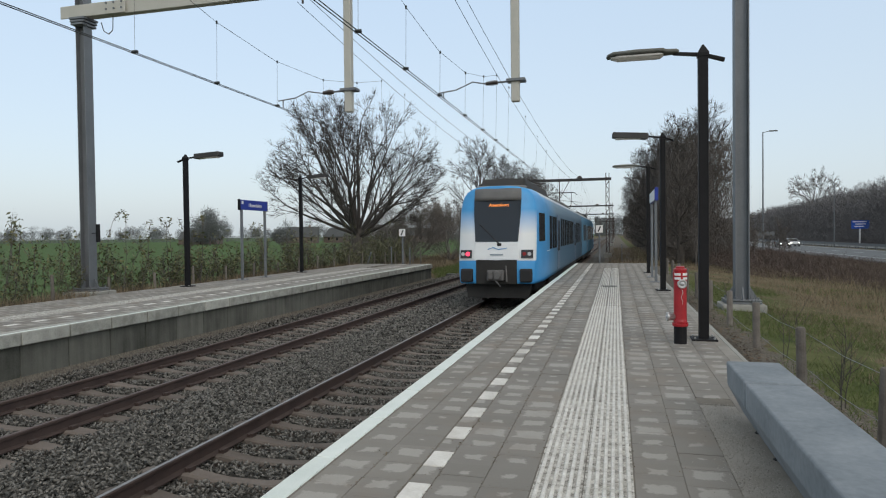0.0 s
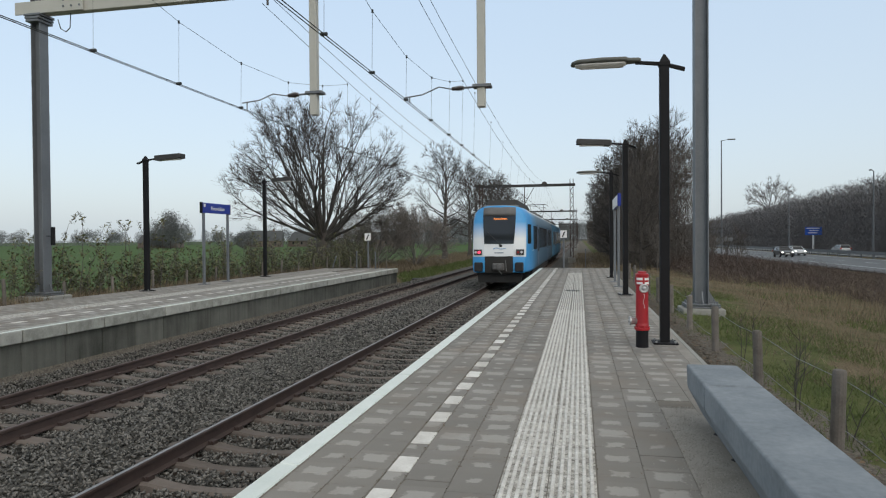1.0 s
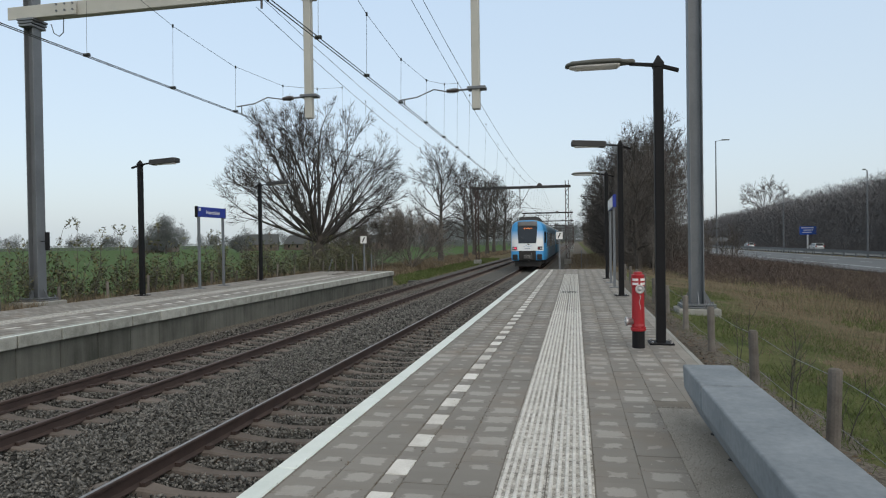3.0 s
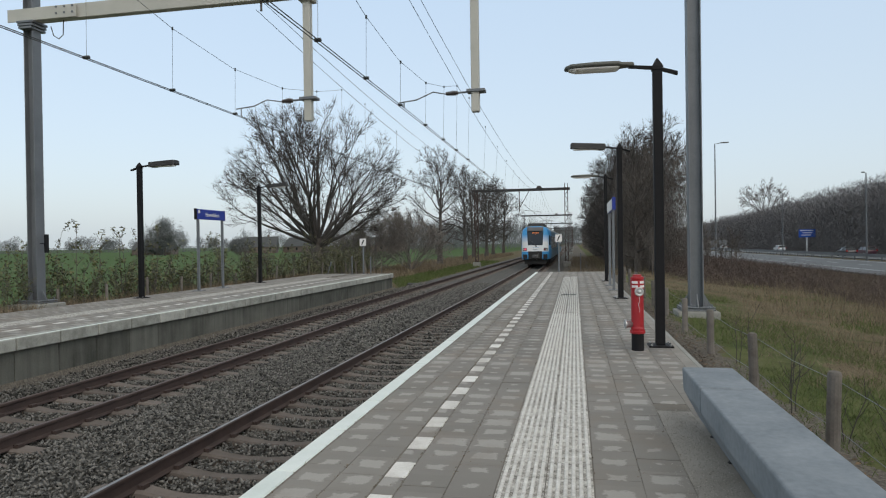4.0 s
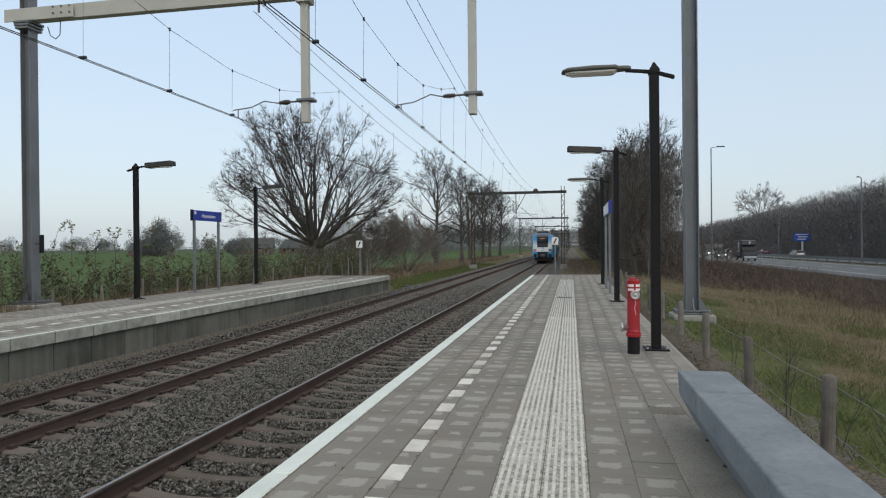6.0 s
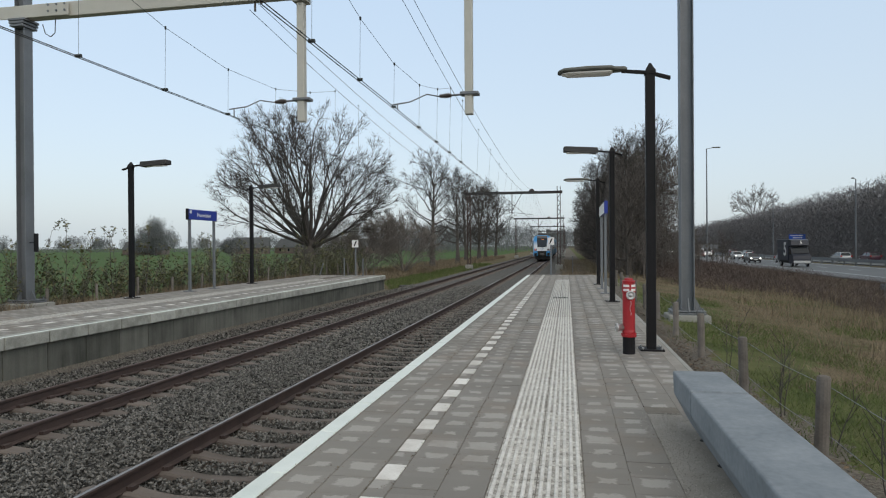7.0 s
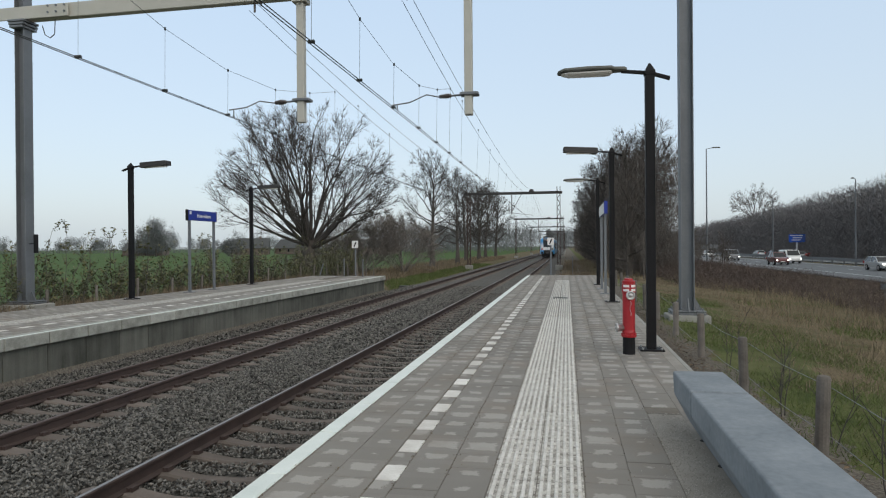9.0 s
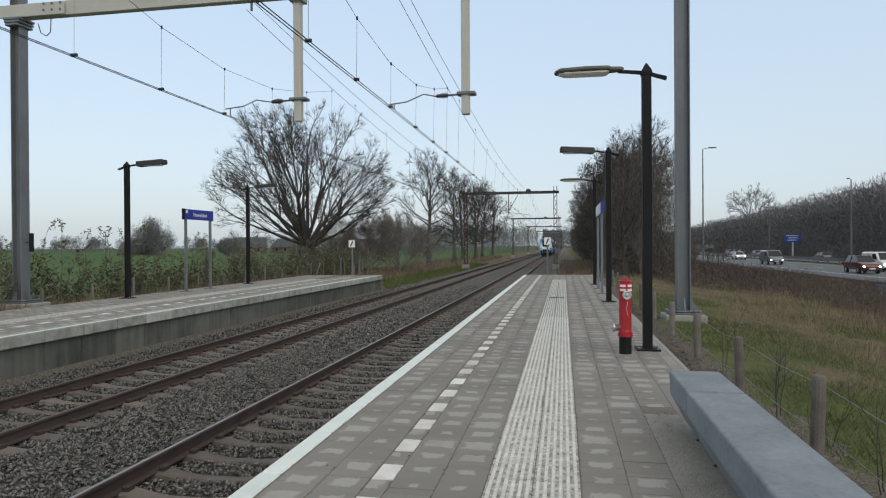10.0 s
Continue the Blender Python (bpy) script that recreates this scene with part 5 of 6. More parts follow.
def fork(w, rng, p, d, r, left, env, spec, depth=0):
    """A limb that forks again and again until it reaches the outline of the crown."""
    narrow, wide, lift, wander, fine, shortest = spec
    left = min(left, reach(p, d, *env) * rng.uniform(0.86, 1.06))
    if left < shortest or depth > 11:
        for _ in range(3):
            e = turn_aside(rng, d, rng.uniform(5, 38))
            w.limb([p, p + e * shortest * rng.uniform(0.5, 1.3)], [fine, fine], 1)
        return
    length = max(left * rng.uniform(0.20, 0.33), shortest * 0.7)
    segs = 3 if depth < 3 else 2
    pts, radii = [p], [r]
    for i in range(segs):
        d = (d + Vector((rng.gauss(0, wander), rng.gauss(0, wander), rng.gauss(0, wander) + lift))).normalized()
        p = p + d * length / segs
        pts.append(p)
        radii.append(max(r * (1 - 0.18 * (i + 1) / segs), fine))
    w.limb(pts, radii, 7 if r > 0.12 else 5 if r > 0.05 else 3)
    if r < 0.03:
        i = rng.randrange(segs)
        e = turn_aside(rng, d, rng.uniform(28, 55))
        q = pts[i].lerp(pts[i + 1], rng.random())
        tip = q + e * rng.uniform(0.6, 1.1) * shortest
        w.limb([q, tip], [fine * 1.1, fine], 1)
        g, o = turn_aside(rng, e, rng.uniform(20, 45)), q.lerp(tip, rng.uniform(0.3, 0.8))
        w.limb([o, o + g * shortest * rng.uniform(0.4, 0.9)], [fine, fine], 1)
    left -= length
    fork(w, rng, p, turn_aside(rng, d, rng.gauss(narrow, 4)), max(r * 0.70, fine), left, env, spec, depth + 1)
    fork(w, rng, p, turn_aside(rng, d, rng.gauss(wide, 6)), max(r * 0.52, fine), left * rng.uniform(0.6, 0.95), env, spec, depth + 1)
    if rng.random() < 0.22:
        fork(w, rng, p, turn_aside(rng, d, rng.gauss(wide * 1.3, 6)), max(r * 0.42, fine), left * rng.uniform(0.5, 0.85), env, spec, depth + 1)


def bare_wood(seed, height, trunk, r, limbs, env, spec, tilts, leader=0.0):
    """Trunk and crown of a bare tree. The limbs leave at the top of the trunk or, with leader, all along it."""
    rng = random.Random(seed)
    w, c = Wood(), Wood()
    p, d = Vector((0, 0, -0.4)), Vector((0, 0, 1))
    n = 8
    pts, radii = [p], [r * 1.45]
    for i in range(n):
        d = (d + Vector((rng.gauss(0, 0.05), rng.gauss(0, 0.05), 0.08))).normalized()
        p = p + d * (trunk + 0.4) / n
        pts.append(p)
        radii.append(r * (1.15 if i == 0 else 1 - (0.72 if leader else 0.05) * (i + 1) / n))
    w.limb(pts, radii, 10)
    for k in range(limbs):
        u = (leader + (1 - leader) * (k + rng.random() * 0.7) / limbs) if leader else rng.uniform(0.72, 1.0)
        i = min(int(u * n), n - 1)
        q = pts[i].lerp(pts[i + 1], u * n - i)
        a = k * 2.4 + rng.uniform(-0.35, 0.35)
        v = (k + rng.random()) / limbs
        t = radians(tilts[1] + (tilts[0] - tilts[1]) * v if leader else math.degrees(math.acos(1 - v * (1 - math.cos(radians(tilts[1]))))) )
        e = Vector((math.cos(a) * math.sin(t), math.sin(a) * math.sin(t), math.cos(t)))
        fork(c, rng, q, e, radii[i] * (rng.uniform(0.38, 0.55) if leader else rng.uniform(0.24, 0.36)), reach(q, e, *env) + 0.01, env, spec)
    return w, c


def tree(name, m, woods_of, label, group, twig, category="tree"):
    """A bare tree: trunk with its limbs as one part, the forking crown as another."""
    top = thing(name, m, label, category, group)
    for part_name, w, mat in (("trunk", woods_of[0], BARK), ("crown", woods_of[1], twig)):
        me = wood_mesh(part_name, w, mat)
        ob = new(part_name, me)
        ob.parent = top
    ob["label"] = "bare branches and fine twigs"
    return top


# narrow fork, wide fork, lift, wander, finest radius, shortest shoot
BROAD = (8, 24, 0.02, 0.05, 0.011, 0.70)
UPRIGHT = (12, 36, 0.035, 0.09, 0.013, 0.70)
BUSHY = (9, 24, 0.025, 0.06, 0.0095, 0.50)

tree("broad_tree", pose(-20.3, 49.5, -0.95), bare_wood(13, 14, 3.1, 0.50, 25, (Vector((-0.7, 0, 6.6)), (10.0, 9.0, 9.3)), BROAD, (4, 72)), "large bare broad-crowned tree with a short thick trunk", "bare trees along the line", TWIG_DARK)
shrub = tree("multi_stem_shrub", pose(-18.4, 57, -1.0), bare_wood(5, 6, 0.2, 0.12, 27, (Vector((0, 0, 2.6)), (5.2, 4.6, 4.9)), BUSHY, (6, 70)), "tall bare many-stemmed shrub", "bare shrubs", TWIG_PALE, "shrub")
copy_thing(shrub, pose(-15.3, 60, -1.0, rz=130))
t = copy_thing(shrub, pose(-22.5, 62, -1.0, rz=40))
t.scale = (0.8, 0.8, 0.72)

slim_wood = [bare_wood(s, 13.6, 10.0, 0.30, 24, (Vector((0, 0, 8.4)), (5.1, 5.1, 6.6)), UPRIGHT, (18, 86), 0.30) for s in (21, 24)]
slim = [tree("slim_tree", pose(-15.66, 75.4, -1.1), slim_wood[0], "bare upright tree in the verge", "bare trees along the line", TWIG_DARK),
        tree("slim_tree", pose(-15.7, 93.9, -1.1, rz=50), slim_wood[1], "bare upright tree in the verge", "bare trees along the line", TWIG_DARK)]
for i, (x, y, k, rz) in enumerate(((-16.2, 106, 1.0, 130), (-15.6, 117, 0.95, 250), (-17.2, 129.3, 1.15, 200), (-16.6, 134.6, 1.12, 20), (-16.4, 152, 1.12, 310))):
    t = copy_thing(slim[i % 2], pose(x, y, -1.1, rz=rz))
    t.scale = (k, k, k)
# the clump beside the line past the platform
clump_wood = [bare_wood(s, 13.4, 10.6, 0.26, 24, (Vector((0, 0, 7.6)), (4.2, 4.2, 7.6)), UPRIGHT, (16, 78), 0.12) for s in (51, 52)]
clump = []
for i, (x, y, k, rz) in enumerate(((5.0, 55, 0.86, 40), (3.9, 60, 0.82, 160), (6.6, 59, 0.96, 250), (7.4, 66, 1.0, 80), (3.8, 69, 0.86, 300), (6.4, 71, 1.0, 120), (8.2, 74, 0.9, 20), (3.8, 79, 0.92, 210), (6.8, 84, 1.0, 340), (8.4, 88, 0.92, 60), (3.8, 92, 0.92, 10), (3.8, 104, 0.95, 100), (6.9, 100, 1.0, 190), (3.8, 118, 0.95, 280), (3.8, 135, 0.95, 45), (3.8, 155, 0.95, 145))):
    if i < 2:
        t = tree("slim_tree", pose(x, y, -1.05, rz=rz), clump_wood[i], "bare tree in a dense trackside clump", "trackside clump", TWIG_DARK)
        clump.append(t)
    else:
        t = copy_thing(clump[i % 2], pose(x, y, -1.05, rz=rz))
    t.scale = (k, k, k)


def small_tree(seed, h, r, spec, limbs, ll, spread=(25, 70)):
    rng = random.Random(seed)
    w = Wood()
    w.limb([Vector((0, 0, -0.3)), Vector((0, 0, h * 0.5)), Vector((rng.gauss(0, 0.2), rng.gauss(0, 0.2), h))], [r, r * 0.6, r * 0.15], 4)
    for k in range(limbs):
        u = 0.2 + 0.78 * k / limbs
        a, tilt = k * 2.4, radians(rng.uniform(*spread))
        grow(w, rng, Vector((0, 0, h * u)), Vector((math.cos(a) * math.sin(tilt), math.sin(a) * math.sin(tilt), math.cos(tilt))), ll * (1.2 - 0.7 * u) * rng.uniform(0.8, 1.2), r * 0.35, 0, spec)
    return w


CHEAP = [(3, 3, 0.14, 0.05, 6, 40, 0.5), (1, 3, 0.18, 0.04, 5, 38, 0.6), (1, 1, 0.2, 0.0, 0, 0, 0)]


def woods(name, places, material, label, variants, category="woodland"):
    """places: x, y, z, size. One object of stuff."""
    rng = np.random.default_rng(9)
    vs, fs, ts, off = [], [], [], 0
    for i, (x, y, z, s) in enumerate(places):
        w = variants[i % len(variants)]
        a = rng.uniform(0, 6.28)
        v = np.array(w.v)
        ca, sa = math.cos(a), math.sin(a)
        v = np.stack([v[:, 0] * ca - v[:, 1] * sa, v[:, 0] * sa + v[:, 1] * ca, v[:, 2]], 1) * s + (x, y, z)
        vs.append(v)
        fs.append(np.array(w.f) + off)
        ts.append(np.array(w.tip) + off)
        off += len(v)
    me = bpy.data.meshes.new(name)
    me.from_pydata(np.concatenate(vs), [], np.concatenate(fs).tolist() + np.concatenate(ts).tolist())
    return tagged(link_mesh(name, me, material), label, category, kind="stuff")




def whole(parts):
    """Trunk and crown as one."""
    w, c = parts
    n = len(w.v)
    w.v += c.v
    w.f += [tuple(i + n for i in f) for f in c.f]
    w.tip += [tuple(i + n for i in f) for f in c.tip]
    return w


edge_variants = [whole(bare_wood(k, 13, 10.5, 0.17, 13, (Vector((0, 0, 7.4)), (3.4, 3.4, 6.2)), (10, 30, 0.06, 0.06, 0.022, 1.2), (16, 66), 0.3)) for k in (1, 2, 3)]
bush_variants = [small_tree(s, 2.6, 0.05, CHEAP, 9, 1.5, (15, 60)) for s in (7, 8)]
R2 = random.Random(8)
# woodland behind the motorway
places = []
for k in range(90):
    y = 50 + 420 * (k / 90) ** 1.25
    places.append((R2.uniform(51.5, 68), y + R2.uniform(-2, 2), -1.5, R2.uniform(0.86, 1.04) * float(np.interp(y, [60, 120, 320], [1.0, 0.95, 0.76]))))
woods("roadside_woodland", places, WOOD_HAZY, "dense bare winter woodland beyond the motorway", edge_variants)


def twig_mass(name, pos, size, width, material, label, category, tilt=0.7):
    """A haze of fine shoots, each a thin tapering spike."""
    rng = np.random.default_rng(len(pos))
    v = [(-width, 0, 0), (width, 0, 0), (0.06, 0.08, 1.0)]
    m = rand_mats(rng, pos, rng.uniform(0.55, 1.3, len(pos)) * size, tilt)
    return tagged(scatter(name, v, [(0, 1, 2)], m, material), label, category, kind="stuff")


def wood_volume(n, x0, x1, y0, y1, base, height, seed, power=1.4, round_top=1.5, fall=1.0, lean=0.8, grain=0.16):
    rng = np.random.default_rng(seed)
    x, y = x0 + (x1 - x0) * rng.random(n) ** 1.6, y0 + (y1 - y0) * rng.random(n) ** power
    top = height + round_top * np.array([noise.noise((a * grain, b * grain, seed)) + 0.4 * noise.noise((a * 0.6, b * 0.6, seed)) for a, b in zip(x, y)])
    top = base + (top - base) * np.interp(y, [60, 120, 320], [1.0, 0.95, fall])
    z = base + (top - base) * rng.random(n) ** lean
    return np.stack([x, y, z], 1)


twig_mass("roadside_twigs", wood_volume(260000, 51, 62, 45, 480, -1.5, 13.0, 3, 1.9, 1.1, 0.66), 0.95, 0.022, WOOD_HAZY, "dense bare winter twigs of the roadside woodland", "woodland", 1.1)
twig_mass("woodland_interior", wood_volume(120000, 54, 74, 45, 480, -1.5, 12.5, 3, 1.7, 1.0, 0.66), 1.3, 0.085, WOOD_HAZY, "dense bare winter twigs deeper in the roadside woodland", "woodland", 1.1)
woods("woodland_undergrowth", [(R2.uniform(50.5, 60), 50 + 400 * (k / 110) ** 1.2, -1.5, R2.uniform(1.2, 2.2)) for k in range(110)], WOOD_HAZY, "bare bushes along the woodland edge", bush_variants, "undergrowth")
# trees and bushes between the line and the motorway
woods("trackside_woodland", [(R2.uniform(3.8, 12), R2.uniform(85, 330), -1.05, R2.uniform(0.85, 1.05)) for k in range(45)], TWIG, "bare trees along the line in the distance", edge_variants)
twig_mass("trackside_twigs", wood_volume(80000, 3.2, 9.5, 53, 300, -1.0, 6.5, 4, 1.9, 3.0), 0.7, 0.016, TWIG, "fine bare twigs of the trackside trees", "woodland")
twig_mass("clump_interior", wood_volume(70000, 4.0, 10, 56, 150, -1.0, 9.6, 14, 1.3, 2.0), 0.9, 0.020, TWIG, "dense fine twigs inside the trackside clump", "woodland", 0.9)
woods("trackside_undergrowth", [(R2.uniform(4.5, 13), R2.uniform(48, 130), -1.05, R2.uniform(0.7, 1.5)) for k in range(80)], TWIG, "dense bare brushwood under the trees", bush_variants, "undergrowth")


def crowns(n, each, x0, x1, y0, y1, low, high, seed):
    """Places of twigs that fill a row of round crowns over a low belt of brush."""
    rng = np.random.default_rng(seed)
    out = []
    for k in range(n):
        h = rng.uniform(low, high)
        c = np.array([x0 + (x1 - x0) * (k + rng.uniform(-0.7, 0.7)) / n, rng.uniform(y0, y1), -1.0 + 0.58 * h])
        v = rng.normal(0, 1, (each, 3))
        v = v / np.linalg.norm(v, axis=1)[:, None] * rng.random((each, 1)) ** 0.45
        out.append(c + v * (0.36 * h, 0.36 * h, 0.42 * h))
    m = each * n // 3
    belt = np.stack([rng.uniform(x0, x1, m), rng.uniform(y0, y1, m), -1.0 + 3.4 * rng.random(m)], 1)
    return np.concatenate(out + [belt])


twig_mass("distant_twigs", crowns(120, 1000, -620, -70, 330, 430, 7, 13, 7), 0.8, 0.11, HAZY_TWIG, "bare trees far across the fields", "woodland", 1.4)
twig_mass("distant_twigs", wood_volume(30000, -75, -14, 240, 420, -1.0, 10, 8, 1.0, 5.0), 1.8, 0.04, HAZY_TWIG, "bare woods far along the line", "woodland")
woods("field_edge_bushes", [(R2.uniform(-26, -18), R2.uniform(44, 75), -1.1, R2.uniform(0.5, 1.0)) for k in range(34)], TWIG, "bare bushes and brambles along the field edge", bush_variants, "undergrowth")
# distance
woods("distant_tree_line", [(-620 + 560 * k / 22 + R2.uniform(-5, 5), R2.uniform(330, 420), -1, R2.uniform(0.6, 1.05)) for k in range(22)], HAZY_TWIG, "bare trees far across the fields", edge_variants)
woods("distant_tree_line", [(R2.uniform(-75, -16), R2.uniform(230, 420), -1, R2.uniform(0.6, 1.1)) for k in range(18)], HAZY_TWIG, "bare woods far along the line", edge_variants)
twig_mass("distant_twigs", wood_volume(9000, -16, 8, 530, 570, -1.0, 13, 9, 1.0, 5.0), 2.2, 0.05, HAZY_TWIG, "bare woods where the line bends away", "woodland")
tree("lone_tree", pose(58.8, 222, -1.4), bare_wood(31, 25, 12, 0.4, 14, (Vector((0, 0, 16)), (9.3, 9.3, 9.0)), (12, 32, 0.03, 0.06, 0.03, 1.35), (10, 70)), "tall bare tree standing above the woodland", "bare trees", TWIG)

# leafy round tree beyond the field
LEAF_MIX = surf("hedge_leaves", (0.035, 0.055, 0.018), (0.15, 0.14, 0.055), 3, 20, 0.65, bump=0.0, vary=0.9, island=True, spread=0.4)
LEAF_V, LEAF_F = [(0, 0, 0), (0.5, 0.42, 0.05), (0, 1, 0.0), (-0.5, 0.42, 0.05)], [(0, 1, 2), (0, 2, 3)]


def leaves(name, rng, pos, size, material, parent, tilt=1.2):
    return scatter(name, [(x * 0.5, y, z) for x, y, z in LEAF_V], LEAF_F, rand_mats(rng, pos, rng.uniform(0.6, 1.3, len(pos)) * size, tilt), material, parent)


def leafy_tree(m, h, r, seed):
    rng = np.random.default_rng(seed)
    top = thing("leafy_tree", m, "dense round-crowned tree across the field, greyed by painted haze", "tree", "field trees")
    bm = bmesh.new()
    tube(bm, (0, 0, -0.5), (0, 0, h * 0.5), 0.3, 0.15, 8)
    part("trunk", bm, BARK, top)
    clumps = rng.normal(0, 1, (90, 3))
    clumps = clumps / np.linalg.norm(clumps, axis=1)[:, None] * rng.uniform(0.3, 0.9, (90, 1)) * (r, r, h * 0.42) + (0, 0, h * 0.55)
    pos = (clumps[:, None] + rng.normal(0, r * 0.14, (90, 150, 3))).reshape(-1, 3)
    # crown in the haze-greyed colour of the distant twigs
    leaves("crown", rng, pos, 0.34, HAZY_TWIG, top, 3.1)


leafy_tree(pose(-134, 195, -1), 13.5, 6.2, 1)
leafy_tree(pose(-152, 215, -1), 7.0, 6.0, 2)
leafy_tree(pose(-104, 190, -1), 5.5, 4.0, 3)


def hedge_plant(seed, h):
    """A sparse young evergreen with thin stems and leaves on them."""
    rnd, rng = random.Random(seed), np.random.default_rng(seed)
    top = thing("hedge_shrub", pose(0, 0, 0), "sparse young shrub with green and brown leaves", "shrub", "shrubs behind the platform")
    w = Wood()
    tips = []
    for k in range(6):
        a, tilt = k * 1.1 + rnd.uniform(-0.3, 0.3), radians(rnd.uniform(4, 26))
        p, d, L = Vector((rnd.gauss(0, 0.18), rnd.gauss(0, 0.25), -0.4)), Vector((math.cos(a) * math.sin(tilt), math.sin(a) * math.sin(tilt), math.cos(tilt))), (h + 0.4) * rnd.uniform(0.55, 1.05)
        pts = [p]
        for i in range(6):
            d = (d + Vector((rnd.gauss(0, 0.07), rnd.gauss(0, 0.07), 0.03))).normalized()
            p = p + d * L / 6
            pts.append(p)
            if i > 0:
                for _ in range(3):
                    e = (d + Vector((rnd.gauss(0, 0.7), rnd.gauss(0, 0.7), 0.3))).normalized()
                    q = p + e * rnd.uniform(0.15, 0.42)
                    w.limb([p, q], [0.006, 0.003], 3)
                    tips.append((p, q))
        w.limb(pts, [0.016 - 0.0018 * i for i in range(7)], 4)
    link_mesh("stem", wood_mesh("stem", w, TWIG), TWIG, top).data.materials.pop()
    pos = []
    for p, q in tips:
        for _ in range(6):
            u = rnd.uniform(0.25, 1.05)
            pos.append((p.lerp(q, u) + Vector((rnd.gauss(0, 0.035), rnd.gauss(0, 0.035), rnd.gauss(0, 0.035))))[:])
    leaves("foliage", rng, np.array(pos), 0.092, LEAF_MIX, top, 0.9)
    return top


plants = [hedge_plant(s, hh) for s, hh in ((1, 1.25), (2, 1.55), (3, 1.05), (4, 1.75))]
R3 = random.Random(12)
y, k = 6.5, 0
while y < 46:
    for row in (0, 1):
        m = pose(-14.75 - 0.75 * row + R3.uniform(-0.25, 0.25), y + R3.uniform(-0.3, 0.3) + 0.35 * row, -0.25 - 0.25 * row, rz=R3.uniform(0, 360))
        s = R3.uniform(0.62, 1.4)
        if k < 4:
            plants[k].matrix_basis = m
        else:
            t = copy_thing(plants[R3.randrange(4)], m)
            t.scale = (s, s, s * R3.uniform(0.85, 1.15))
        k += 1
    y += 1.0


def stakes():
    me = bpy.data.meshes.new("stake")
    bm = bmesh.new()
    lathe(bm, [(0.045, -0.7), (0.043, 0.55), (0.03, 0.57)], 10)
    bm.to_mesh(me)
    bm.free()
    me.materials.append(WOOD_POST)
    top = thing("stake_fence", Matrix.Identity(4), "row of weathered round wooden stakes", "fence")
    for i in range(22):
        ob = new("post", me)
        ob.parent = top
        ob.matrix_basis = pose(-14.2, 6 + 1.95 * i, R3.uniform(-0.15, 0.05), R3.uniform(-3, 3), R3.uniform(-3, 3))


stakes()


def saplings():
    """Thin leafless shoots along the low fence."""
    for i, (x, y, h) in enumerate(((2.05, 4.72, 0.75), (2.1, 5.75, 0.65), (2.0, 6.7, 0.72), (2.1, 7.15, 0.8), (2.05, 8.3, 0.85), (2.1, 9.3, 0.7), (2.15, 11.2, 0.75), (2.1, 13.2, 0.8), (2.2, 3.7, 0.8))):
        rng = random.Random(40 + i)
        top = thing("sapling", pose(x, y, ground_z(x, y)), "thin leafless sapling beside a wire fence", "sapling", "saplings along the fence")
        for k in range(2):
            p, d = Vector((0.05 * k, 0.08 * k, -0.05)), Vector((rng.gauss(0, 0.12), rng.gauss(0, 0.15), 1)).normalized()
            pts = [p]
            for _ in range(6):
                d = (d + Vector((rng.gauss(0, 0.09), rng.gauss(0, 0.09), 0.02))).normalized()
                p = p + d * h * (1 - 0.2 * k) / 6
                pts.append(p)
            w = Wood()
            w.limb(pts, [0.0058 - 0.0006 * j for j in range(7)], 5)
            stem = new("stem", wood_mesh("stem", w, TWIG_DARK))
            stem.parent = top
            for j in (2, 3, 4, 5):
                e = turn_aside(rng, (pts[j + 1] - pts[j]).normalized(), rng.uniform(30, 50))
                w = Wood()
                w.limb([pts[j], pts[j] + e * h * 0.12, pts[j] + (e + Vector((0, 0, 0.2))) * h * 0.26], [0.0035, 0.003, 0.002], 3)
                shoot = new("shoot", wood_mesh("shoot", w, TWIG_DARK))
                shoot.parent = stem


saplings()


# ---- grass and brush ----
GRASS_DRY = surf("dry_grass", (0.095, 0.075, 0.049), (0.265, 0.212, 0.142), 3, 20, 0.95, bump=0.0, vary=0.6, island=True)
GRASS_GREEN = surf("green_grass", (0.05, 0.075, 0.018), (0.12, 0.155, 0.045), 1, 20, 0.9, bump=0.0, vary=0.6, island=True)
BRAMBLE = surf("bramble", (0.042, 0.032, 0.028), (0.125, 0.094, 0.08), 1.5, 10, 0.95, bump=0.0, vary=0.6, island=True)
DRY_LEAF = surf("fallen_leaves", (0.05, 0.035, 0.022), (0.17, 0.12, 0.075), 3, 20, 0.95, bump=0.0, vary=0.7, island=True)


def blades(name, pos, size, material, label, width=0.035, tilt=0.45, category="grass"):
    rng = np.random.default_rng(len(pos))
    v = [(-width, 0, -0.03), (width, 0, -0.03), (width * 0.6, 0.10, 0.55), (-width * 0.6, 0.10, 0.55), (0, 0.32, 1.0)]
    f = [(0, 1, 2), (0, 2, 3), (3, 2, 4)]
    m = rand_mats(rng, np.array(pos), rng.uniform(0.5, 1.25, len(pos)) * size, tilt)
    return tagged(scatter(name, v, f, m, material), label, category, kind="stuff")


def tuft_field(n, x0, x1, y0, y1, keep, seed, per=9, spread=0.12):
    rng = np.random.default_rng(seed)
    out = []
    for _ in range(n):
        u = rng.random()
        x, y = rng.uniform(x0, x1), y0 + (y1 - y0) * u ** 1.5
        if noise.noise((x * 0.35, y * 0.35, seed)) < keep:
            continue
        for _ in range(per):
            a, b = x + rng.normal(0, spread), y + rng.normal(0, spread)
            out.append((a, b, ground_z(a, b)))
    return out


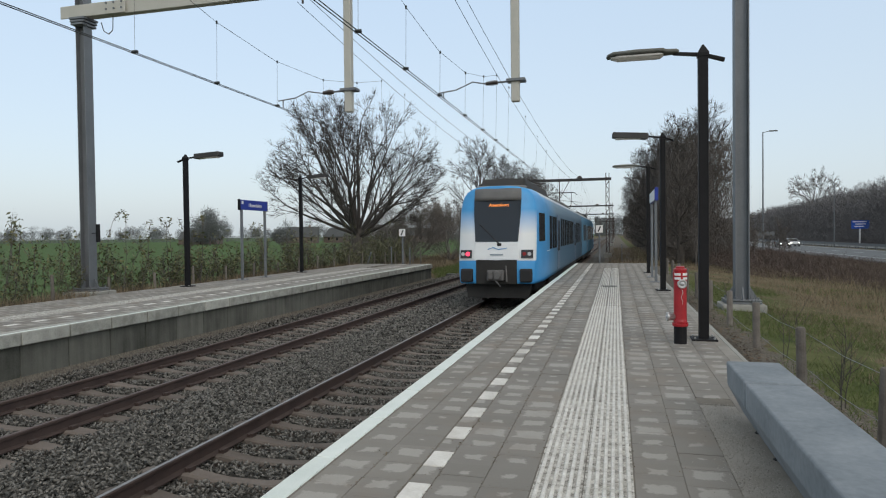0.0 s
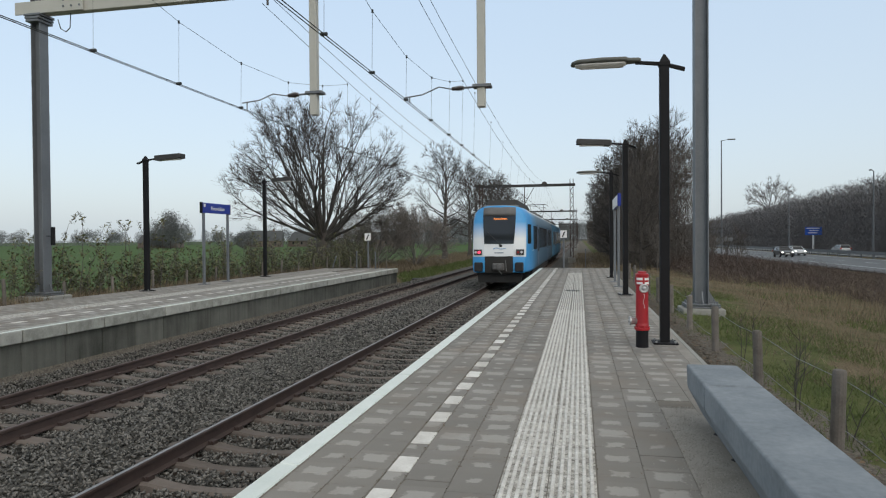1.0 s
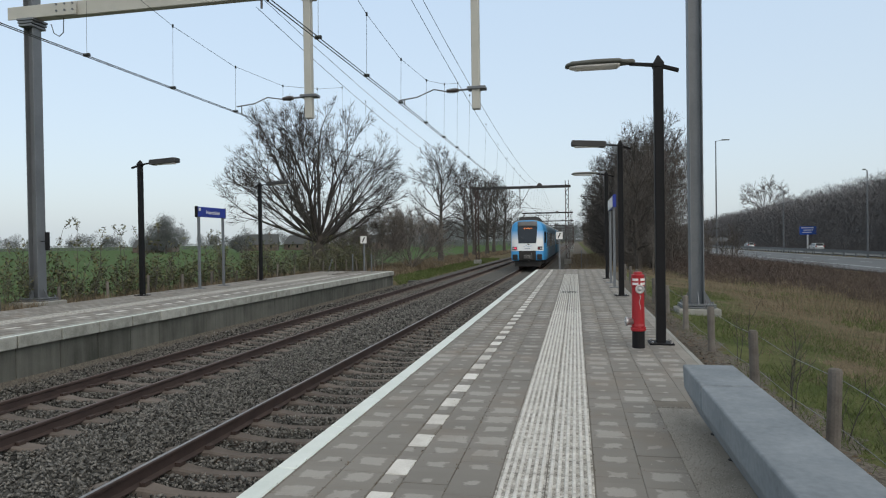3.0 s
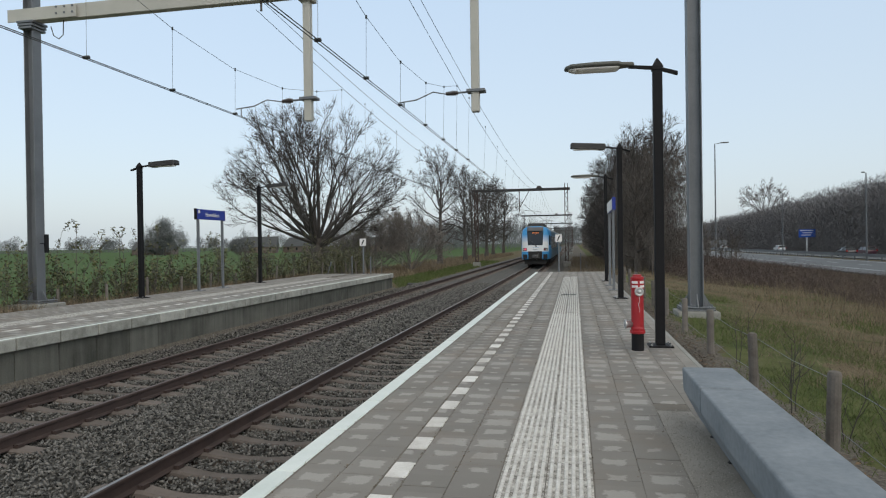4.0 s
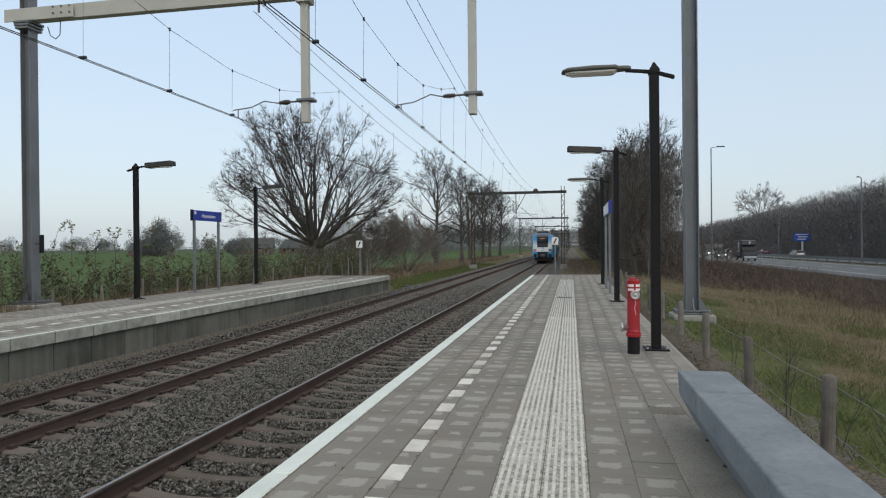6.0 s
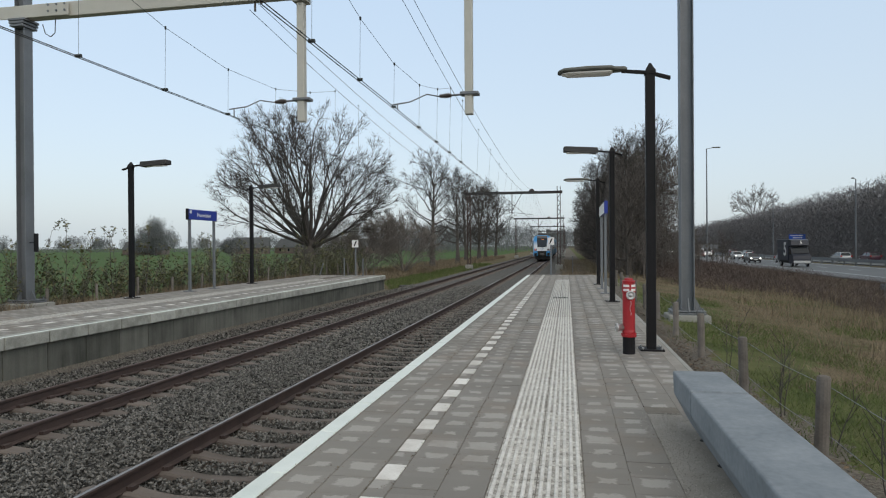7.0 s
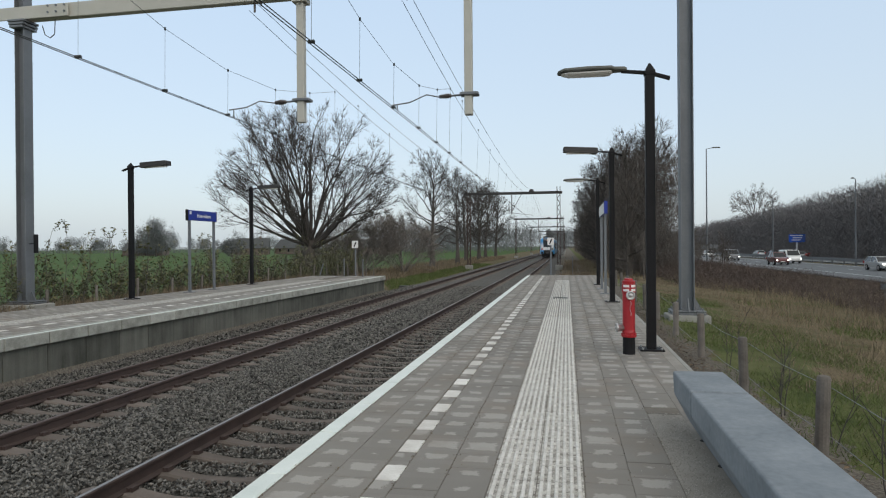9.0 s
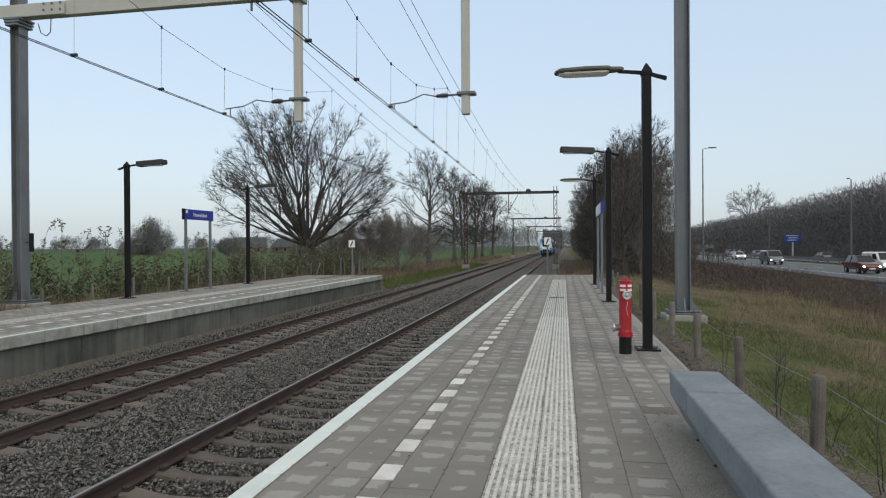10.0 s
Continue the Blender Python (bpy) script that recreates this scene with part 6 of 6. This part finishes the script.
blades("dry_grass", tuft_field(9000, 2.7, 14, 3, 60, -0.3, 1, 8, 0.2), 0.115, GRASS_DRY, "tufts of dry brown winter grass", 0.03, 0.95)
blades("green_grass", tuft_field(6800, 2.1, 4.9, 3, 24, -0.25, 2, 9, 0.2), 0.075, GRASS_GREEN, "short green grass beside the platform", 0.04, 0.9)
blades("field_green_grass", tuft_field(1500, 6, 13, 16, 50, 0.15, 9, 9, 0.2), 0.14, GRASS_GREEN, "patches of green grass in the field", 0.05, 0.8)
blades("field_tufts", tuft_field(1100, 4.8, 13, 8, 48, 0.0, 21, 14, 0.22), 0.27, GRASS_DRY, "taller tufts of tan winter grass in the field", 0.02, 0.5)
blades("reed_grass", tuft_field(1300, 8.0, 17, 13, 70, -0.05, 3, 14), 0.5, GRASS_DRY, "tall pale dry reed grass", 0.012, 0.3)
blades("verge_grass", tuft_field(2200, -13.6, -10.6, 34.2, 95, -0.4, 4), 0.24, GRASS_GREEN, "green verge grass beside the track", 0.05)
blades("verge_dry_grass", tuft_field(2600, -21, -13.2, 38, 150, -0.35, 5), 0.62, GRASS_DRY, "dry grass along the field edge", 0.03)
blades("line_side_grass", tuft_field(1500, -0.5, 5, 35.5, 110, -0.3, 6), 0.45, GRASS_DRY, "dry brown grass beside the line", 0.03)
blades("hedge_foot_grass", tuft_field(1500, -15.5, -13.9, 6, 45, -0.4, 7), 0.28, GRASS_DRY, "dry grass under the shrubs", 0.03)
def bank(n, seed):
    rng = np.random.default_rng(seed)
    x, y = rng.uniform(10.4, 20.8, n), 13 + 150 * rng.random(n) ** 1.5
    lump = np.array([noise.noise((a * 0.5, b * 0.35, 5)) for a, b in zip(x, y)])
    h = np.clip(0.55 + 0.85 * lump + 0.25 * np.sin((x - 10.8) / 7.2 * 3.1), 0.05, 1.2) * np.interp(x, [10.4, 13, 17, 20.8], [0.45, 0.9, 1.15, 1.35])
    ok = lump > -0.35
    z = np.array([ground_z(a, b) for a, b in zip(x, y)]) + h * rng.random(n) * 0.75
    return np.stack([x, y, z], 1)[ok]


rb = np.random.default_rng(15)
nb = 26000
bx, by = rb.uniform(6.5, 13.5, nb), 38 + 45 * rb.random(nb)
bh = np.clip(1.1 + 1.1 * np.array([noise.noise((a * 0.4, b * 0.25, 8)) for a, b in zip(bx, by)]), 0.1, 2.4) * np.interp(by, [38, 46], [0.25, 1])
twig_mass("bramble_scrub", np.stack([bx, by, -1.25 + bh * rb.random(nb)], 1), 0.6, 0.014, BRAMBLE, "dark brown scrub and brambles beside the trees", "brambles", 1.2)
nb = 60000
bx, by = rb.uniform(50.2, 55, nb), 45 + 380 * rb.random(nb) ** 1.4
twig_mass("woodland_floor_scrub", np.stack([bx, by, -1.5 + 2.6 * rb.random(nb) ** 1.6], 1), 0.9, 0.03, WOOD_HAZY, "low dense scrub along the woodland edge", "undergrowth", 1.2)
twig_mass("bramble_thicket", bank(200000, 6), 0.42, 0.011, BRAMBLE, "dark red-brown bramble thicket beside the motorway", "brambles", 1.3)
rngl = np.random.default_rng(77)
nl = 2600
lx, ly = np.abs(rngl.normal(0, 0.28, nl)) + 1.56, rngl.uniform(2.5, 20, nl)
tagged(leaves("fallen_leaves", rngl, np.stack([lx, ly, [ground_z(a, b) + 0.012 for a, b in zip(lx, ly)]], 1), 0.05, DRY_LEAF, None, 0.35), "brown fallen leaves along the platform kerb", "leaves", kind="stuff")


# ---- farms across the field ----
def farmhouse(m, w, l, h, ridge, seed):
    top = thing("farmhouse", m, "low brick farmhouse with a dark tiled roof", "house", "farm buildings")
    brick, roof = surf("far_brick", (0.12, 0.095, 0.082), (0.18, 0.145, 0.125), 1, 10, 0.9, bump=0.0), surf("far_roof", (0.05, 0.054, 0.055), (0.085, 0.09, 0.09), 1, 10, 0.9, bump=0.0)
    bm = bmesh.new()
    box(bm, -l, l, -w, w, 0, h)
    wall = part("wall", bm, brick, top)
    bm = bmesh.new()
    loft(bm, [[(x, -w - 0.4, h - 0.1), (x, w + 0.4, h - 0.1), (x, 0, ridge)] for x in (-l - 0.3, l + 0.3)])
    r = part("roof", bm, roof, top)
    bm = bmesh.new()
    box(bm, l * 0.4, l * 0.4 + 0.7, -0.4, 0.4, ridge - 1.0, ridge + 0.7)
    part("chimney", bm, brick, r)
    for x in np.linspace(-l * 0.6, l * 0.6, 3):
        bm = bmesh.new()
        box(bm, x - 0.5, x + 0.5, -w - 0.03, -w + 0.05, 0.9, 2.1)
        win = part("window", bm, LAMP_GREY, top)
        bm = bmesh.new()
        box(bm, x - 0.4, x + 0.4, -w - 0.05, -w - 0.03, 1.0, 2.0)
        part("pane", bm, DARK_GLASS, win)


farmhouse(pose(-122, 240, -0.95, rz=20), 4, 6, 2.5, 6.5, 1)
farmhouse(pose(-108, 248, -0.95, rz=-15), 4, 7, 2.5, 6.0, 2)
farmhouse(pose(-158, 224, -0.95, rz=20), 5.5, 7, 2.0, 5.0, 3)
farmhouse(pose(-72, 240, -0.95, rz=10), 4, 9, 2.6, 5.5, 4)


# ---- motorway ----
ASPHALT = surf("asphalt", (0.055, 0.062, 0.066), (0.092, 0.10, 0.104), 0.4, 30, 0.62, bump=0.1)
MARKING = surf("road_marking", (0.45, 0.46, 0.46), (0.6, 0.61, 0.61), 2, 20, 0.7, bump=0.0)


def motorway():
    road = thing("road", Matrix.Identity(4), "wet grey asphalt motorway with two carriageways", "road", kind="structure")
    for name, x0, x1 in (("carriageway_near", 22.6, 35.6), ("carriageway_far", 39.2, 49.6)):
        bm = bmesh.new()
        box(bm, x0, x1, -300, 1500, ROAD - 0.25, ROAD)
        part("carriageway", bm, ASPHALT, road)
    bm = bmesh.new()
    for x in (25.7, 34.4, 40.2, 47.6):
        box(bm, x - 0.09, x + 0.09, -300, 1500, ROAD + 0.001, ROAD + 0.006)
    part("edge_line", bm, MARKING, road)
    bm = bmesh.new()
    for x in (30.1, 43.9):
        for k in range(70):
            box(bm, x - 0.08, x + 0.08, -60 + 9 * k, -57 + 9 * k, ROAD + 0.001, ROAD + 0.006)
    part("lane_dash", bm, MARKING, road)


def guard_rail(x, y0, y1, step_y, label):
    top = thing("guard_rail", Matrix.Identity(4), label, "guard rail", "guard rails", "structure")
    bm = bmesh.new()
    prof = [(-0.02, 0.44), (0.02, 0.44), (0.05, 0.50), (0.02, 0.56), (0.02, 0.62), (0.05, 0.68), (0.02, 0.75), (-0.02, 0.75)]
    extrude_y(bm, [(x + a, ROAD + b) for a, b in prof], y0, y1)
    part("beam", bm, GALV, top)
    me = bpy.data.meshes.new("post")
    bm = bmesh.new()
    box(bm, -0.05, 0.05, -0.06, 0.06, -0.3, 0.62)
    bm.to_mesh(me)
    bm.free()
    me.materials.append(GALV)
    y = y0 + 0.5
    while y < y1:
        ob = new("post", me)
        ob.parent, ob.location = top, (x + 0.09, y, ROAD)
        y += step_y


motorway()
guard_rail(36.6, 20, 420, 4, "galvanised steel guard rail along the median")
guard_rail(38.2, 20, 420, 4, "galvanised steel guard rail along the median")
guard_rail(15.8, 20, 37, 2.7, "galvanised steel guard rail beside the hard shoulder")


def mast_lamp(m, h, arm):
    top = thing("motorway_lamp", m, "tall grey steel motorway lighting mast", "street lamp", "motorway lamps")
    bm = bmesh.new()
    tube(bm, (0, 0, -0.3), (0, 0, h), 0.13, 0.07, 10)
    part("mast", bm, GALV, top)
    bm = bmesh.new()
    tube(bm, (0, 0, h - 0.05), (arm * 0.6, 0, h + 0.12), 0.04, n=6)
    box(bm, min(arm * 0.55, arm * 1.3), max(arm * 0.55, arm * 1.3), -0.15, 0.15, h + 0.05, h + 0.2, 0.03)
    part("luminaire", bm, LAMP_GREY, top)


mast_lamp(pose(19.5, 97.7, -1.5), 16.6, 1.4)
mast_lamp(pose(37.4, 129.5, ROAD), 11.3, -0.4)
mast_lamp(pose(37.4, 94.5, ROAD), 11.3, -0.4)


def direction_sign():
    top = thing("direction_sign", pose(50.4, 157.5, -1.5, rz=-8), "blue motorway direction sign on a white post", "sign")
    bm = bmesh.new()
    tube(bm, (0, 0, -0.3), (0, 0, 3.6), 0.18, n=10)
    part("post", bm, WHITE_PAINT, top)
    bm = bmesh.new()
    box(bm, -1.65, 1.65, -0.28, -0.2, 3.4, 5.2, 0.02)
    board = part("board", bm, surf("road_sign_blue", (0.015, 0.08, 0.42), (0.02, 0.10, 0.5), 1, 10, 0.5, bump=0.0), top)
    for x0, x1, z0 in ((-1.4, 1.2, 4.8), (-0.9, 1.0, 4.3), (-1.1, 0.7, 3.8)):
        bm = bmesh.new()
        box(bm, x0, x1, -0.295, -0.285, z0, z0 + 0.2)
        part("lettering_bar", bm, WHITE_PAINT, board)
    return top


direction_sign()
# small pale board beyond the mast
gb = bmesh.new()
box(gb, -1.6, 1.6, -0.05, 0.05, 2.4, 3.0, 0.02)
tube(gb, (-1.2, 0.05, -0.3), (-1.2, 0.05, 2.9), 0.06, n=8)
tube(gb, (1.2, 0.05, -0.3), (1.2, 0.05, 2.9), 0.06, n=8)
small = part("road_board", gb, GALV)
small.matrix_basis = pose(21.5, 107, -1.5)
tagged(small, "pale grey board on two posts beside the motorway", "sign")

HEADLAMP = plain("lit_headlamp", (1.0, 0.97, 0.9), 0.3, glow=3.0)
TAILLAMP = plain("car_tail_lens", (0.35, 0.02, 0.02), 0.3)


def paint(name, col):
    return plain("paint_" + name, col, 0.3, 0.1, coat=0.6)


PAINTS = {"black": paint("black", (0.02, 0.022, 0.025)), "silver": paint("silver", (0.45, 0.47, 0.48)), "white": paint("white", (0.72, 0.73, 0.73)),
          "red": paint("red", (0.11, 0.022, 0.022)), "grey": paint("grey", (0.12, 0.13, 0.14)), "wine": paint("wine", (0.09, 0.035, 0.05)), "navy": plain("paint_navy", (0.018, 0.022, 0.035), 0.5)}


def wheel(parent, x, y, r):
    bm = bmesh.new()
    tube(bm, (x - 0.1, y, r), (x + 0.1, y, r), r, n=18)
    w = part("wheel", bm, RUBBER, parent)
    for s in (-1, 1):
        bm = bmesh.new()
        tube(bm, (x + s * 0.095, y, r), (x + s * 0.106, y, r), r * 0.62, n=14)
        part("rim", bm, SILVER, w)


def road_lights(top, hw, yf, yr, z, lit):
    for s in (-1, 1):
        bm = bmesh.new()
        lathe(bm, [(0.03, -0.02), (0.085, 0.0), (0.095, 0.12)], 12)
        bm.transform(Matrix.Translation((s * hw * 0.74, yf + 0.0, z)) @ Matrix.Rotation(radians(-90), 4, "X") @ Matrix.Diagonal((1.3, 1, 1, 1)))
        part("headlight", bm, HEADLAMP if lit else CLEAR_LENS, top, "lit headlight" if lit else "")
        bm = bmesh.new()
        box(bm, s * hw * 0.85 - 0.12, s * hw * 0.85 + 0.12, yr - 0.1, yr + 0.02, z + 0.05, z + 0.3, 0.02)
        part("tail_light", bm, TAILLAMP, top)


def car(colour, label, kind="hatch", lit=True):
    """A car with its nose at -y; built once, placed by its motion."""
    top = thing("car", Matrix.Identity(4), label, "car", "cars on the motorway")
    if kind == "van":
        L, hw, out = 4.9, 0.95, [(-2.45, 0.35), (2.4, 0.35), (2.45, 0.6), (2.42, 1.85), (2.2, 1.95), (-0.9, 1.95), (-1.35, 1.6), (-1.75, 1.15), (-2.35, 0.95), (-2.45, 0.75)]
    elif kind == "suv":
        L, hw, out = 4.4, 0.9, [(-2.15, 0.35), (2.15, 0.35), (2.2, 0.7), (2.15, 1.05), (-1.25, 1.08), (-2.0, 0.92), (-2.18, 0.7)]
    else:
        L, hw, out = 4.3, 0.87, [(-2.1, 0.28), (2.1, 0.28), (2.15, 0.6), (2.05, 0.92), (-1.0, 0.93), (-1.85, 0.76), (-2.12, 0.6)]
    bm = bmesh.new()
    cy, cz = 0.0, 0.65
    loft(bm, [[(x * (0.93 if abs(y) > 1.9 else 1.0), cy + (y - cy) * k, cz + (z - cz) * k) for y, z in out] for x, k in ((-hw, 0.88), (-hw + 0.05, 0.96), (-hw + 0.2, 1.0), (hw - 0.2, 1.0), (hw - 0.05, 0.96), (hw, 0.88))])
    bmesh.ops.recalc_face_normals(bm, faces=bm.faces)
    bmesh.ops.bevel(bm, geom=list(bm.edges), offset=0.045, segments=2, affect="EDGES", profile=0.5)
    part("body", bm, PAINTS[colour], top, smooth=True)
    bm = bmesh.new()
    box(bm, -hw * 0.62, hw * 0.62, -L / 2 - 0.01, -L / 2 + 0.1, 0.33, 0.42, 0.02)
    part("grille", bm, RUBBER, top)
    if kind == "van":
        bm = bmesh.new()
        loft(bm, [[(-0.82, -1.72, 1.18), (0.82, -1.72, 1.18), (0.72, -0.98, 1.84), (-0.72, -0.98, 1.84)], [(-0.82, -1.79, 1.20), (0.82, -1.79, 1.20), (0.72, -1.05, 1.88), (-0.72, -1.05, 1.88)]])
        part("windscreen", bm, DARK_GLASS, top)
        for s in (-1, 1):
            bm = bmesh.new()
            loft(bm, [[(s * (0.93 + d), -1.45, 1.2), (s * (0.93 + d), -0.35, 1.2), (s * (0.93 + d), -0.35, 1.75), (s * (0.93 + d), -1.0, 1.75)] for d in (-0.05, 0.03)])
            part("side_window", bm, DARK_GLASS, top)
    else:
        zb, zt = (1.04, 1.62) if kind == "suv" else (0.90, 1.38)
        yb = 2.0 if kind in ("suv", "hatch") else 1.7
        bm = bmesh.new()
        loft(bm, [[(-0.79, -1.05, zb), (0.79, -1.05, zb), (0.79, yb, zb), (-0.79, yb, zb)], [(-0.62, -0.3, zt), (0.62, -0.3, zt), (0.62, yb - 0.45, zt), (-0.62, yb - 0.45, zt)]])
        part("cabin_glass", bm, DARK_GLASS, top)
        bm = bmesh.new()
        box(bm, -0.64, 0.64, -0.32, yb - 0.4, zt - 0.01, zt + 0.06, 0.03, 2)
        for s in (-1, 1):
            for y0, y1 in ((-1.05, -0.3), (0.5, 0.5), (yb, yb - 0.45)):
                tube(bm, (s * 0.79, y0, zb), (s * 0.63, y1, zt + 0.02), 0.04, n=5)
        part("roof", bm, PAINTS[colour], top)
    for s in (-1, 1):
        for y in (-1.35, 1.3):
            wheel(top, s * (hw - 0.1), y, 0.32)
        bm = bmesh.new()
        box(bm, s * (hw + 0.08) - 0.09, s * (hw + 0.08) + 0.09, -0.85, -0.72, 0.95, 1.08, 0.03)
        part("door_mirror", bm, PAINTS[colour], top)
    road_lights(top, hw, -L / 2, L / 2, 0.68, lit)
    bm = bmesh.new()
    box(bm, -0.26, 0.26, -L / 2 - 0.02, -L / 2 + 0.05, 0.42, 0.53)
    part("number_plate", bm, WHITE_PAINT, top)
    return top


def truck():
    top = thing("box_truck", Matrix.Identity(4), "dark box truck with a large white numeral on its side", "truck")
    bm = bmesh.new()
    box(bm, -1.1, 1.1, -1.6, 2.6, 0.75, 3.4, 0.05, 2)
    loft(bm, [[(-1.08, -1.58, 2.5), (1.08, -1.58, 2.5), (1.08, -1.58, 3.38), (-1.08, -1.58, 3.38)], [(-1.0, -2.5, 2.65), (1.0, -2.5, 2.65), (1.0, -2.35, 3.28), (-1.0, -2.35, 3.28)]])
    boxp = part("cargo_box", bm, PAINTS["navy"], top)
    text_part("5", 2.3, WHITE_PAINT, boxp, pose(-1.104, -0.45, 2.1, 90, 0, -90), "numeral", bold=0.03)
    text_part("5", 0.6, WHITE_PAINT, boxp, pose(0.1, -2.49, 2.96, 82, 0, 0), "numeral")
    bm = bmesh.new()
    for z in (2.3, 2.16):
        box(bm, -1.112, -1.101, 0.8, 2.4, z, z + 0.05)
    part("stripe", bm, GALV, boxp)
    bm = bmesh.new()
    out = [(-3.2, 0.4), (-1.6, 0.4), (-1.6, 2.42), (-2.2, 2.42), (-2.75, 1.6), (-3.15, 1.35), (-3.25, 0.9)]
    loft(bm, [[(x, y, z) for y, z in out] for x in (-1.0, 1.0)])
    bmesh.ops.recalc_face_normals(bm, faces=bm.faces)
    part("cab", bm, PAINTS["navy"], top)
    bm = bmesh.new()
    box(bm, -0.95, 0.95, -3.29, -3.1, 0.42, 0.75, 0.04)
    part("bumper", bm, PAINTS["silver"], top)
    bm = bmesh.new()
    loft(bm, [[(-0.9, -2.72, 1.63), (0.9, -2.72, 1.63), (0.85, -2.2, 2.38), (-0.85, -2.2, 2.38)], [(-0.9, -2.80, 1.66), (0.9, -2.80, 1.66), (0.85, -2.27, 2.40), (-0.85, -2.27, 2.40)]])
    part("windscreen", bm, DARK_GLASS, top)
    for s in (-1, 1):
        bm = bmesh.new()
        loft(bm, [[(s * (1.0 + d), -2.6, 1.5), (s * (1.0 + d), -1.75, 1.5), (s * (1.0 + d), -1.75, 2.3), (s * (1.0 + d), -2.2, 2.3)] for d in (-0.04, 0.02)])
        part("side_window", bm, DARK_GLASS, top)
    bm = bmesh.new()
    box(bm, -0.9, 0.9, -1.6, 2.5, 0.45, 0.75)
    part("chassis", bm, TRAIN_DARK, top)
    for s in (-1, 1):
        for y in (-2.4, 1.6):
            wheel(top, s * 0.88, y, 0.36)
    road_lights(top, 1.0, -3.22, 2.62, 0.85, True)
    return top


# kind, colour, label, lane x, place y at t = 0, speed along y
TRAFFIC = [
    (car("black", "black estate car with lit headlights"), 28.0, 124.9, -25.31),
    (car("silver", "silver hatchback with lit headlights"), 32.0, 135.0, -27.55),
    (truck(), 28.2, 269.9, -25.76),
    (car("black", "black hatchback with lit headlights"), 28.0, 284.7, -25.31),
    (car("silver", "silver hatchback with lit headlights"), 31.9, 336.7, -29.12),
    (car("silver", "silver saloon with lit headlights", "saloon"), 31.9, 308.8, -29.12),
    (car("red", "dark red people carrier with lit headlights", "suv"), 28.0, 333.9, -26.54),
    (car("white", "white delivery van with lit headlights", "van"), 32.0, 365.1, -29.12),
    (car("grey", "dark grey van with lit headlights", "van"), 28.4, 343.8, -24.64),
    (car("white", "white hatchback with lit headlights"), 31.9, 420.0, -29.12),
    (car("silver", "silver hatchback driving away", lit=False), 42.6, 92.3, 27.66),
    (car("white", "white hatchback driving away", lit=False), 46.5, 71.7, 22.96),
    (car("black", "black saloon driving away", "saloon", False), 42.6, -13.1, 32.03),
    (car("wine", "dark wine red hatchback driving away", lit=False), 46.5, 8.1, 27.4),
    (car("silver", "silver estate car driving away", lit=False), 42.6, -52.8, 31.5),
    (car("silver", "silver hatchback driving away", lit=False), 42.6, -43.7, 22.40),
    (car("wine", "dark red hatchback driving away", lit=False), 46.5, -56.0, 24.08),
    (car("red", "red hatchback driving away", lit=False), 46.5, -84.0, 25.20),
    (car("grey", "dark grey hatchback driving away", lit=False), 42.6, -84.0, 24.08),
    (car("grey", "dark grey estate car driving away", lit=False), 42.6, -107.5, 22.62),
]


def motions():
    walk(train, [(t, pose(XR, 20.6 + 9.5 * t + 0.26 * t * t, RAIL)) for t in (0, 1, 2, 3, 4, 5, 6, 7, 8, 9, 10)])
    for ob, x, y0, v in TRAFFIC:
        walk(ob, [(t, pose(x, y0 + v * t, ROAD, rz=180 if v > 0 else 0)) for t in (0, 5, 10)])


motions()
